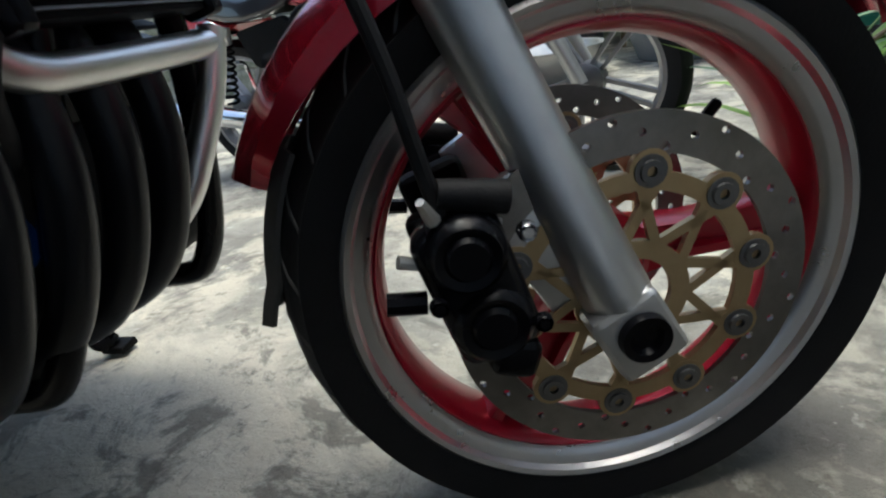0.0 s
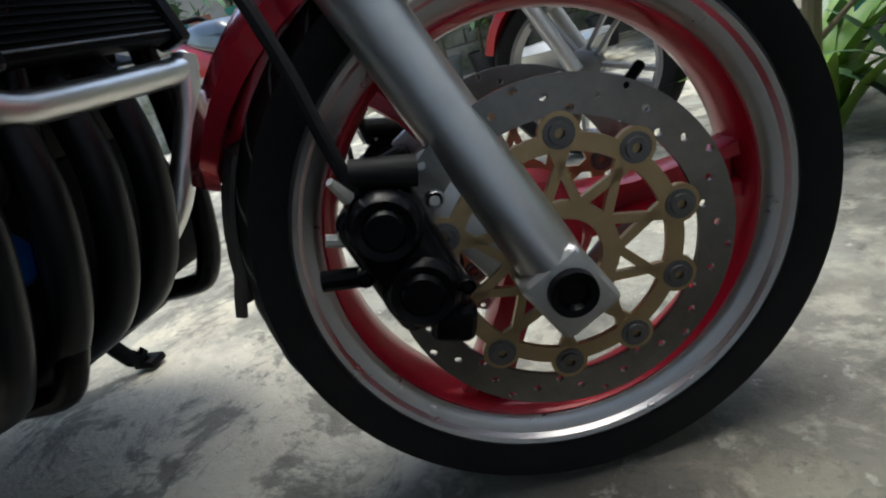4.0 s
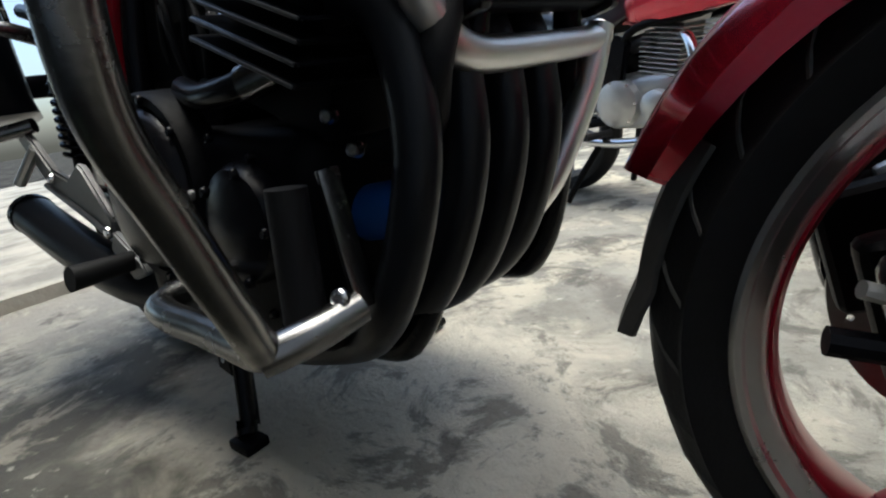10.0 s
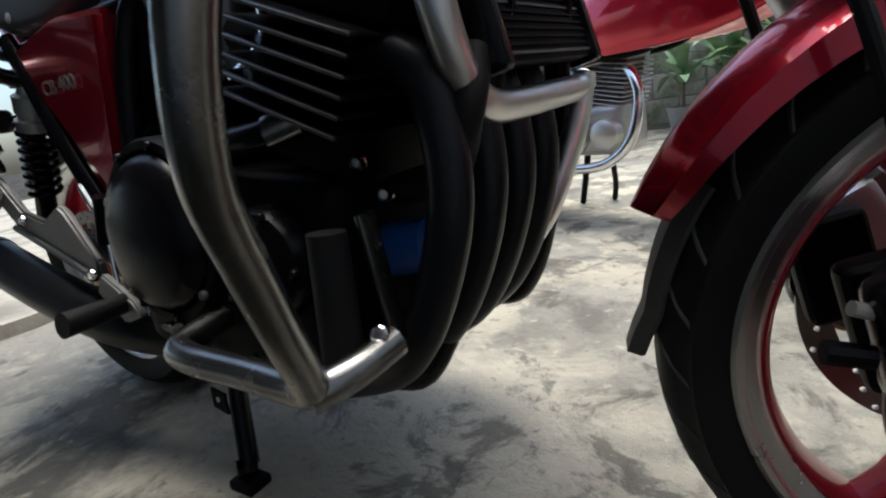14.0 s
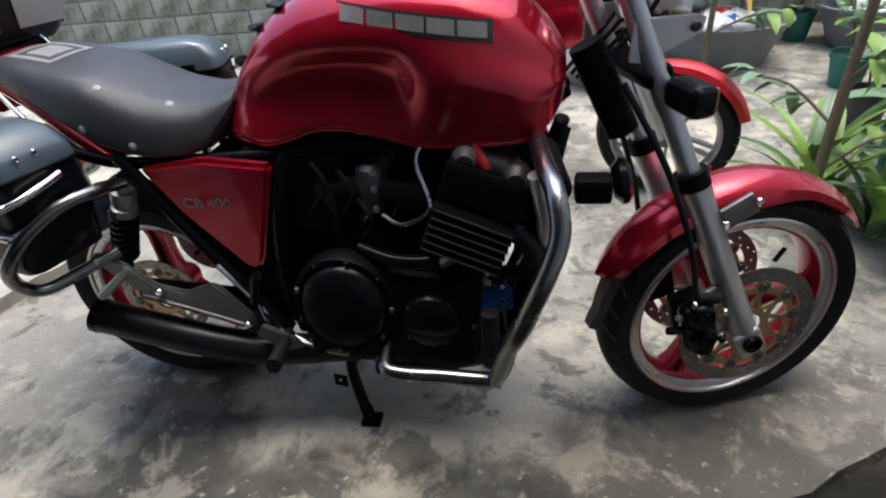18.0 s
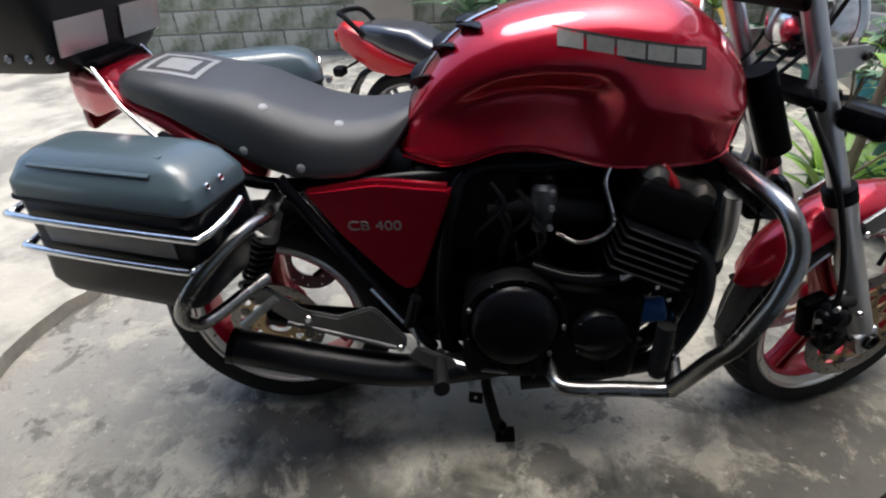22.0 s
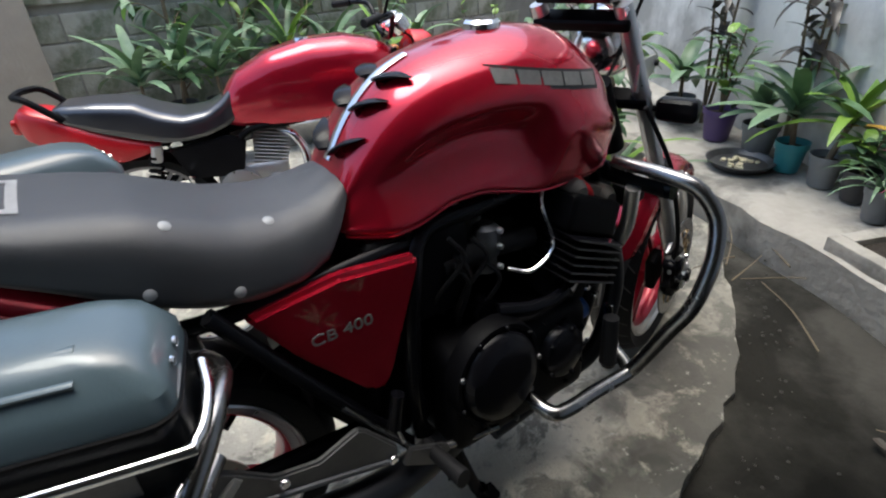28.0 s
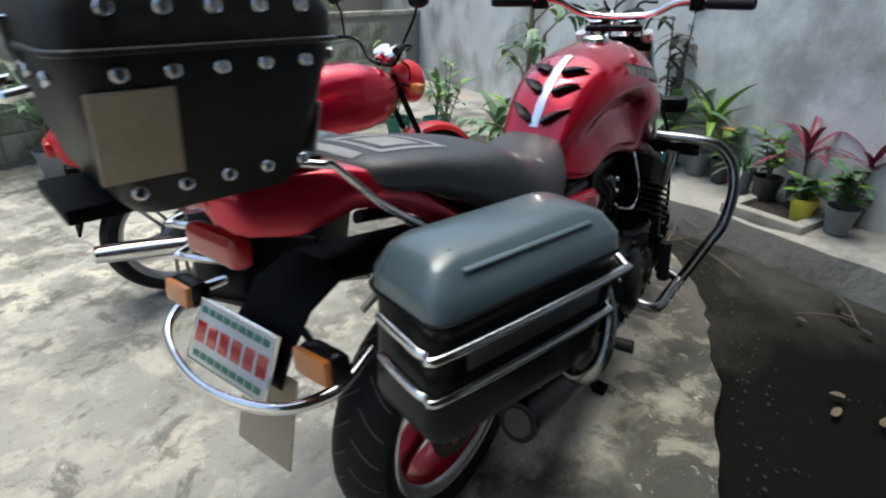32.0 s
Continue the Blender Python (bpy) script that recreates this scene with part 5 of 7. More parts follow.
# ---- front end ----
def cockpit():
    top = (FORK_R + FORK_L) / 2 + FORK_UP * 0.86
    side = -FN.copy()
    side.z = 0
    side.normalize()
    head = FX
    c = top + FZ * 0.02
    bar = part("handlebar", tube([c - side * 0.36 - head * 0.16 + Vector((0, 0, 0.07)), c - side * 0.2 - head * 0.06 + Vector((0, 0, 0.075)), c - side * 0.09 + Vector((0, 0, 0.03)), c + side * 0.09 + Vector((0, 0, 0.03)), c + side * 0.2 - head * 0.06 + Vector((0, 0, 0.075)), c + side * 0.36 - head * 0.16 + Vector((0, 0, 0.07))], 0.011, 14), CHROME, bike, "chrome handlebar")
    for s in (1, -1):
        e = c + side * 0.36 * s - head * 0.16 + Vector((0, 0, 0.07))
        d = (side * s * 0.16 - head * 0.1).normalized()
        part("grip", tube([e - d * 0.12, e, e + d * 0.012], [0.016, 0.0165, 0.014], 14, 2, False), RUBBER, bar)
        part("switch_box", box((0.05, 0.04, 0.045), Matrix.Translation(e - d * 0.15), 0.01, segs=3), BLACK, bar)
        part("lever", tube([e - d * 0.13 + head * 0.03, e - d * 0.06 + head * 0.06, e + d * 0.02 + head * 0.05], [0.009, 0.007, 0.006], 8), ALLOY_LIGHT, bar)
        part("lever_perch", box((0.04, 0.03, 0.03), Matrix.Translation(e - d * 0.14 + head * 0.02), 0.008), ALLOY, bar)
        part("mirror_stalk", tube([e - d * 0.14, e - d * 0.12 + Vector((0, 0, 0.06)), e - d * 0.02 + head * 0.05 + Vector((0, 0, 0.13))], 0.005, 8), BLACK_GLOSS, bar)
        mm = Matrix.Translation(e + head * 0.055 + Vector((0, 0, 0.155))) @ (-head).to_track_quat("Z", "Y").to_matrix().to_4x4()
        part("mirror_shell", lathe([(0, -0.03), (0.03, -0.025), (0.05, -0.008), (0.052, 0.002), (0.046, 0.004), (0, 0.004)], mm, 28, close=False), BLACK_GLOSS, bar, "black round mirror")
    part("top_yoke_cover", box((0.08, 0.18, 0.018), Matrix.Translation(top + FZ * 0.012) @ FW.to_3x3().to_4x4(), 0.008), BLACK_GLOSS, bike)
    for s in (1, -1):
        m = Matrix.Translation(c + side * 0.05 * s + head * 0.06 + Vector((0, 0, 0.02))) @ Matrix.Rotation(0, 4, "X")
        tilt = Matrix.Translation(m.translation) @ (Vector((-0.5, 0.1, 0.85))).to_track_quat("Z", "Y").to_matrix().to_4x4()
        g = part("instrument", lathe([(0, -0.05), (0.03, -0.048), (0.04, -0.02), (0.043, 0.0), (0.043, 0.012), (0.038, 0.014), (0.037, 0.006), (0, 0.006)], tilt, 28, close=False), CHROME, bike, "round chrome instrument")
        part("dial", lathe([(0, 0.007), (0.036, 0.007), (0.036, 0.005), (0, 0.005)], tilt, 24, close=False), BADGE_DARK, g)
    # headlight
    hc = top + head * 0.15 - Vector((0, 0, 0.105))
    hm = Matrix.Translation(hc) @ head.to_track_quat("Z", "Y").to_matrix().to_4x4()
    hl = part("headlight", lathe([(0, -0.085), (0.035, -0.08), (0.065, -0.055), (0.082, -0.015), (0.086, 0.02), (0.086, 0.03), (0, 0.03)], hm, 40, close=False), CHROME, bike, "round chrome headlight")
    part("headlight_rim", lathe([(0.074, 0.028), (0.088, 0.022), (0.092, 0.034), (0.088, 0.046), (0.076, 0.05)], hm, 40), CHROME, hl, "chrome headlight rim")
    part("headlight_lens", lathe([(0, 0.058), (0.04, 0.055), (0.075, 0.046), (0.076, 0.04), (0, 0.04)], hm, 40, close=False), GLASS, hl, "clear ribbed lens")
    for s in (1, -1):
        leg = FORK_R if s > 0 else FORK_L
        q = leg + FORK_UP * 0.69 - side * s * 0.008
        out = [(-0.03, -0.035), (0.0, -0.042), (0.10, 0.0), (0.105, 0.025), (0.085, 0.032), (-0.025, 0.035)]
        m = Matrix.Translation(q) @ Matrix(((*head, 0), (*side, 0), (0, 0, 1, 0), (0, 0, 0, 1))).transposed()
        br = part("headlight_bracket", plate(out, 0.006, m, 0.0015), ALLOY_LIGHT, bike, "grey alloy headlight bracket")
        for x, z in ((0.085, 0.012), (0.0, -0.022)):
            part("bolt", bolt_head(m @ Vector((x, -s * 0.004, z)), -side * s, 0.009, 0.006), BADGE_DARK, br)
        # turn signal
        e = leg + FORK_UP * 0.60 + head * 0.015 - side * s * 0.075
        st = part("turn_signal", tube([leg + FORK_UP * 0.60, e], 0.008, 8, 1, False), BLACK, bike, "black turn signal")
        part("signal_housing", box((0.05, 0.1, 0.055), Matrix.Translation(e) @ FW.to_3x3().to_4x4(), 0.018, segs=3), BLACK_GLOSS, st)
        part("signal_lens", box((0.012, 0.08, 0.042), Matrix.Translation(e + head * 0.022) @ FW.to_3x3().to_4x4(), 0.009, segs=2), ORANGE, st)
    # cables
    for k, (dy, dz) in enumerate(((0.1, 0.0), (-0.06, 0.02), (0.02, -0.02), (-0.12, 0.0))):
        part("cable", tube([c + side * dy * 2 + Vector((0, 0, 0.07)), c + side * dy + head * 0.13 + Vector((0, 0, 0.03 + dz)), c + side * dy * 0.6 + head * 0.1 - Vector((0, 0, 0.14)), c + side * dy * 0.4 - head * 0.02 - Vector((0, 0, 0.26))], 0.0045, 7), RUBBER, bike)
    part("ignition_key", box((0.012, 0.004, 0.03), Matrix.Translation(c + head * 0.03 + Vector((0, 0, 0.03))), 0.002), CHROME, bike)
    part("key_charm", plus_sign(c - head * 0.02 - side * 0.12 + Vector((0, 0, -0.03)), 0.02), CHROME, bike, "small metal cross charm")
    part("steering_head", tube([(1.07, CY, 0.87), (1.15, CY, 0.70)], 0.032, 20, 1, False), BLACK, bike)
    # wiring and horn behind the fork
    part("horn", lathe([(0, 0.02), (0.03, 0.018), (0.045, 0.008), (0.048, -0.004), (0.03, -0.02), (0, -0.022)], Matrix.Translation((1.15, CY - 0.06, 0.62)) @ Matrix.Rotation(radians(80), 4, "Y"), 28, close=False), BLACK_GLOSS, bike, "black disc horn")
    part("coil_pack", box((0.07, 0.05, 0.05), Matrix.Translation((1.09, CY - 0.11, 0.63)), 0.01), BLACK, bike)


def plus_sign(at, r):
    bm = box((r * 0.3, r * 0.2, r), Matrix.Translation(at), 0.001)
    return box((r * 0.8, r * 0.2, r * 0.3), Matrix.Translation(Vector(at) + Vector((0, 0, r * 0.15))), 0.001, bm)


GLASS = material("headlight_glass", (0.7, 0.72, 0.74), 0.08, 0.0, None, coat=1.0)
cockpit()


def radiator():
    m = Matrix.Translation((0.975, CY - 0.005, 0.63)) @ Matrix.Rotation(radians(-14), 4, "Y")
    rad = part("radiator", box((0.028, 0.27, 0.2), m, 0.004), BLACK, bike, "black radiator with fine fins")
    for k in range(24):
        part("radiator_fin", box((0.034, 0.26, 0.0024), m @ Matrix.Translation((0.0, 0, -0.092 + 0.008 * k)), 0), ALLOY if k % 6 == 0 else BLACK, rad)
    for s in (1, -1):
        part("radiator_tank", box((0.045, 0.03, 0.215), m @ Matrix.Translation((0, s * 0.147, 0)), 0.01, segs=3), BLACK_GLOSS, rad)
    part("radiator_hose", tube([(0.99, CY - 0.16, 0.55), (0.99, CY - 0.19, 0.5), (0.95, CY - 0.16, 0.44), (0.87, CY - 0.14, 0.42)], 0.017, 12), RUBBER, rad)
    # black sleeved bar across the crash bars and its end plug
    arm = part("bar_sleeve", tube([(0.985, -0.07, 0.705), (0.995, -0.19, 0.708), (1.005, -0.27, 0.705)], 0.024, 16), BLACK, bike, "black rubber sleeve on the crash bar")
    part("sleeve_plug", tube([(1.005, -0.268, 0.705), (1.008, -0.287, 0.704)], 0.022, 14, 1, False), BLACK_GLOSS, arm)


SETTLED[-1] = True
radiator()
SETTLED[-1] = False


# ---- badges, prints, studs ----
def badges():
    n = Vector((0, -0.75, 0.66))
    rows = []
    strip = bmesh.new()
    for k in range(9):
        f = k / 8
        x = 0.648 + 0.266 * f
        z = 0.972 - 0.046 * f
        ring = []
        for dz, dd in ((-0.021, 0.003), (0.021, 0.003), (0.021, -0.004), (-0.021, -0.004)):
            p = on_tank(x, z + dz * 0.8)
            ring.append(p + n * dd)
        rows.append(ring)
    loft(rows, strip)
    badge = part("tank_badge", strip, BADGE_DARK, fuel_tank, "dark tank badge with bright bars")
    # plain raised bars in place of the maker's lettering
    for x0, wd in ((0.656, 0.043), (0.705, 0.045), (0.755, 0.047), (0.807, 0.045), (0.857, 0.047)):
        rr = []
        for x in np.linspace(x0, x0 + wd, 3):
            z = 0.972 - 0.046 * (x - 0.648) / 0.266
            rr.append([on_tank(x, z + dz * 0.8) + n * dd for dz, dd in ((-0.0145, 0.0045), (0.0145, 0.0045), (0.0145, 0.001), (-0.0145, 0.001))])
        part("badge_bar", loft(rr), BADGE, fuel_tank, "bright raised badge bar")
    # rubber tank pad with bone-like ribs at the rear of the tank
    for k in range(3):
        for s in (1, -1):
            pts = []
            for f in np.linspace(0, 1, 6):
                x = 0.40 + 0.048 * k + 0.03 * f
                lo, hi, wl, wm, ws, wt = tank_at(x)
                y = CY - s * (0.012 + 0.066 * f)
                pts.append((x, y, hi + 0.0015 - 0.5 * max(0, 0.012 + 0.066 * f - wt * 0.55) ** 1.2))
            part("tank_pad_rib", tube(pts, [0.016, 0.024, 0.022, 0.017, 0.01, 0.003], 10, 3, flat=0.25), BLACK_GLOSS, fuel_tank, "glossy black tank pad rib")
    spine = []
    for x in np.linspace(0.392, 0.56, 8):
        lo, hi, wl, wm, ws, wt = tank_at(x)
        spine.append((x, CY, hi + 0.002))
    part("tank_pad_spine", tube(spine, 0.012, 10, 3, flat=0.3), CHROME, fuel_tank, "silver tank pad spine")


badges()


STUD = material("pale_stud", (0.3, 0.31, 0.32), 0.4)


def seat_prints():
    # studs on the flanks, a printed emblem of plain bars on the pillion part
    for x, y, z in ((0.07, 0.13, 0.803), (0.176, 0.135, 0.763), (0.114, 0.075, 0.85), (0.25, 0.07, 0.82)):
        p = Vector((x, CY - y - 0.02, z))
        o, d = p + Vector((0, -0.1, 0.12)), Vector((0, 0.1, -0.12)).normalized()
        hit, loc, nor, _ = seat_ob.ray_cast(o - seat_ob.parent.location, d)
        if hit:
            m = Matrix.Translation(loc + seat_ob.parent.location) @ nor.to_track_quat("Z", "Y").to_matrix().to_4x4()
            part("stud", lathe([(0, 0.0025), (0.005, 0.002), (0.0085, 0.0005), (0.009, -0.002), (0, -0.002)], m, 14, close=False), STUD, seat_ob, "small pale grey seat stud")
    for (x0, y0), (x1, y1) in (((-0.165, -0.075), (-0.03, -0.06)), ((-0.165, 0.045), (-0.03, 0.06)), ((-0.165, -0.06), (-0.152, 0.045)), ((-0.043, -0.06), (-0.03, 0.045)), ((-0.135, -0.045), (-0.06, 0.03)), ((-0.205, -0.06), (-0.185, 0.045))):
        bm = bmesh.new()
        nx, ny = 4, 4
        grid = []
        for i in range(nx + 1):
            row = []
            for j in range(ny + 1):
                x, y = x0 + (x1 - x0) * i / nx, CY + y0 + (y1 - y0) * j / ny
                y = swing(Vector((x, y, 0))).y
                hit, loc, nor, _ = seat_ob.ray_cast(Vector((x, y, 1.2)) - seat_ob.parent.location, Vector((0, 0, -1)))
                row.append(bm.verts.new(loc + seat_ob.parent.location + nor * 0.002 if hit else (x, y, 0.85)))
            grid.append(row)
        for i in range(nx):
            for j in range(ny):
                bm.faces.new((grid[i][j], grid[i + 1][j], grid[i + 1][j + 1], grid[i][j + 1]))
        bmesh.ops.solidify(bm, geom=bm.faces[:], thickness=0.0008)
        part("seat_print", bm, WORN_PRINT, seat_ob, "worn pale printed mark on vinyl")


seat_prints()


# ---- tail end ----
def tail_end():
    lamp = part("tail_lamp", box((0.05, 0.16, 0.055), Matrix.Translation((-0.575, CY, 0.73)), 0.02, segs=3), TAILRED, bike, "red tail lamp lens")
    guard = part("rear_mudguard", loft([[(x, CY - 0.085, z + 0.01), (x, CY - 0.05, z + 0.03), (x, CY + 0.05, z + 0.03), (x, CY + 0.085, z + 0.01), (x + 0.006, CY + 0.08, z), (x + 0.006, CY - 0.08, z)] for x, z in ((-0.1, 0.63), (-0.25, 0.64), (-0.36, 0.645), (-0.44, 0.60), (-0.50, 0.52), (-0.53, 0.46))]), BLACK, bike, "black rear mudguard")
    m = Matrix.Translation((-0.545, CY + 0.04, 0.505)) @ Matrix.Rotation(radians(22), 4, "Y")
    plate_ = part("number_plate", box((0.006, 0.235, 0.13), m, 0.002), WHITE, guard, "white number plate with coloured bars")
    for dz, h, mat in ((0.0, 0.045, TAILRED), (0.048, 0.014, PLATE_GREEN), (-0.048, 0.014, PLATE_GREEN)):
        for k in range(6 if h > 0.02 else 9):
            n = 6 if h > 0.02 else 9
            part("plate_bar", box((0.008, 0.17 / n, h), m @ Matrix.Translation((-0.0005, -0.095 + 0.19 * k / (n - 1), dz)), 0), mat, plate_)
    part("plate_frame", tube([m @ Vector((0, y, z)) for y, z in ((-0.12, -0.068), (0.12, -0.068), (0.12, 0.068), (-0.12, 0.068))], 0.005, 8, 1, False, closed=True), CHROME, guard)
    part("rear_bumper", tube([(-0.3, CY - 0.1, 0.50), (-0.46, CY - 0.15, 0.475), (-0.6, CY - 0.13, 0.47), (-0.66, CY, 0.475), (-0.61, CY + 0.17, 0.505), (-0.5, CY + 0.22, 0.55), (-0.4, CY + 0.2, 0.58)], 0.012, 14), CHROME, bike, "chrome bumper tube round the plate")
    part("mud_flap", box((0.006, 0.15, 0.2), Matrix.Translation((-0.50, CY + 0.0, 0.37)) @ Matrix.Rotation(radians(12), 4, "Y"), 0.003), FLAP_TAN, bike, "pale tan rear mudflap")
    for s in (1, -1):
        e = Vector((-0.52, CY - s * 0.2, 0.57))
        st = part("rear_signal", tube([(-0.46, CY - s * 0.07, 0.58), e], 0.008, 8, 1, False), BLACK, bike, "rear turn signal")
        part("signal_housing", box((0.055, 0.09, 0.055), Matrix.Translation(e), 0.02, segs=3), BLACK_GLOSS, st)
        part("signal_lens", box((0.02, 0.08, 0.048), Matrix.Translation(e - Vector((0.03, 0, 0))), 0.009), ORANGE, st)
        part("rack_tube", tube([(-0.4, CY - s * 0.12, 0.862), (-0.5, CY - s * 0.10, 0.872), (-0.7, CY - s * 0.09, 0.877)], 0.007, 12), CHROME, bike, "chrome rack tube")
        part("rack_stay", tube([(-0.41, CY - s * 0.122, 0.862), (-0.385, CY - s * 0.128, 0.855), (-0.2, CY - s * 0.15, 0.715)], 0.007, 10), CHROME, bike, "chrome rack stay")
        # pannier loop
        SETTLED.append(False)
        SWUNG.append(False)
        part("pannier_loop", tube([(0.10, CY - s * 0.14, 0.672), (0.115, CY - s * 0.22, 0.695), (0.085, CY - s * 0.295, 0.695), (0.035, CY - s * 0.35, 0.655), (-0.01, CY - s * 0.37, 0.60), (-0.025, CY - s * 0.355, 0.55), (-0.01, CY - s * 0.32, 0.52), (0.04, CY - s * 0.245, 0.528), (0.075, CY - s * 0.2, 0.535)], 0.0135, 14), STEEL, bike, "bent steel pannier loop")
        SETTLED.pop()
        SWUNG.pop()
    part("rack_plate", box((0.3, 0.2, 0.008), Matrix.Translation((-0.55, CY, 0.872)), 0.003), BLACK, bike)


PLATE_GREEN = material("plate_green", (0.04, 0.2, 0.14), 0.5)
FLAP_TAN = material("tan_mudflap", (0.36, 0.3, 0.22), 0.7, 0, (0.45, 0.38, 0.28), 10, 0.6, 0.2, 80)
SETTLED[-1] = SWUNG[-1] = True
tail_end()
SETTLED[-1] = SWUNG[-1] = False


# ---- luggage ----
def pannier(side):
    """Hard case with a grey ribbed lid; local x ahead, y outwards."""
    ang = radians(-15 * side)
    base = Vector((-0.122, CY - 0.222, 0.55)) if side > 0 else Vector((-0.10, CY + 0.36, 0.57))
    pn = thing("pannier", base, "hard pannier case with grey lid and black body on chrome rails", "pannier", "panniers")
    m = Matrix.Translation((base.x, base.y, base.z - 0.44)) @ Matrix.Rotation(ang, 4, "Z") @ Matrix.Diagonal((1, -side, 1, 1))
    L, D = 0.20, 0.082

    def ring(z, l0, l1, d0, d1, r=0.03):
        pts = []
        for cx, cy, a0 in ((l1 - r, d1 - r, 0), (-l0 + r, d1 - r, 90), (-l0 + r, -d0 + r, 180), (l1 - r, -d0 + r, 270)):
            for k in range(5):
                a = radians(a0 + 22.5 * k)
                pts.append(m @ Vector((cx + r * math.cos(a), cy + r * math.sin(a), z)))
        return pts
    body = part("case_body", loft([ring(0.442, 0.175, 0.12, 0.075, 0.065), ring(0.45, 0.195, 0.145, 0.088, 0.08), ring(0.48, 0.205, 0.165, D, 0.09), ring(0.585, L - 0.003, 0.205, D, D), ring(0.66, L - 0.002, L - 0.002, D, D)]), PANNIER_LOW, pn, "black lower shell")
    lid = part("case_lid", loft([ring(0.657, L + 0.003, L + 0.003, D + 0.003, D + 0.004), ring(0.685, L + 0.001, L + 0.002, D, D + 0.001), ring(0.695, L - 0.004, L - 0.004, D - 0.004, D - 0.006), ring(0.718, L - 0.016, L - 0.02, D - 0.012, D - 0.02), ring(0.731, L - 0.035, L - 0.05, D - 0.022, D - 0.036), ring(0.739, L - 0.065, L - 0.09, D - 0.04, D - 0.056)]), PANNIER, pn, "grey glossy ribbed lid")
    for dy, z in ((0.03, 0.732), (0.062, 0.715)):
        part("lid_rib", tube([m @ Vector((-L + 0.06, dy, z)), m @ Vector((L - 0.075, dy, z))], 0.0065, 10, 1, False, flat=0.6), PANNIER, lid)
    part("lid_seam", tube([p + Vector((0, 0, 0.0)) for p in ring(0.657, L + 0.003, L + 0.003, D + 0.003, D + 0.005)], 0.0035, 6, 1, False, closed=True), BLACK, pn)
    for z, l1 in ((0.622, L + 0.006), (0.553, L - 0.03)):
        d = D + 0.014
        pts = [(l1 + 0.012, -0.02, z + 0.02), (l1 + 0.018, 0.03, z + 0.012), (l1 + 0.004, d - 0.012, z), (l1 - 0.04, d, z), (-L + 0.02, d, z), (-L - 0.012, d - 0.02, z), (-L - 0.016, 0.03, z + 0.004), (-L - 0.014, -0.03, z + 0.008)]
        part("case_rail", tube([m @ Vector(p) for p in pts], 0.0075, 12), CHROME, pn, "chrome tube rail")
    part("side_reflector", box((0.29, 0.004, 0.038), m @ Matrix.Translation((0.0, D + 0.002, 0.588)), 0.001), ALLOY, pn, "dull metal strip between the rails")
    for dx in (-0.12, 0.12):
        part("latch", box((0.035, 0.012, 0.045), m @ Matrix.Translation((L * 0 + dx, -D - 0.004, 0.655)), 0.004), BLACK_GLOSS, pn)
    for dx in (0.035, 0.07):
        part("rivet", bolt_head(m @ Vector((L + 0.001, dx - 0.04, 0.69)), m.to_3x3() @ Vector((1, 0, 0)), 0.006, 0.004), CHROME, pn)


pannier(1)
pannier(-1)
for x in (-0.28, -0.1):
    part("pannier_arm", tube([(x, CY + 0.14, 0.69), (x + 0.02, CY + 0.24, 0.655), (x + 0.04, CY + 0.32, 0.645)], 0.009, 10), STEEL, bike)


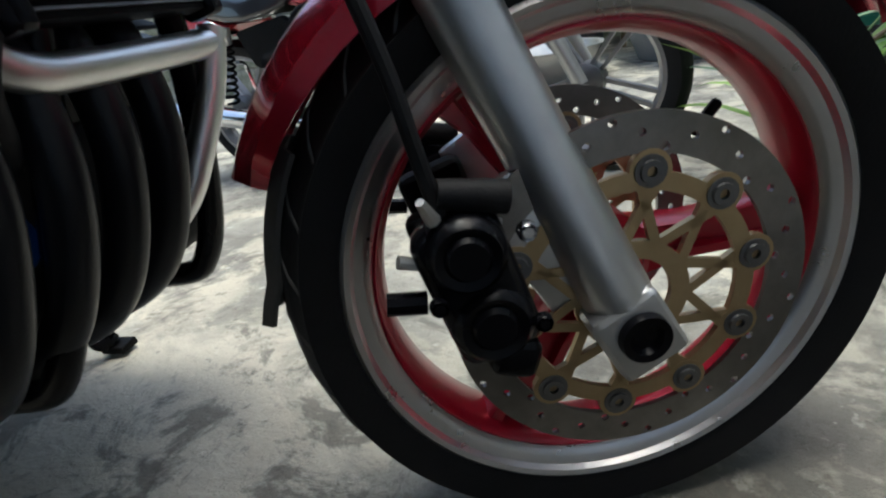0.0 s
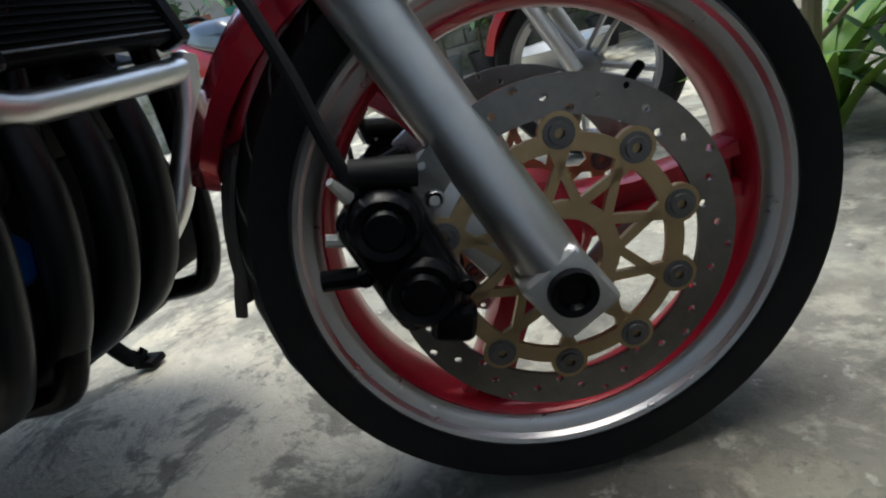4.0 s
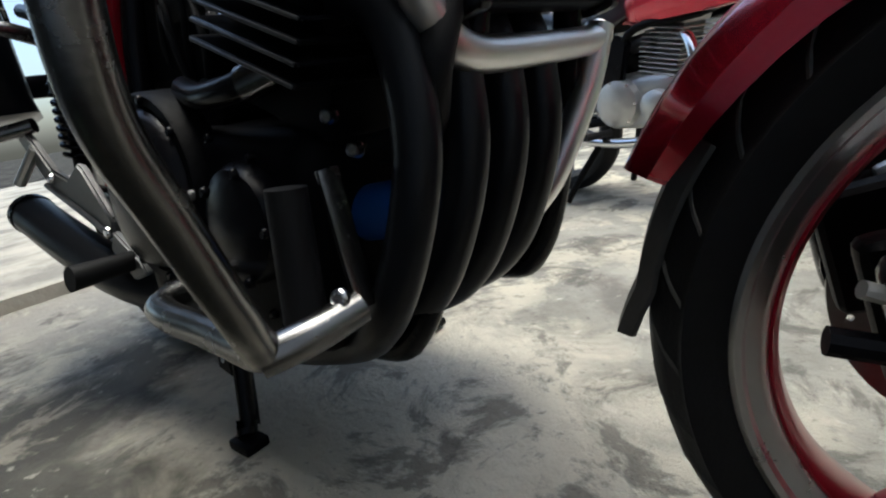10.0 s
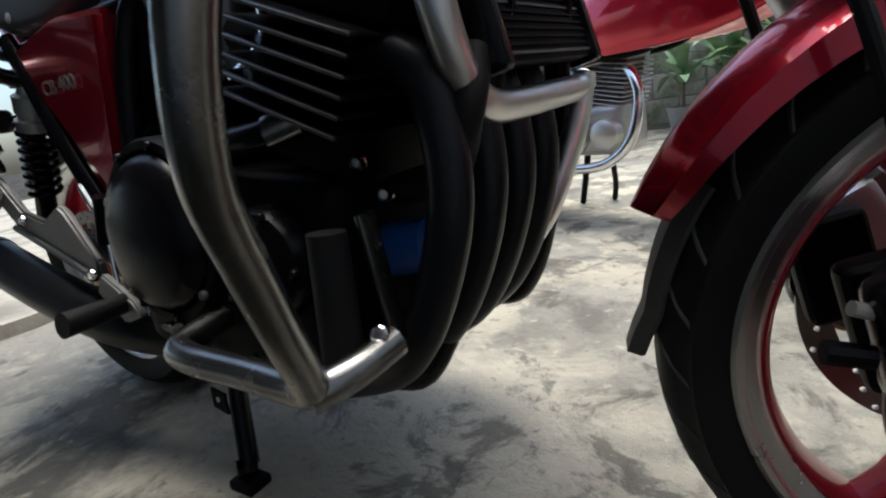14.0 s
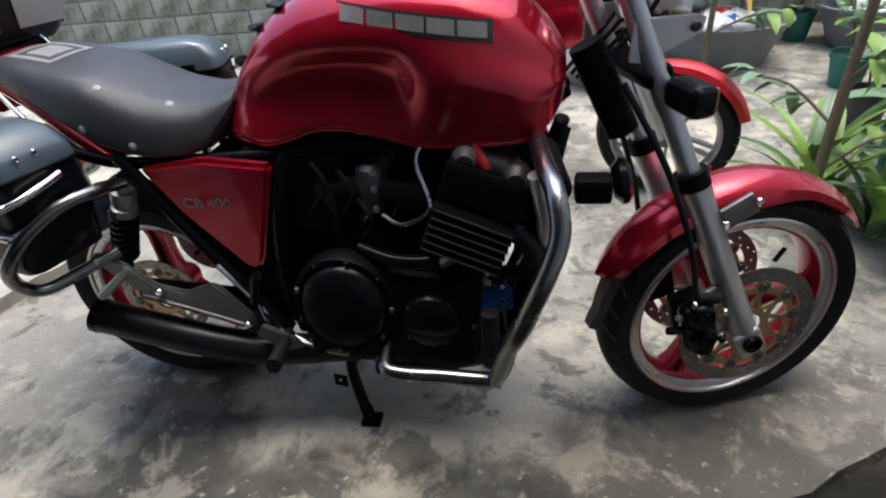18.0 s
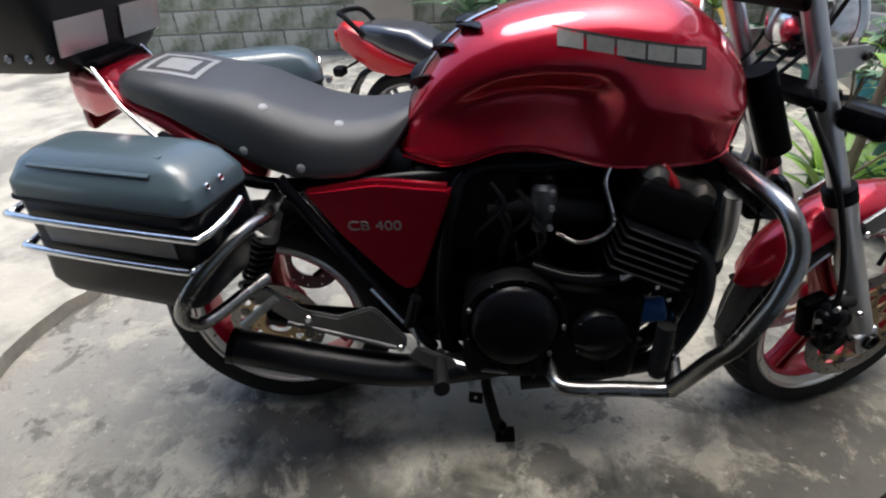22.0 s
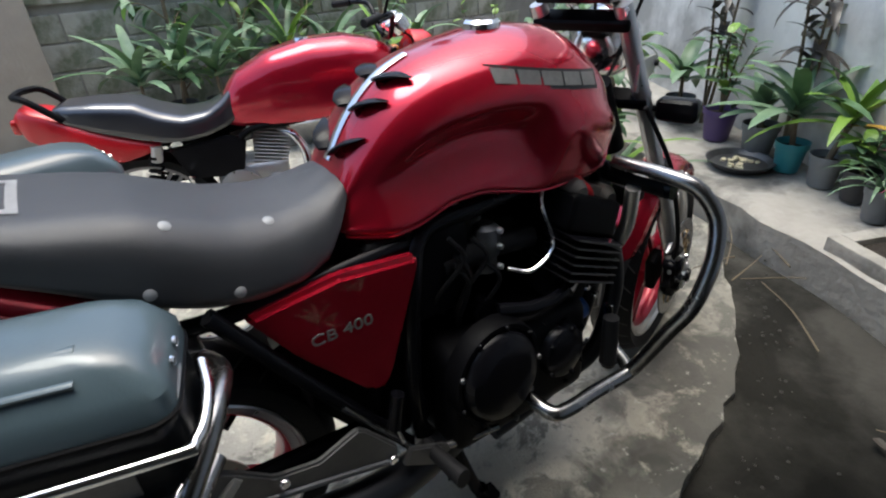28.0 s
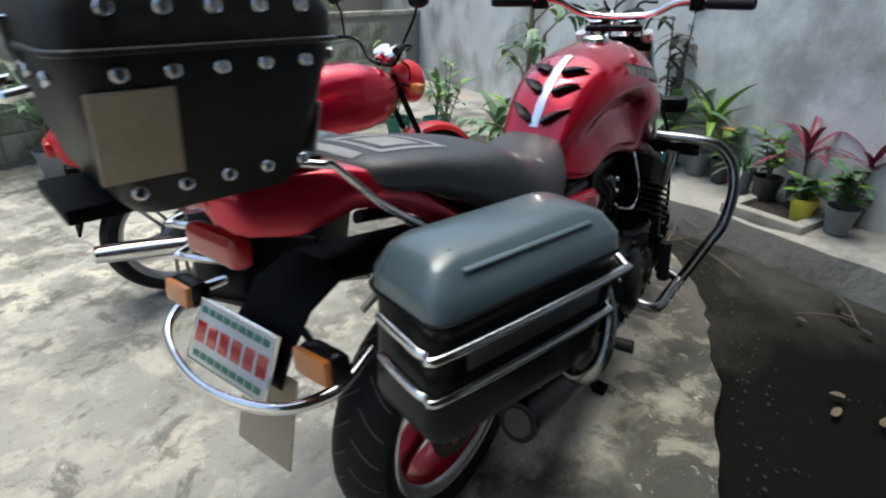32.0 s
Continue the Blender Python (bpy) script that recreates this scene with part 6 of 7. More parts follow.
def top_box():
    base = Vector((-0.42, CY + 0.13, 0.915))
    tb = thing("top_box", base, "black riveted hard top box on the rear rack", "top box")
    x0, x1, hw, z0, z1 = -0.555, -0.25, 0.19, 0.915, 1.215
    mid = CY + 0.13
    yaw = Matrix.Translation((x1, mid, 0)) @ Matrix.Rotation(radians(-10), 4, "Z") @ Matrix.Translation((-x1, -mid, 0))

    def ring(z, e, r=0.035):
        pts = []
        for cx, cy, a0 in ((x1 - e - r, mid + hw - e - r, 0), (x0 + e + r, mid + hw - e - r, 90), (x0 + e + r, mid - hw + e + r, 180), (x1 - e - r, mid - hw + e + r, 270)):
            for k in range(4):
                a = radians(a0 + 30 * k)
                pts.append((cx + r * math.cos(a), cy + r * math.sin(a), z))
        return pts
    part("box_body", loft([ring(z0, 0.05), ring(z0 + 0.02, 0.035), ring(z0 + 0.17, 0.0), ring(z0 + 0.185, 0.0)]), BOX, tb, "black plastic box body")
    part("box_lid", loft([ring(z0 + 0.185, -0.004), ring(z0 + 0.215, -0.004), ring(z1 - 0.06, 0.006), ring(z1 - 0.02, 0.025), ring(z1, 0.06)]), BOX, tb, "black plastic box lid")
    part("box_groove", tube([Vector(p) for p in ring(z0 + 0.186, -0.006)], 0.004, 6, 1, False, closed=True), BADGE_DARK, tb)
    for f, side in ((0.0, -1), (0.0, 1)):
        for z, inset in ((z0 + 0.035, 0.032), (z0 + 0.165, 0.0), (z0 + 0.225, -0.002)):
            for k in range(5):
                x = x0 + 0.05 + (x1 - x0 - 0.1) * k / 4
                part("rivet", bolt_head((x, mid + side * (hw - inset + 0.0005), z), (0, side, 0), 0.0085, 0.005), CHROME, tb)
    for k in range(4):
        part("rivet", bolt_head((x0 - 0.001, mid - 0.14 + 0.28 * k / 3, z0 + 0.16), (-1, 0, 0), 0.0085, 0.005), CHROME, tb)
    part("box_crease", box((0.3, 0.008, 0.018), Matrix.Translation(((x0 + x1) / 2, mid - hw + 0.001, z0 + 0.255)), 0.003), BOX, tb)
    part("corner_panel", box((0.085, 0.006, 0.1), Matrix.Translation((x0 + 0.058, mid - hw + 0.014, z0 + 0.1)) @ Matrix.Rotation(radians(13), 4, "X"), 0.002), FLAP_TAN, tb, "pale tan panel on the box")
    part("box_lock", box((0.02, 0.07, 0.05), Matrix.Translation((x0 - 0.004, mid, z0 + 0.19)), 0.006), CHROME, tb, "chrome lock plate")
    part("box_handle", tube([(x0 - 0.006, mid - 0.06, z0 + 0.14), (x0 - 0.035, mid - 0.05, z0 + 0.135), (x0 - 0.035, mid + 0.05, z0 + 0.135), (x0 - 0.006, mid + 0.06, z0 + 0.14)], 0.007, 8), CHROME, tb)
    part("base_bracket", box((0.3, 0.16, 0.02), Matrix.Translation((-0.42, mid, z0 - 0.003)), 0.004), BLACK, tb)

    for y, z, w, h in ((mid - 0.09, z0 + 0.07, 0.13, 0.07), (mid - 0.09, z0 + 0.245, 0.13, 0.05), (mid + 0.09, z0 + 0.07, 0.13, 0.07), (mid + 0.09, z0 + 0.245, 0.13, 0.05)):
        ins = float(np.interp(z - z0, [0.02, 0.17, 0.19, 0.26], [0.035, 0.0, -0.004, 0.003]))
        part("reflector_strip", box((0.004, w, h), Matrix.Translation((x1 - ins + 0.003, y, z)) @ Matrix.Rotation(radians(13 if z < z0 + 0.15 else -3), 4, "Y"), 0.001), ALLOY_LIGHT, tb, "pale grey reflective strip")
    for y in (mid - 0.16, mid - 0.05, mid + 0.05, mid + 0.16):
        part("rivet", bolt_head((x1 + 0.001, y, z0 + 0.165), (1, 0, 0), 0.0085, 0.005), CHROME, tb)
    for ob in tb.children:
        ob.data.transform(Matrix.Translation(-base) @ yaw @ Matrix.Translation(base))


top_box()


# ---- the second motorcycle, behind ----
def second_motorcycle():
    Y = 0.0
    b2 = thing("motorcycle", (0.67, Y, 0), "small red single-cylinder commuter motorcycle parked on its stand behind", "motorcycle")

    def spoked(x, r, name):
        a = Matrix.Translation((x, Y, r)) @ Matrix.Rotation(radians(90), 4, "X")
        lip = r - 0.062
        rim = part(name, lathe([(lip, 0.034), (lip - 0.012, 0.034), (lip - 0.018, 0.02), (lip - 0.026, 0.0), (lip - 0.018, -0.02), (lip - 0.012, -0.034), (lip, -0.034), (lip - 0.01, 0)], a, 64), RIM2, b2, "dull grey cast alloy wheel")
        part("tyre", lathe([(lip - 0.004, 0.032), (lip + 0.016, 0.044), (lip + 0.036, 0.044), (r - 0.01, 0.03), (r, 0.0), (r - 0.01, -0.03), (lip + 0.036, -0.044), (lip + 0.016, -0.044), (lip - 0.004, -0.032)], a, 64), RUBBER, rim, "black tyre")
        part("hub", lathe([(0, 0.05), (0.03, 0.05), (0.055, 0.035), (0.055, -0.035), (0.03, -0.05), (0, -0.05)], a, 32, close=False), ALLOY, rim)
        for k in range(5):
            mm = Matrix.Translation((x, Y, r)) @ Matrix.Rotation(radians(72 * k + 20), 4, "Y")
            for s in (1, -1):
                loft_pts = [[mm @ Vector((q, dy, s * 0.014 * (1 + 0.6 * q / lip) + dz)) for dy, dz in ((-0.015, -0.006), (0.015, -0.006), (0.015, 0.006), (-0.015, 0.006))] for q in (0.045, lip * 0.5, lip - 0.02)]
                part("spoke", loft(loft_pts), RIM2, rim)
        return rim
    spoked(1.6, 0.288, "front_wheel")
    rear2 = spoked(0.22, 0.288, "rear_wheel")
    part("drum_brake", lathe([(0, 0.075), (0.05, 0.072), (0.068, 0.055), (0.068, 0.03), (0, 0.03)], Matrix.Translation((0.22, Y, 0.288)) @ Matrix.Rotation(radians(90), 4, "X"), 32, close=False), ALLOY, rear2)
    # fork and front end
    up = Vector((-0.42, 0, 0.907))
    for s in (1, -1):
        p = Vector((1.6, Y - s * 0.075, 0.29))
        leg = part("fork_leg", tube([p, p + up * 0.32], 0.022, 16, 1, False), ALLOY_LIGHT, b2, "grey fork leg")
        part("fork_tube", tube([p + up * 0.3, p + up * 0.68], 0.016, 14, 1, False), BLACK, leg, "dark fork tube")
    rings = []
    for k in range(19):
        a = radians(15 + 145 * k / 18)
        hw = 0.058 * min(1, 0.45 + 0.2 * min(k, 18 - k))
        rings.append([Vector((1.6 + (0.315 + d) * math.cos(a), Y + u * hw, 0.288 + (0.315 + d) * math.sin(a))) for u, d in ((-1, -0.03), (-0.85, -0.004), (-0.4, 0.008), (0.4, 0.008), (0.85, -0.004), (1, -0.03), (0.9, -0.03), (0.5, 0.002), (-0.5, 0.002), (-0.9, -0.03))])
    part("front_mudguard", loft(rings), RED_FLAT, b2, "red front mudguard")
    cowl = part("headlight_cowl", loft([[Vector((x, Y + w * math.cos(q), z + h * math.sin(q))) for q in (2 * math.pi * j / 20 for j in range(20))] for x, z, w, h in ((1.37, 0.86, 0.05, 0.06), (1.41, 0.86, 0.095, 0.11), (1.47, 0.85, 0.105, 0.115), (1.5, 0.845, 0.09, 0.1))]), RED_FLAT, b2, "red headlight cowl")
    part("headlight_lens", lathe([(0, 0.02), (0.05, 0.016), (0.085, 0.0), (0.085, -0.015), (0, -0.015)], Matrix.Translation((1.505, Y, 0.845)) @ Matrix.Rotation(radians(95), 4, "Y"), 32, close=False), GLASS, cowl)
    for s in (1, -1):
        dial = part("instrument", lathe([(0, 0.03), (0.042, 0.03), (0.05, 0.024), (0.052, 0), (0.046, -0.03), (0.02, -0.045), (0, -0.045)], Matrix.Translation((1.345, Y - s * 0.055, 1.0)) @ Matrix.Rotation(radians(-35), 4, "Y"), 28, close=False), CHROME, b2, "chrome round instrument")
        part("dial_face", lathe([(0, 0.0315), (0.038, 0.0315), (0.038, 0.029), (0, 0.029)], Matrix.Translation((1.345, Y - s * 0.055, 1.0)) @ Matrix.Rotation(radians(-35), 4, "Y"), 24, close=False), WHITE, dial)
        part("handlebar", tube([(1.3, Y - s * 0.02, 0.95), (1.3, Y - s * 0.12, 0.97), (1.29, Y - s * 0.22, 1.06), (1.23, Y - s * 0.31, 1.07), (1.16, Y - s * 0.37, 1.06)], 0.011, 12), BLACK_GLOSS, b2, "black handlebar")
        part("grip", tube([(1.22, Y - s * 0.318, 1.069), (1.15, Y - s * 0.378, 1.058)], 0.017, 12, 1, False), RUBBER, b2)
        part("lever", tube([(1.26, Y - s * 0.28, 1.07), (1.26, Y - s * 0.33, 1.07), (1.2, Y - s * 0.39, 1.06)], 0.006, 8), BLACK, b2)
        st = part("mirror_stem", tube([(1.25, Y - s * 0.28, 1.08), (1.27, Y - s * 0.34, 1.19), (1.26, Y - s * 0.38, 1.25)], 0.006, 8), BLACK, b2)
        part("mirror", lathe([(0, 0.012), (0.04, 0.01), (0.055, 0.0), (0.05, -0.014), (0, -0.02)], Matrix.Translation((1.255, Y - s * 0.39, 1.27)) @ Matrix.Rotation(radians(-80), 4, "Y") @ Matrix.Diagonal((0.7, 1.35, 1, 1)), 24, close=False), BLACK_GLOSS, st, "black rear-view mirror")
        e = Vector((1.38, Y - s * 0.2, 0.85))
        sg = part("front_signal", tube([(1.36, Y - s * 0.08, 0.86), e], 0.007, 8, 1, False), BLACK, b2)
        part("signal_lens", box((0.05, 0.07, 0.05), Matrix.Translation(e), 0.018, segs=3), ORANGE, sg)
        e = Vector((-0.08, Y - s * 0.16, 0.60))
        sg = part("rear_signal", tube([(-0.02, Y - s * 0.06, 0.63), e], 0.007, 8, 1, False), BLACK, b2)
        part("signal_lens", box((0.055, 0.07, 0.05), Matrix.Translation(e), 0.018, segs=3), BLACK_GLOSS, sg)
        # side cowl, shock, swingarm
        part("shock", coil((0.315, Y - s * 0.13, 0.58), (0.25, Y - s * 0.13, 0.34), 0.024, 0.006, 9), BLACK, b2)
        part("shock_top", tube([(0.325, Y - s * 0.13, 0.625), (0.312, Y - s * 0.13, 0.56)], 0.022, 14, 1, False), ALLOY_LIGHT, b2, "bright shock absorber top")
        part("swingarm", tube([(0.22, Y - s * 0.1, 0.29), (0.62, Y - s * 0.11, 0.33)], 0.017, 10, 1, False), BLACK, b2)
        part("side_panel", plate([(0.36, 0.60), (0.60, 0.63), (0.66, 0.60), (0.62, 0.44), (0.42, 0.46)], 0.03, Matrix.Translation((0, Y - s * 0.11, 0)), 0.008), BLACK_GLOSS, b2, "black side panel")
        part("frame_tube", tube([(1.28, Y - s * 0.03, 0.86), (0.95, Y - s * 0.08, 0.66), (0.65, Y - s * 0.11, 0.62), (0.60, Y - s * 0.1, 0.33)], 0.014, 10), BLACK, b2)
        part("grab_rail", tube([(0.04, Y - s * 0.1, 0.765), (-0.05, Y - s * 0.1, 0.85), (-0.10, Y - s * 0.06, 0.86), (-0.11, Y, 0.86)], 0.013, 10), BLACK, b2, "black grab handle")
        part("stand_leg", tube([(0.52, Y - s * 0.1, 0.26), (0.44, Y - s * 0.17, 0.1), (0.40, Y - s * 0.2, 0.01)], 0.013, 10), BLACK, b2, "black stand leg")
    part("side_stand", tube([(0.62, Y + 0.12, 0.25), (0.55, Y + 0.24, 0.1), (0.50, Y + 0.3, 0.01)], 0.012, 10), BLACK, b2)

    def sides(table, xs, prof, name, mat, label, per=3):
        rings_ = []
        for x in xs:
            v = interp(table, x)
            right = smooth_path([(x, Y - w, z) for w, z in prof(*v)], per)
            rings_.append([tuple(p) for p in right] + [(p.x, 2 * Y - p.y, p.z) for p in right[::-1]])
        return part(name, loft(rings_), mat, b2, label, 50)
    sides([(0.60, 0.66, 0.78, 0.075), (0.66, 0.65, 0.86, 0.10), (0.80, 0.65, 0.935, 0.13), (0.96, 0.65, 0.975, 0.148), (1.12, 0.66, 0.978, 0.152), (1.24, 0.69, 0.95, 0.14), (1.33, 0.74, 0.905, 0.10), (1.36, 0.79, 0.865, 0.05)],
          np.linspace(0.60, 1.36, 32), lambda lo, hi, w: [(0, lo + 0.03), (0.6 * w, lo + 0.01), (0.9 * w, lo), (w, lo + 0.2 * (hi - lo)), (w * 1.02, lo + 0.5 * (hi - lo)), (0.85 * w, lo + 0.82 * (hi - lo)), (0.45 * w, lo + 0.98 * (hi - lo)), (0.15 * w, hi)], "fuel_tank", RED, "red teardrop fuel tank")
    part("tank_cap", lathe([(0, 0.012), (0.028, 0.011), (0.033, 0.0), (0.033, -0.01), (0, -0.01)], Matrix.Translation((0.95, Y, 0.968)), 24, close=False), CHROME, b2)
    sides([(0.0, 0.77, 0.80, 0.07), (0.03, 0.745, 0.815, 0.10), (0.15, 0.70, 0.815, 0.125), (0.28, 0.655, 0.80, 0.135), (0.36, 0.635, 0.755, 0.14), (0.44, 0.63, 0.728, 0.14), (0.53, 0.64, 0.735, 0.125), (0.60, 0.66, 0.775, 0.105), (0.66, 0.70, 0.835, 0.075), (0.68, 0.74, 0.85, 0.05)],
          np.linspace(0.0, 0.68, 30), lambda lo, hi, w: [(0, lo), (0.85 * w, lo), (w, lo + 0.01), (w, lo + 0.35 * (hi - lo)), (0.95 * w, lo + 0.75 * (hi - lo)), (0.75 * w, lo + 0.96 * (hi - lo)), (0.3 * w, hi)], "seat", SEAT_GLOSS, "shiny black vinyl two-level seat")
    sides([(-0.13, 0.74, 0.79, 0.05), (-0.11, 0.70, 0.815, 0.075), (-0.03, 0.65, 0.80, 0.10), (0.08, 0.595, 0.745, 0.125), (0.2, 0.575, 0.69, 0.135), (0.3, 0.60, 0.65, 0.135), (0.34, 0.61, 0.635, 0.12)],
          np.linspace(-0.13, 0.34, 20), lambda lo, hi, w: [(0, lo + 0.04), (0.8 * w, lo + 0.01), (0.96 * w, lo), (w, lo + 0.4 * (hi - lo)), (0.92 * w, lo + 0.85 * (hi - lo)), (0.5 * w, hi)], "tail_cowl", RED_FLAT, "red tail cowl")
    part("tail_lamp", box((0.04, 0.11, 0.06), Matrix.Translation((-0.13, Y, 0.745)), 0.015, segs=3), TAILRED, b2)
    part("rear_mudguard", loft([[(x, Y - 0.055, z), (x, Y - 0.03, z + 0.02), (x, Y + 0.03, z + 0.02), (x, Y + 0.055, z), (x + 0.01, Y + 0.05, z - 0.004), (x + 0.01, Y - 0.05, z - 0.004)] for x, z in ((0.2, 0.60), (0.05, 0.585), (-0.04, 0.54), (-0.10, 0.46), (-0.13, 0.38))]), BLACK, b2)
    # engine: finned upright cylinder, silver cases
    case = part("crankcase", box((0.30, 0.2, 0.2), Matrix.Translation((0.66, Y, 0.385)), 0.05, segs=4), ALLOY_LIGHT, b2, "silver cast crankcase")
    part("clutch_cover", lathe([(0, 0.02), (0.06, 0.018), (0.085, 0.008), (0.09, -0.03), (0, -0.03)], Matrix.Translation((0.6, Y - 0.12, 0.385)) @ Matrix.Rotation(radians(90), 4, "X"), 32, close=False), ALLOY_LIGHT, case)
    part("pulser_cover", lathe([(0, 0.02), (0.04, 0.018), (0.055, 0.008), (0.06, -0.03), (0, -0.03)], Matrix.Translation((0.75, Y - 0.115, 0.37)) @ Matrix.Rotation(radians(90), 4, "X"), 32, close=False), ALLOY_LIGHT, case)
    for k in range(7):
        a = 2 * math.pi * k / 7
        part("bolt", bolt_head((0.6 + 0.082 * math.cos(a), Y - 0.128, 0.385 + 0.082 * math.sin(a)), (0, -1, 0), 0.006), CHROME, case)
    cyl = Matrix.Translation((0.735, Y, 0.46)) @ Matrix.Rotation(radians(12), 4, "Y")
    block = part("cylinder", box((0.11, 0.12, 0.19), cyl @ Matrix.Translation((0, 0, 0.095)), 0.01), ALLOY, b2, "grey finned cylinder")
    for k in range(10):
        part("cooling_fin", box((0.155 - 0.003 * abs(5 - k), 0.185, 0.0045), cyl @ Matrix.Translation((0, 0, 0.02 + 0.0165 * k)), 0.002, segs=1), ALLOY_LIGHT, block)
    part("cylinder_head", box((0.13, 0.15, 0.05), cyl @ Matrix.Translation((0, 0, 0.205)), 0.018, segs=3), ALLOY_LIGHT, b2)
    part("carburettor", tube([(0.60, Y - 0.02, 0.58), (0.69, Y - 0.02, 0.6)], 0.028, 16, 1, False), ALLOY, b2)
    pipe = part("exhaust_pipe", tube([(0.79, Y - 0.05, 0.60), (0.85, Y - 0.08, 0.58), (0.89, Y - 0.11, 0.48), (0.86, Y - 0.135, 0.34), (0.76, Y - 0.145, 0.262), (0.6, Y - 0.15, 0.245), (0.42, Y - 0.155, 0.26)], 0.019, 16), CHROME, b2, "chrome exhaust pipe")
    part("silencer", tube([(0.45, Y - 0.155, 0.258), (0.38, Y - 0.158, 0.268), (0.05, Y - 0.165, 0.315), (-0.1, Y - 0.168, 0.335)], [0.02, 0.04, 0.043, 0.036], 20, 3), CHROME, pipe, "chrome silencer")
    part("footpeg", tube([(0.56, Y - 0.12, 0.28), (0.56, Y - 0.25, 0.285)], 0.014, 10, 1, False), RUBBER, b2)
    part("kick_lever", tube([(0.52, Y - 0.13, 0.36), (0.45, Y - 0.17, 0.38), (0.42, Y - 0.17, 0.48), (0.44, Y - 0.22, 0.5)], 0.008, 8), CHROME, b2)
    part("chain_guard", box((0.3, 0.012, 0.035), Matrix.Translation((0.38, Y + 0.08, 0.40)), 0.004), BLACK, b2)
    for y in (-0.05, 0.03):
        part("control_cable", tube([(1.32, Y + y, 1.0), (1.4, Y + y * 2, 0.93), (1.36, Y + y, 0.78), (1.0, Y + y, 0.68)], 0.005, 6), BLACK, b2)
    b2.matrix_basis = pose(0.63, 1.46, FLOOR, 0, 0, -17) @ Matrix.Diagonal((0.955, 0.95, 0.9, 1))


RIM2 = material("dull_wheel_alloy", (0.22, 0.22, 0.23), 0.4, 0.8, (0.34, 0.34, 0.35), 20, 0.6)
SEAT_GLOSS = material("shiny_black_vinyl", (0.012, 0.013, 0.018), 0.24, 0, (0.02, 0.021, 0.028), 9, 0.6, 0.05, 300, coat=1.0, rough2=0.34, spec=0.9)
second_motorcycle()


# ---- plants ----
YELLOW = material("yellow_leaf", (0.55, 0.32, 0.04), 0.5, 0, (0.62, 0.42, 0.08), 14, 0.6)
LEAF_BRONZE = material("bronze_leaf", (0.035, 0.028, 0.024), 0.4, 0, (0.07, 0.06, 0.045), 9, 0.7)
POT_COLOURS["green"] = material("green_pot_plastic", (0.02, 0.15, 0.11), 0.5, 0, (0.03, 0.2, 0.14), 8, 0.6)
POT_COLOURS["yellow"] = material("yellow_pot_plastic", (0.6, 0.55, 0.05), 0.5, 0, (0.7, 0.62, 0.1), 8, 0.6)


def blade(base, heading, rise, length, width, droop, seg=7, fold=0.22):
    """A strap leaf that rises from its base, arches over and narrows to a point."""
    bm = bmesh.new()
    d = Vector((math.cos(heading), math.sin(heading), 0))
    side = Vector((-d.y, d.x, 0))
    p, a, rows = Vector(base), rise, []
    for k in range(seg + 1):
        f = k / seg
        w = width * (0.25 + 0.75 * math.sin(math.pi * min(1, 0.12 + 0.88 * f) ** 0.8)) * (1 if f < 0.98 else 0.05)
        nrm = -d * math.sin(a) + Vector((0, 0, math.cos(a)))
        rows.append([bm.verts.new(p + side * w * s + nrm * abs(s) * w * fold) for s in (-0.5, -0.25, 0, 0.25, 0.5)])
        p = p + (d * math.cos(a) + Vector((0, 0, math.sin(a)))) * (length / seg)
        a -= droop / seg
    for r, q in zip(rows, rows[1:]):
        for j in range(4):
            bm.faces.new((r[j], r[j + 1], q[j + 1], q[j]))
    return bm


def oval_leaf(at, heading, tilt, length, width):
    return blade(at, heading, tilt, length, width * 1.1, 0.9, 5, 0.15)


def flower_pot(pl, x, y, z, r, h, colour):
    m = Matrix.Translation((x, y, z))
    part("pot", lathe([(0, 0), (r * 0.68, 0), (r * 0.72, 0.006), (r * 0.93, h - 0.03), (r, h - 0.028), (r * 1.02, h), (r * 0.95, h), (r * 0.88, h - 0.035), (0, h - 0.035)], m, 28, close=False), POT_COLOURS[colour], pl, colour + " plastic pot" if colour != "terracotta" else "terracotta pot")
    bm = lathe([(0, h - 0.028), (r * 0.5, h - 0.024), (r * 0.87, h - 0.031)], m, 16, close=False)
    part("soil", bm, SOIL, pl)


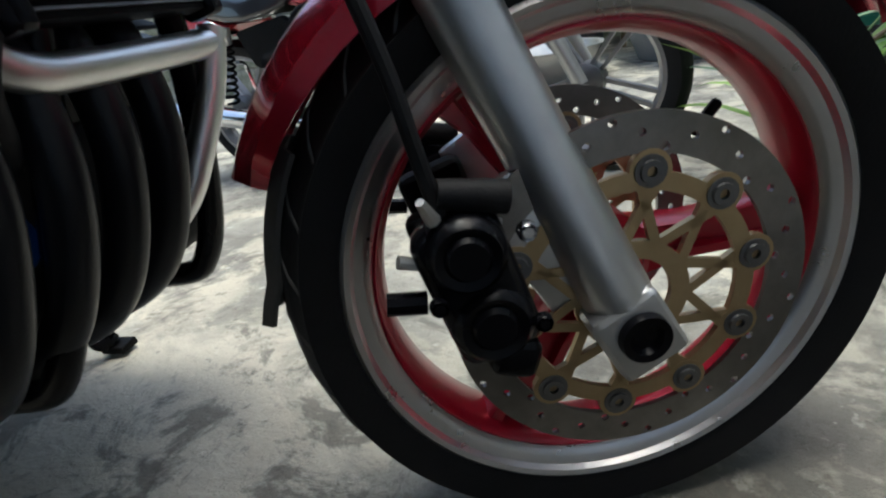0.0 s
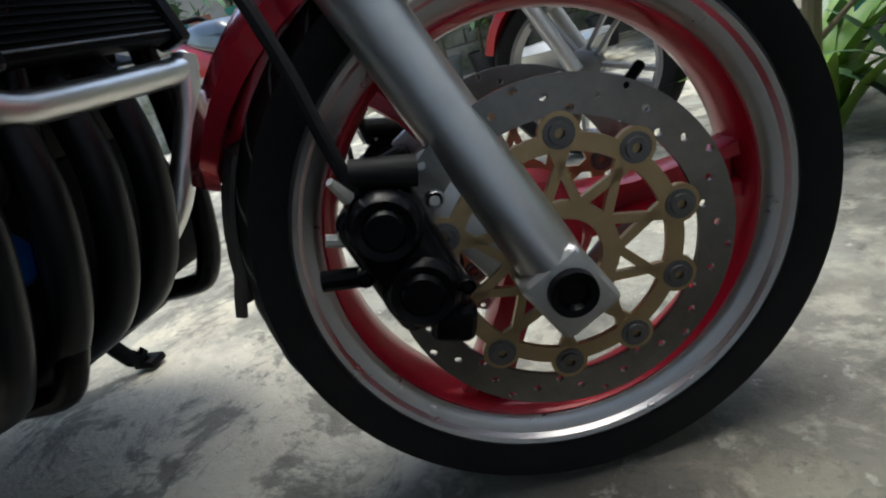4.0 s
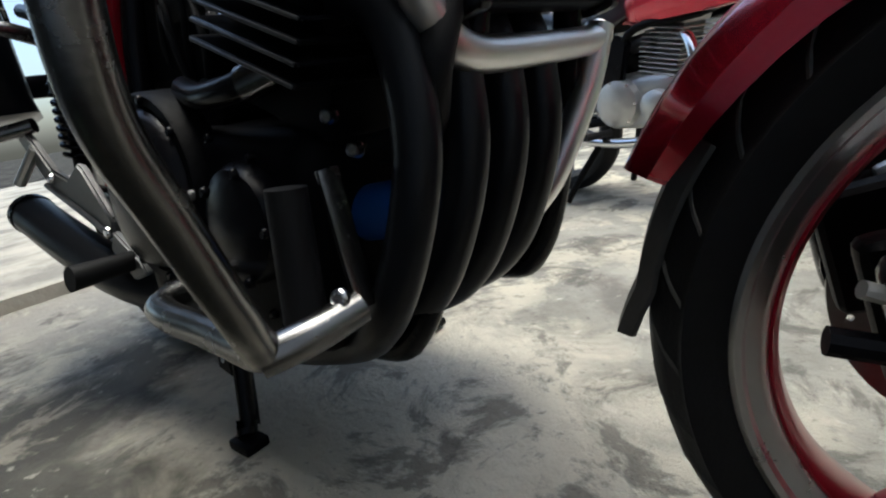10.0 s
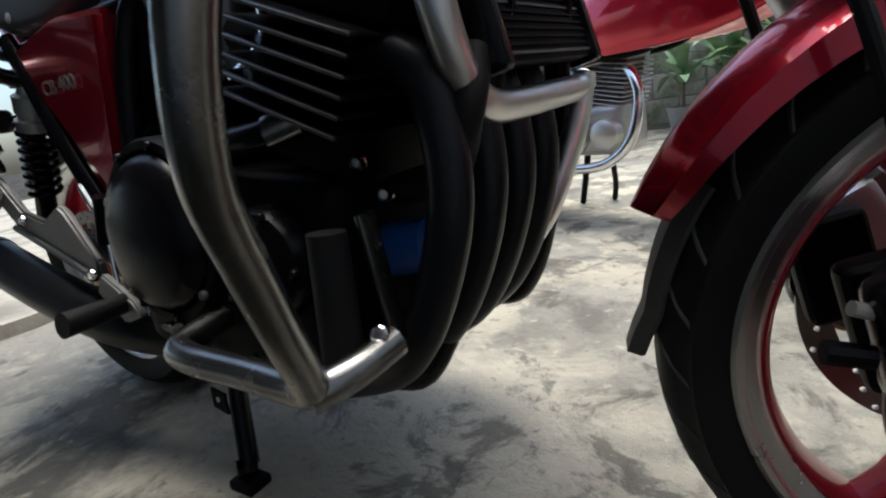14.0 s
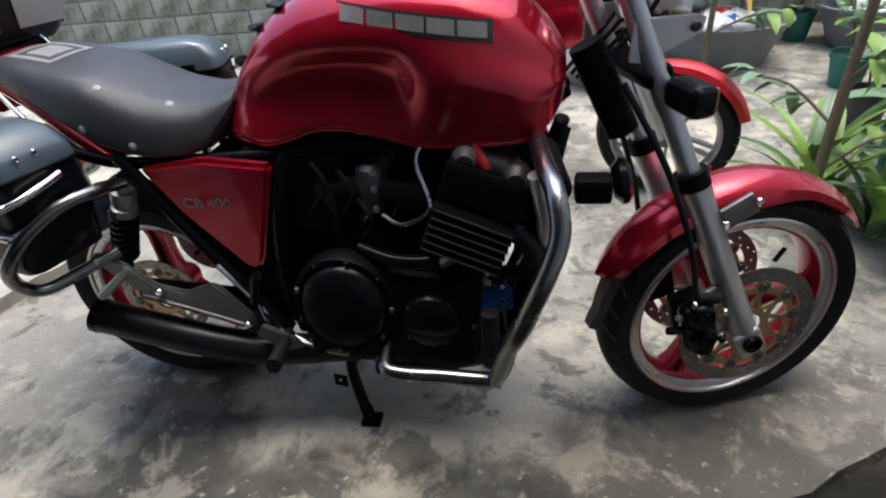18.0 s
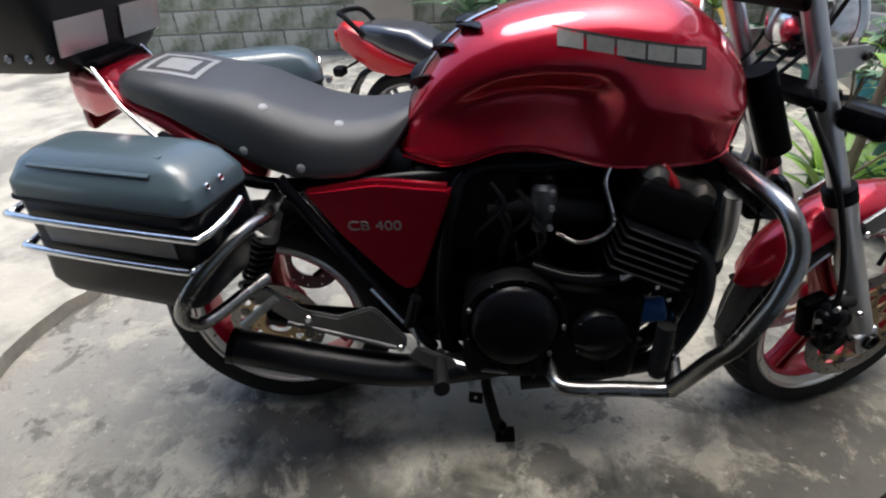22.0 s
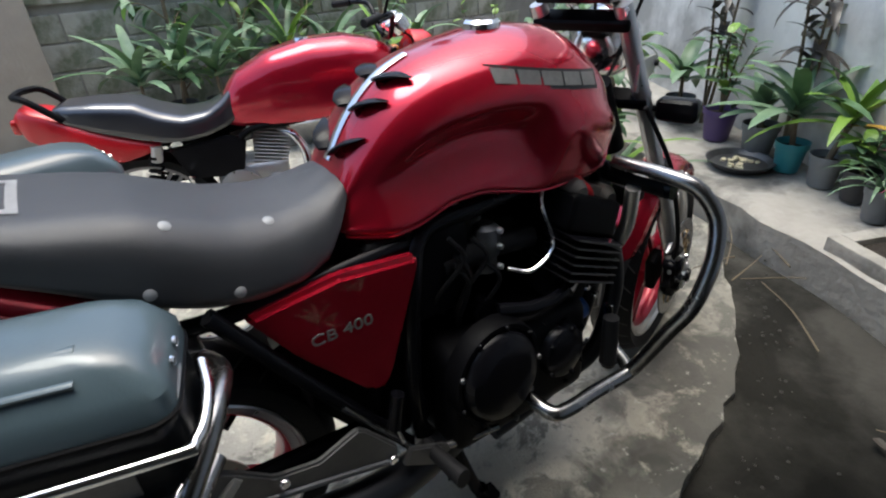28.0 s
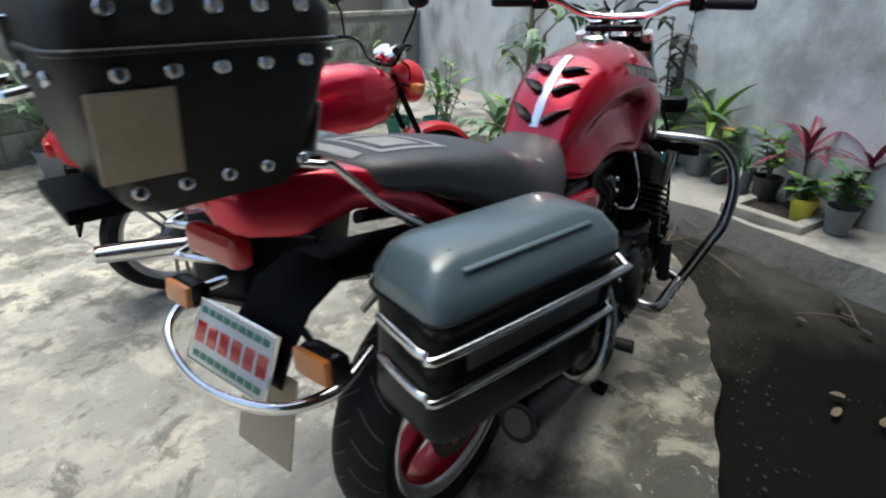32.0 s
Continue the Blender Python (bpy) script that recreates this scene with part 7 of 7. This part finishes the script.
def potted(x, y, z, r, h, colour, kind, size, seed, label, group="potted plants by the wall"):
    """kind: strap, spider, palm, broad, cordyline or shrub."""
    rnd = random.Random(seed)
    if group == "potted plants by the wall":
        x, y, size = 2.74 + 0.6 * (x - 3.13), 0.27 + 0.72 * (y - 0.34), size * 0.9
        r, h = r * 0.84, h * 0.84
    pl = thing("potted_plant", (x, y, z), label, "plant", group)
    flower_pot(pl, x, y, z, r, h, colour)
    top = z + h - 0.03
    if kind == "spider":
        for k in range(22):
            part("leaf", blade((x + rnd.uniform(-0.02, 0.02), y + rnd.uniform(-0.02, 0.02), top), rnd.uniform(0, 6.28), rnd.uniform(0.7, 1.5), size * rnd.uniform(0.7, 1.1), 0.016, rnd.uniform(1.2, 2.4)), LEAF_PALE if k % 3 else LEAF, pl)
        return
    if kind == "shrub":
        for k in range(5):
            a, ln = rnd.uniform(0, 6.28), size * rnd.uniform(0.6, 1)
            e = Vector((x + 0.3 * ln * math.cos(a), y + 0.3 * ln * math.sin(a), top + ln))
            part("stem", tube([(x, y, top), ((x * 2 + e.x) / 3, (y * 2 + e.y) / 3, top + 0.45 * ln), e], [0.006, 0.005, 0.003], 6, 3), STEM, pl)
            for j in range(8):
                f = 0.35 + 0.65 * j / 7
                q = Vector((x, y, top)).lerp(e, f)
                part("leaf", oval_leaf(q, rnd.uniform(0, 6.28), rnd.uniform(0, 0.9), 0.09 * rnd.uniform(0.8, 1.4), 0.045), rnd.choice((LEAF, LEAF, LEAF_LIME)), pl)
        return
    stem_h = {"strap": 0.3, "palm": 0.35, "broad": 0.3, "cordyline": 0.4}[kind] * size
    lean = Vector((rnd.uniform(-0.04, 0.04), rnd.uniform(-0.04, 0.04), stem_h))
    part("stem", tube([(x, y, top), Vector((x, y, top)) + lean * 0.5, Vector((x, y, top)) + lean], [0.014, 0.012, 0.009] if kind != "cordyline" else [0.007, 0.006, 0.005], 8, 3), STEM, pl)
    head = Vector((x, y, top)) + lean
    mats = {"strap": (LEAF_PALE, LEAF_PALE, LEAF), "palm": (LEAF_LIME, LEAF_LIME, LEAF), "broad": (LEAF, LEAF_PALE, LEAF), "cordyline": (LEAF_RED,)}[kind]
    count, wide = {"strap": (13, 0.075), "palm": (15, 0.05), "broad": (11, 0.1), "cordyline": (14, 0.032)}[kind]
    for k in range(count):
        a = 2.4 * k + rnd.uniform(-0.3, 0.3)
        f = k / count
        ln = size * rnd.uniform(0.5, 0.72)
        p = head - lean * 0.35 * (1 - f)
        rise = 0.25 + 1.0 * f + rnd.uniform(-0.15, 0.15)
        mat = rnd.choice(mats)
        if kind == "palm" and k == 2:
            mat = YELLOW
        part("leaf", blade(p, a, rise, ln, wide * rnd.uniform(0.85, 1.06), rnd.uniform(0.6, 1.5)), mat, pl)


potted(3.60, 1.42, 0.15, 0.10, 0.19, "grey", "broad", 0.6, 11, "leafy green plant in a greyish purple pot")
potted(3.42, 0.98, 0.15, 0.105, 0.20, "purple", "shrub", 0.5, 12, "bushy green plant in a purple plastic pot")
potted(3.30, 0.62, 0.15, 0.105, 0.19, "grey", "strap", 0.42, 13, "pale striped plant in a grey pot")
potted(3.13, 0.34, 0.15, 0.085, 0.17, "teal", "strap", 0.75, 14, "tall pale strap-leaved plant in a teal pot")
potted(3.02, 0.09, 0.15, 0.085, 0.17, "grey", "palm", 0.7, 15, "lime green plant with one yellow leaf in a grey pot")
potted(2.93, -0.12, 0.15, 0.08, 0.16, "black", "shrub", 0.22, 16, "small green shrub in a dark pot")
potted(2.70, -0.30, 0.15, 0.075, 0.16, "grey", "spider", 0.26, 17, "spider plant with arching pale leaves in a grey pot")
potted(2.56, -0.48, 0.15, 0.085, 0.16, "black", "shrub", 0.3, 18, "small dark shrub in a black pot")
potted(2.48, -0.70, 0.15, 0.085, 0.17, "black", "cordyline", 0.55, 19, "red-leaved cordyline in a black pot")
potted(2.22, -0.74, 0.15, 0.07, 0.14, "yellow", "shrub", 0.16, 20, "small seedling in a bright yellow pot")
potted(2.12, -0.95, 0.15, 0.08, 0.15, "grey", "shrub", 0.25, 21, "dry shrub in a pale grey pot")
potted(2.40, -1.0, 0.15, 0.085, 0.17, "black", "cordyline", 0.5, 22, "dark red cordyline in a black pot")


def bronze_plant(x, y, z):
    rnd = random.Random(31)
    pl = thing("foliage_plant", (x, y, z), "tall dark bronze-leaved plant by the wall", "plant")
    for k in range(3):
        e = Vector((x + rnd.uniform(-0.08, 0.08), y + rnd.uniform(-0.08, 0.08), z + 0.75 + 0.1 * k))
        part("stem", tube([(x + 0.02 * k, y, z - 0.02), ((x + e.x) / 2 + 0.03, (y + e.y) / 2, z + 0.4), e], [0.01, 0.008, 0.005], 7, 4), STEM, pl)
        for j in range(8):
            part("leaf", blade(Vector((x, y, z + 0.3)).lerp(e, 0.3 + 0.1 * j), rnd.uniform(0, 6.28), rnd.uniform(0, 0.8), rnd.uniform(0.18, 0.28), 0.05, rnd.uniform(0.8, 1.8)), LEAF_BRONZE, pl)


bronze_plant(2.86, 0.36, 0.15)
bronze_plant(3.12, 0.95, 0.15)


def bush(x, y, z, height, seed, label, n_limbs=7, leaves=9, leaf=0.10, spread=0.3):
    rnd = random.Random(seed)
    b = thing("bush", (x, y, z), label, "bush")
    tops = [(x, y, z - 0.03), (x + 0.01, y + 0.01, z + height * 0.4), (x + 0.035, y + 0.02, z + height)]
    part("trunk", tube(tops, [0.02, 0.017, 0.011], 10, 5), STEM, b, "thin grey-brown trunk")
    for k in range(n_limbs):
        f = 0.2 + 0.8 * k / (n_limbs - 1)
        p = Vector(tops[0]).lerp(Vector(tops[2]), f)
        a = 2.4 * k + rnd.uniform(-0.4, 0.4)
        ln = spread * rnd.uniform(0.7, 1.2)
        e = p + Vector((ln * math.cos(a), ln * math.sin(a), 0.12 + 0.1 * rnd.random()))
        part("limb", tube([p, p.lerp(e, 0.5) + Vector((0, 0, 0.05)), e], [0.007, 0.005, 0.003], 6, 3), STEM, b)
        for j in range(leaves):
            q = p.lerp(e, 0.3 + 0.7 * j / (leaves - 1)) + Vector((0, 0, 0.03))
            part("leaf", oval_leaf(q, a + rnd.uniform(-1.6, 1.6), rnd.uniform(-0.7, 0.7), leaf * rnd.uniform(0.75, 1.35), leaf * 0.42), rnd.choice((LEAF, LEAF, LEAF_LIME, LEAF_PALE)), b)


bush(1.93, 0.88, 0.0, 1.15, 41, "leafy green bush with a thin trunk growing at the slab edge")
bush(2.3, 0.98, 0.12, 0.8, 42, "green leafy shrub on the ledge", 6, 9, 0.12, 0.24)


def floor_plants():
    # strap-leaved clumps in front of the ledge
    for x, y, s in ((1.99, 0.98, 51), (2.14, 0.82, 52), (2.08, 1.25, 53)):
        rnd = random.Random(s)
        pl = thing("strap_plant", (x, y, 0), "clump of long bright green strap leaves", "plant", "strap plants")
        for k in range(16):
            part("leaf", blade((x + rnd.uniform(-0.03, 0.03), y + rnd.uniform(-0.03, 0.03), -0.01), rnd.uniform(0, 6.28), rnd.uniform(0.9, 1.5), rnd.uniform(0.35, 0.6), 0.045, rnd.uniform(0.7, 1.8)), rnd.choice((LEAF, LEAF_LIME, LEAF_LIME)), pl)


floor_plants()

# pots and plants before the block wall
for x, y, r, h, c, k, s, seed in ((0.95, 6.2, 0.15, 0.28, "grey", "strap", 1.2, 61), (1.35, 6.3, 0.14, 0.26, "black", "strap", 1.3, 62), (1.75, 6.1, 0.15, 0.28, "black", "broad", 1.2, 63),
                                  (2.2, 6.3, 0.14, 0.26, "grey", "strap", 1.35, 64), (2.7, 6.2, 0.15, 0.28, "black", "palm", 1.35, 65), (3.3, 6.1, 0.15, 0.28, "green", "broad", 1.4, 66),
                                  (3.9, 5.9, 0.15, 0.28, "green", "palm", 1.1, 67), (4.6, 6.2, 0.15, 0.28, "green", "broad", 1.1, 68), (4.4, 4.4, 0.15, 0.26, "green", "shrub", 0.9, 69), (4.7, 4.0, 0.15, 0.26, "teal", "palm", 0.9, 70), (4.1, 3.4, 0.14, 0.25, "black", "shrub", 0.8, 81), (4.0, 2.6, 0.14, 0.25, "green", "strap", 0.8, 82)):
    potted(-0.24 + (x + 0.24) * 0.64, -0.86 + (y + 0.86) * 0.64, FLOOR, r * 0.75, h * 0.75, c, k, s * 0.72, seed, f"leafy plant in a {c} pot by the block wall", "plants before the block wall")
for x, r, h, c, k, s, seed in ((-3.3, 0.12, 0.2, "black", "shrub", 0.3, 71), (-2.95, 0.12, 0.2, "teal", "shrub", 0.35, 72), (-2.55, 0.12, 0.2, "terracotta", "spider", 0.3, 73), (-2.0, 0.11, 0.18, "green", "shrub", 0.35, 74), (-1.6, 0.12, 0.2, "teal", "spider", 0.3, 75), (-1.1, 0.11, 0.18, "green", "palm", 0.45, 76),
                               (1.6, 0.12, 0.2, "teal", "shrub", 0.35, 77), (2.15, 0.12, 0.2, "terracotta", "shrub", 0.35, 78), (2.7, 0.13, 0.22, "purple", "strap", 0.5, 79), (3.4, 0.12, 0.2, "teal", "shrub", 0.4, 80)):
    potted(-0.24 + (x + 0.24) * 0.64, 4.27, 0.93, r * 0.72, h * 0.72, c, k, s * 0.72, seed, f"plant in a {c} pot standing on the block wall", "plants on the block wall")
for bx, by, bs in ((1.45, 6.65, 44), (2.3, 6.75, 45), (3.1, 6.6, 46), (-2.4, 7.6, 47), (-0.9, 7.7, 48)):
    bush(-0.24 + (bx + 0.24) * 0.64, -0.86 + (by + 0.86) * 0.64, FLOOR, 1.25, bs, "dense leafy green bush by the block wall", 9, 11, 0.13, 0.34)
bush(2.0, 2.75, FLOOR, 1.5, 43, "slender young tree with sparse leaves", 9, 9, 0.14, 0.4)


# ---- loose things ----
def wash_tub(x, y, z):
    m = Matrix.Translation((x, y, z))
    tub = thing("wash_tub", (x, y, z), "large grey tub full of white, red and blue laundry", "tub")
    part("shell", lathe([(0, 0), (0.28, 0), (0.30, 0.01), (0.40, 0.26), (0.43, 0.27), (0.43, 0.285), (0.39, 0.28), (0.29, 0.03), (0, 0.03)], m, 40, close=False), POT_COLOURS["grey"], tub, "grey plastic shell")
    rnd = random.Random(8)
    for k in range(9):
        a, r = rnd.uniform(0, 6.28), rnd.uniform(0, 0.22)
        bm = bmesh.new()
        bmesh.ops.create_icosphere(bm, subdivisions=3, radius=0.13)
        for v in bm.verts:
            v.co *= 1 + 0.35 * noise.noise(v.co * 9 + Vector((k, 0, 0)))
            v.co.z *= 0.6
        bm.transform(Matrix.Translation((x + r * math.cos(a), y + r * math.sin(a), z + 0.24)))
        part("cloth", bm, (WHITE, WHITE, TAILRED, BLUE)[k % 4], tub)


wash_tub(2.2, 3.2, FLOOR)
wash_tub(3.3, 3.4, FLOOR)


def metal_basin(x, y, z):
    solo("wash_basin", lathe([(0, 0), (0.2, 0), (0.22, 0.01), (0.31, 0.17), (0.325, 0.175), (0.325, 0.183), (0.30, 0.178), (0.205, 0.02), (0, 0.014)], Matrix.Translation((x, y, z)), 40, close=False), ALLOY_LIGHT, (x, y, z), "grey metal wash basin standing on the floor", "basin")


metal_basin(1.35, 2.9, FLOOR)


def basin(x, y, z):
    m = Matrix.Translation((x, y, z))
    b = thing("basin", (x, y, z), "shallow dark metal tray with pale scraps on the ledge", "basin")
    part("tray", lathe([(0, 0), (0.11, 0), (0.13, 0.008), (0.15, 0.032), (0.156, 0.034), (0.156, 0.038), (0.146, 0.036), (0.126, 0.013), (0, 0.011)], m, 40, close=False), ALLOY, b)
    rnd = random.Random(9)
    for k in range(16):
        a, r = rnd.uniform(0, 6.28), 0.09 * rnd.random() ** 0.5
        part("scrap", box((rnd.uniform(0.015, 0.035), rnd.uniform(0.015, 0.03), 0.012), Matrix.Translation((x + r * math.cos(a), y + r * math.sin(a), z + 0.017)) @ Matrix.Rotation(rnd.uniform(0, 3), 4, "Z"), 0.004), SCRAP, b)


SCRAP = material("pale_scraps", (0.55, 0.48, 0.3), 0.8, 0, (0.7, 0.64, 0.45), 30, 0.6)
basin(2.64, 0.44, 0.148)


GRAVEL = material("dirty_gravel", (0.025, 0.024, 0.02), 0.9, 0, (0.055, 0.052, 0.045), 25, 0.6)


def twigs():
    rnd = random.Random(10)
    for x, y, a, ln, z in ((2.12, 0.16, 0.5, 0.36, 0.02), (2.2, 0.05, 1.1, 0.3, 0.02), (2.02, 0.02, 0.1, 0.26, 0.012), (2.1, -0.1, 2.4, 0.34, -0.02), (1.95, 0.12, 2.9, 0.22, 0.012), (1.9, -0.2, 0.9, 0.4, -0.025), (1.75, -0.75, 0.4, 0.3, -0.025), (1.6, -0.7, 1.9, 0.22, -0.025)):
        d = Vector((math.cos(a), math.sin(a), 0)) * ln / 2
        p = Vector((x, y, z))
        solo("twig", tube([p - d, p + Vector((0.01, -0.008, 0.012)), p + d], [0.0032, 0.0026, 0.0016], 6, 3), STEM, p, "dry thin twig lying by the ledge", "twig", "dry twigs")
    # small stones and crumbs on the earth and along the broken edge
    bm = bmesh.new()
    for k in range(170):
        if k < 120:
            f = rnd.random()
            x = float(np.interp(f, [0, 0.3, 0.6, 1], [0.1, 0.75, 1.42, 2.1])) + rnd.uniform(-0.08, 0.12)
            y = float(np.interp(f, [0, 0.3, 0.6, 1], [-0.75, -0.5, -0.31, 0.12])) - rnd.uniform(0.02, 0.16)
            z = -0.03
        else:
            x, y, z = rnd.uniform(0.2, 2.0), rnd.uniform(-1.6, -0.5), -0.03
        s = rnd.uniform(0.0025, 0.008) * (1.6 if k % 17 == 0 else 1)
        m = Matrix.Translation((x, y, z + 0.012 * noise.noise((x * 1.3, y * 1.3, 0)) + s * 0.3)) @ Matrix.Rotation(rnd.uniform(0, 6), 4, "Z") @ Matrix.Diagonal((s, s * rnd.uniform(0.6, 1), s * 0.6, 1))
        vs = [bm.verts.new(m @ Vector(q)) for q in ((1, 0, -0.4), (0.3, 0.9, -0.3), (-0.8, 0.5, -0.4), (-0.7, -0.6, -0.3), (0.4, -0.9, -0.4), (0.1, 0.1, 1), (0.5, -0.2, 0.7))]
        for f3 in ((0, 1, 6), (1, 5, 6), (1, 2, 5), (2, 3, 5), (3, 4, 5), (4, 6, 5), (4, 0, 6), (4, 3, 2), (4, 2, 1), (4, 1, 0)):
            bm.faces.new([vs[i] for i in f3])
    solo("gravel", bm, GRAVEL, (1.2, -0.7, -0.08), "small stones and crumbs of concrete on the earth", "gravel", kind="stuff")
    # fallen leaves and weeds
    for k in range(18):
        x, y = rnd.uniform(0.9, 2.1), rnd.uniform(-1.4, -0.55)
        solo("fallen_leaf", blade((x, y, -0.022), rnd.uniform(0, 6.28), 0.1, rnd.uniform(0.04, 0.09), 0.025, rnd.uniform(-0.3, 0.4), 4), rnd.choice((STEM, LEAF_BRONZE, STEM, LEAF_BRONZE)), (x, y, -0.024), "dry fallen leaf on the earth", "leaf", "fallen leaves")
    for x, y, s in ((0.62, -1.32, 91), (0.78, -1.22, 92), (0.55, -1.1, 93)):
        r2 = random.Random(s)
        pl = thing("weed", (x, y, -0.05), "small grey-green weed in the earth", "plant", "weeds")
        for k in range(12):
            part("leaf", blade((x, y, -0.05), r2.uniform(0, 6.28), r2.uniform(0.5, 1.4), r2.uniform(0.08, 0.15), 0.018, r2.uniform(0.5, 1.6), 4), LEAF_PALE, pl)
    # dark tool head lying on the floor at the far left
    solo("wood_block", box((0.12, 0.09, 0.08), Matrix.Translation((-1.2, 1.15, 0.04)) @ Matrix.Rotation(0.4, 4, "Z"), 0.006), BLACK, (-1.2, 1.15, 0), "dark block lying on the concrete floor", "block")


twigs()
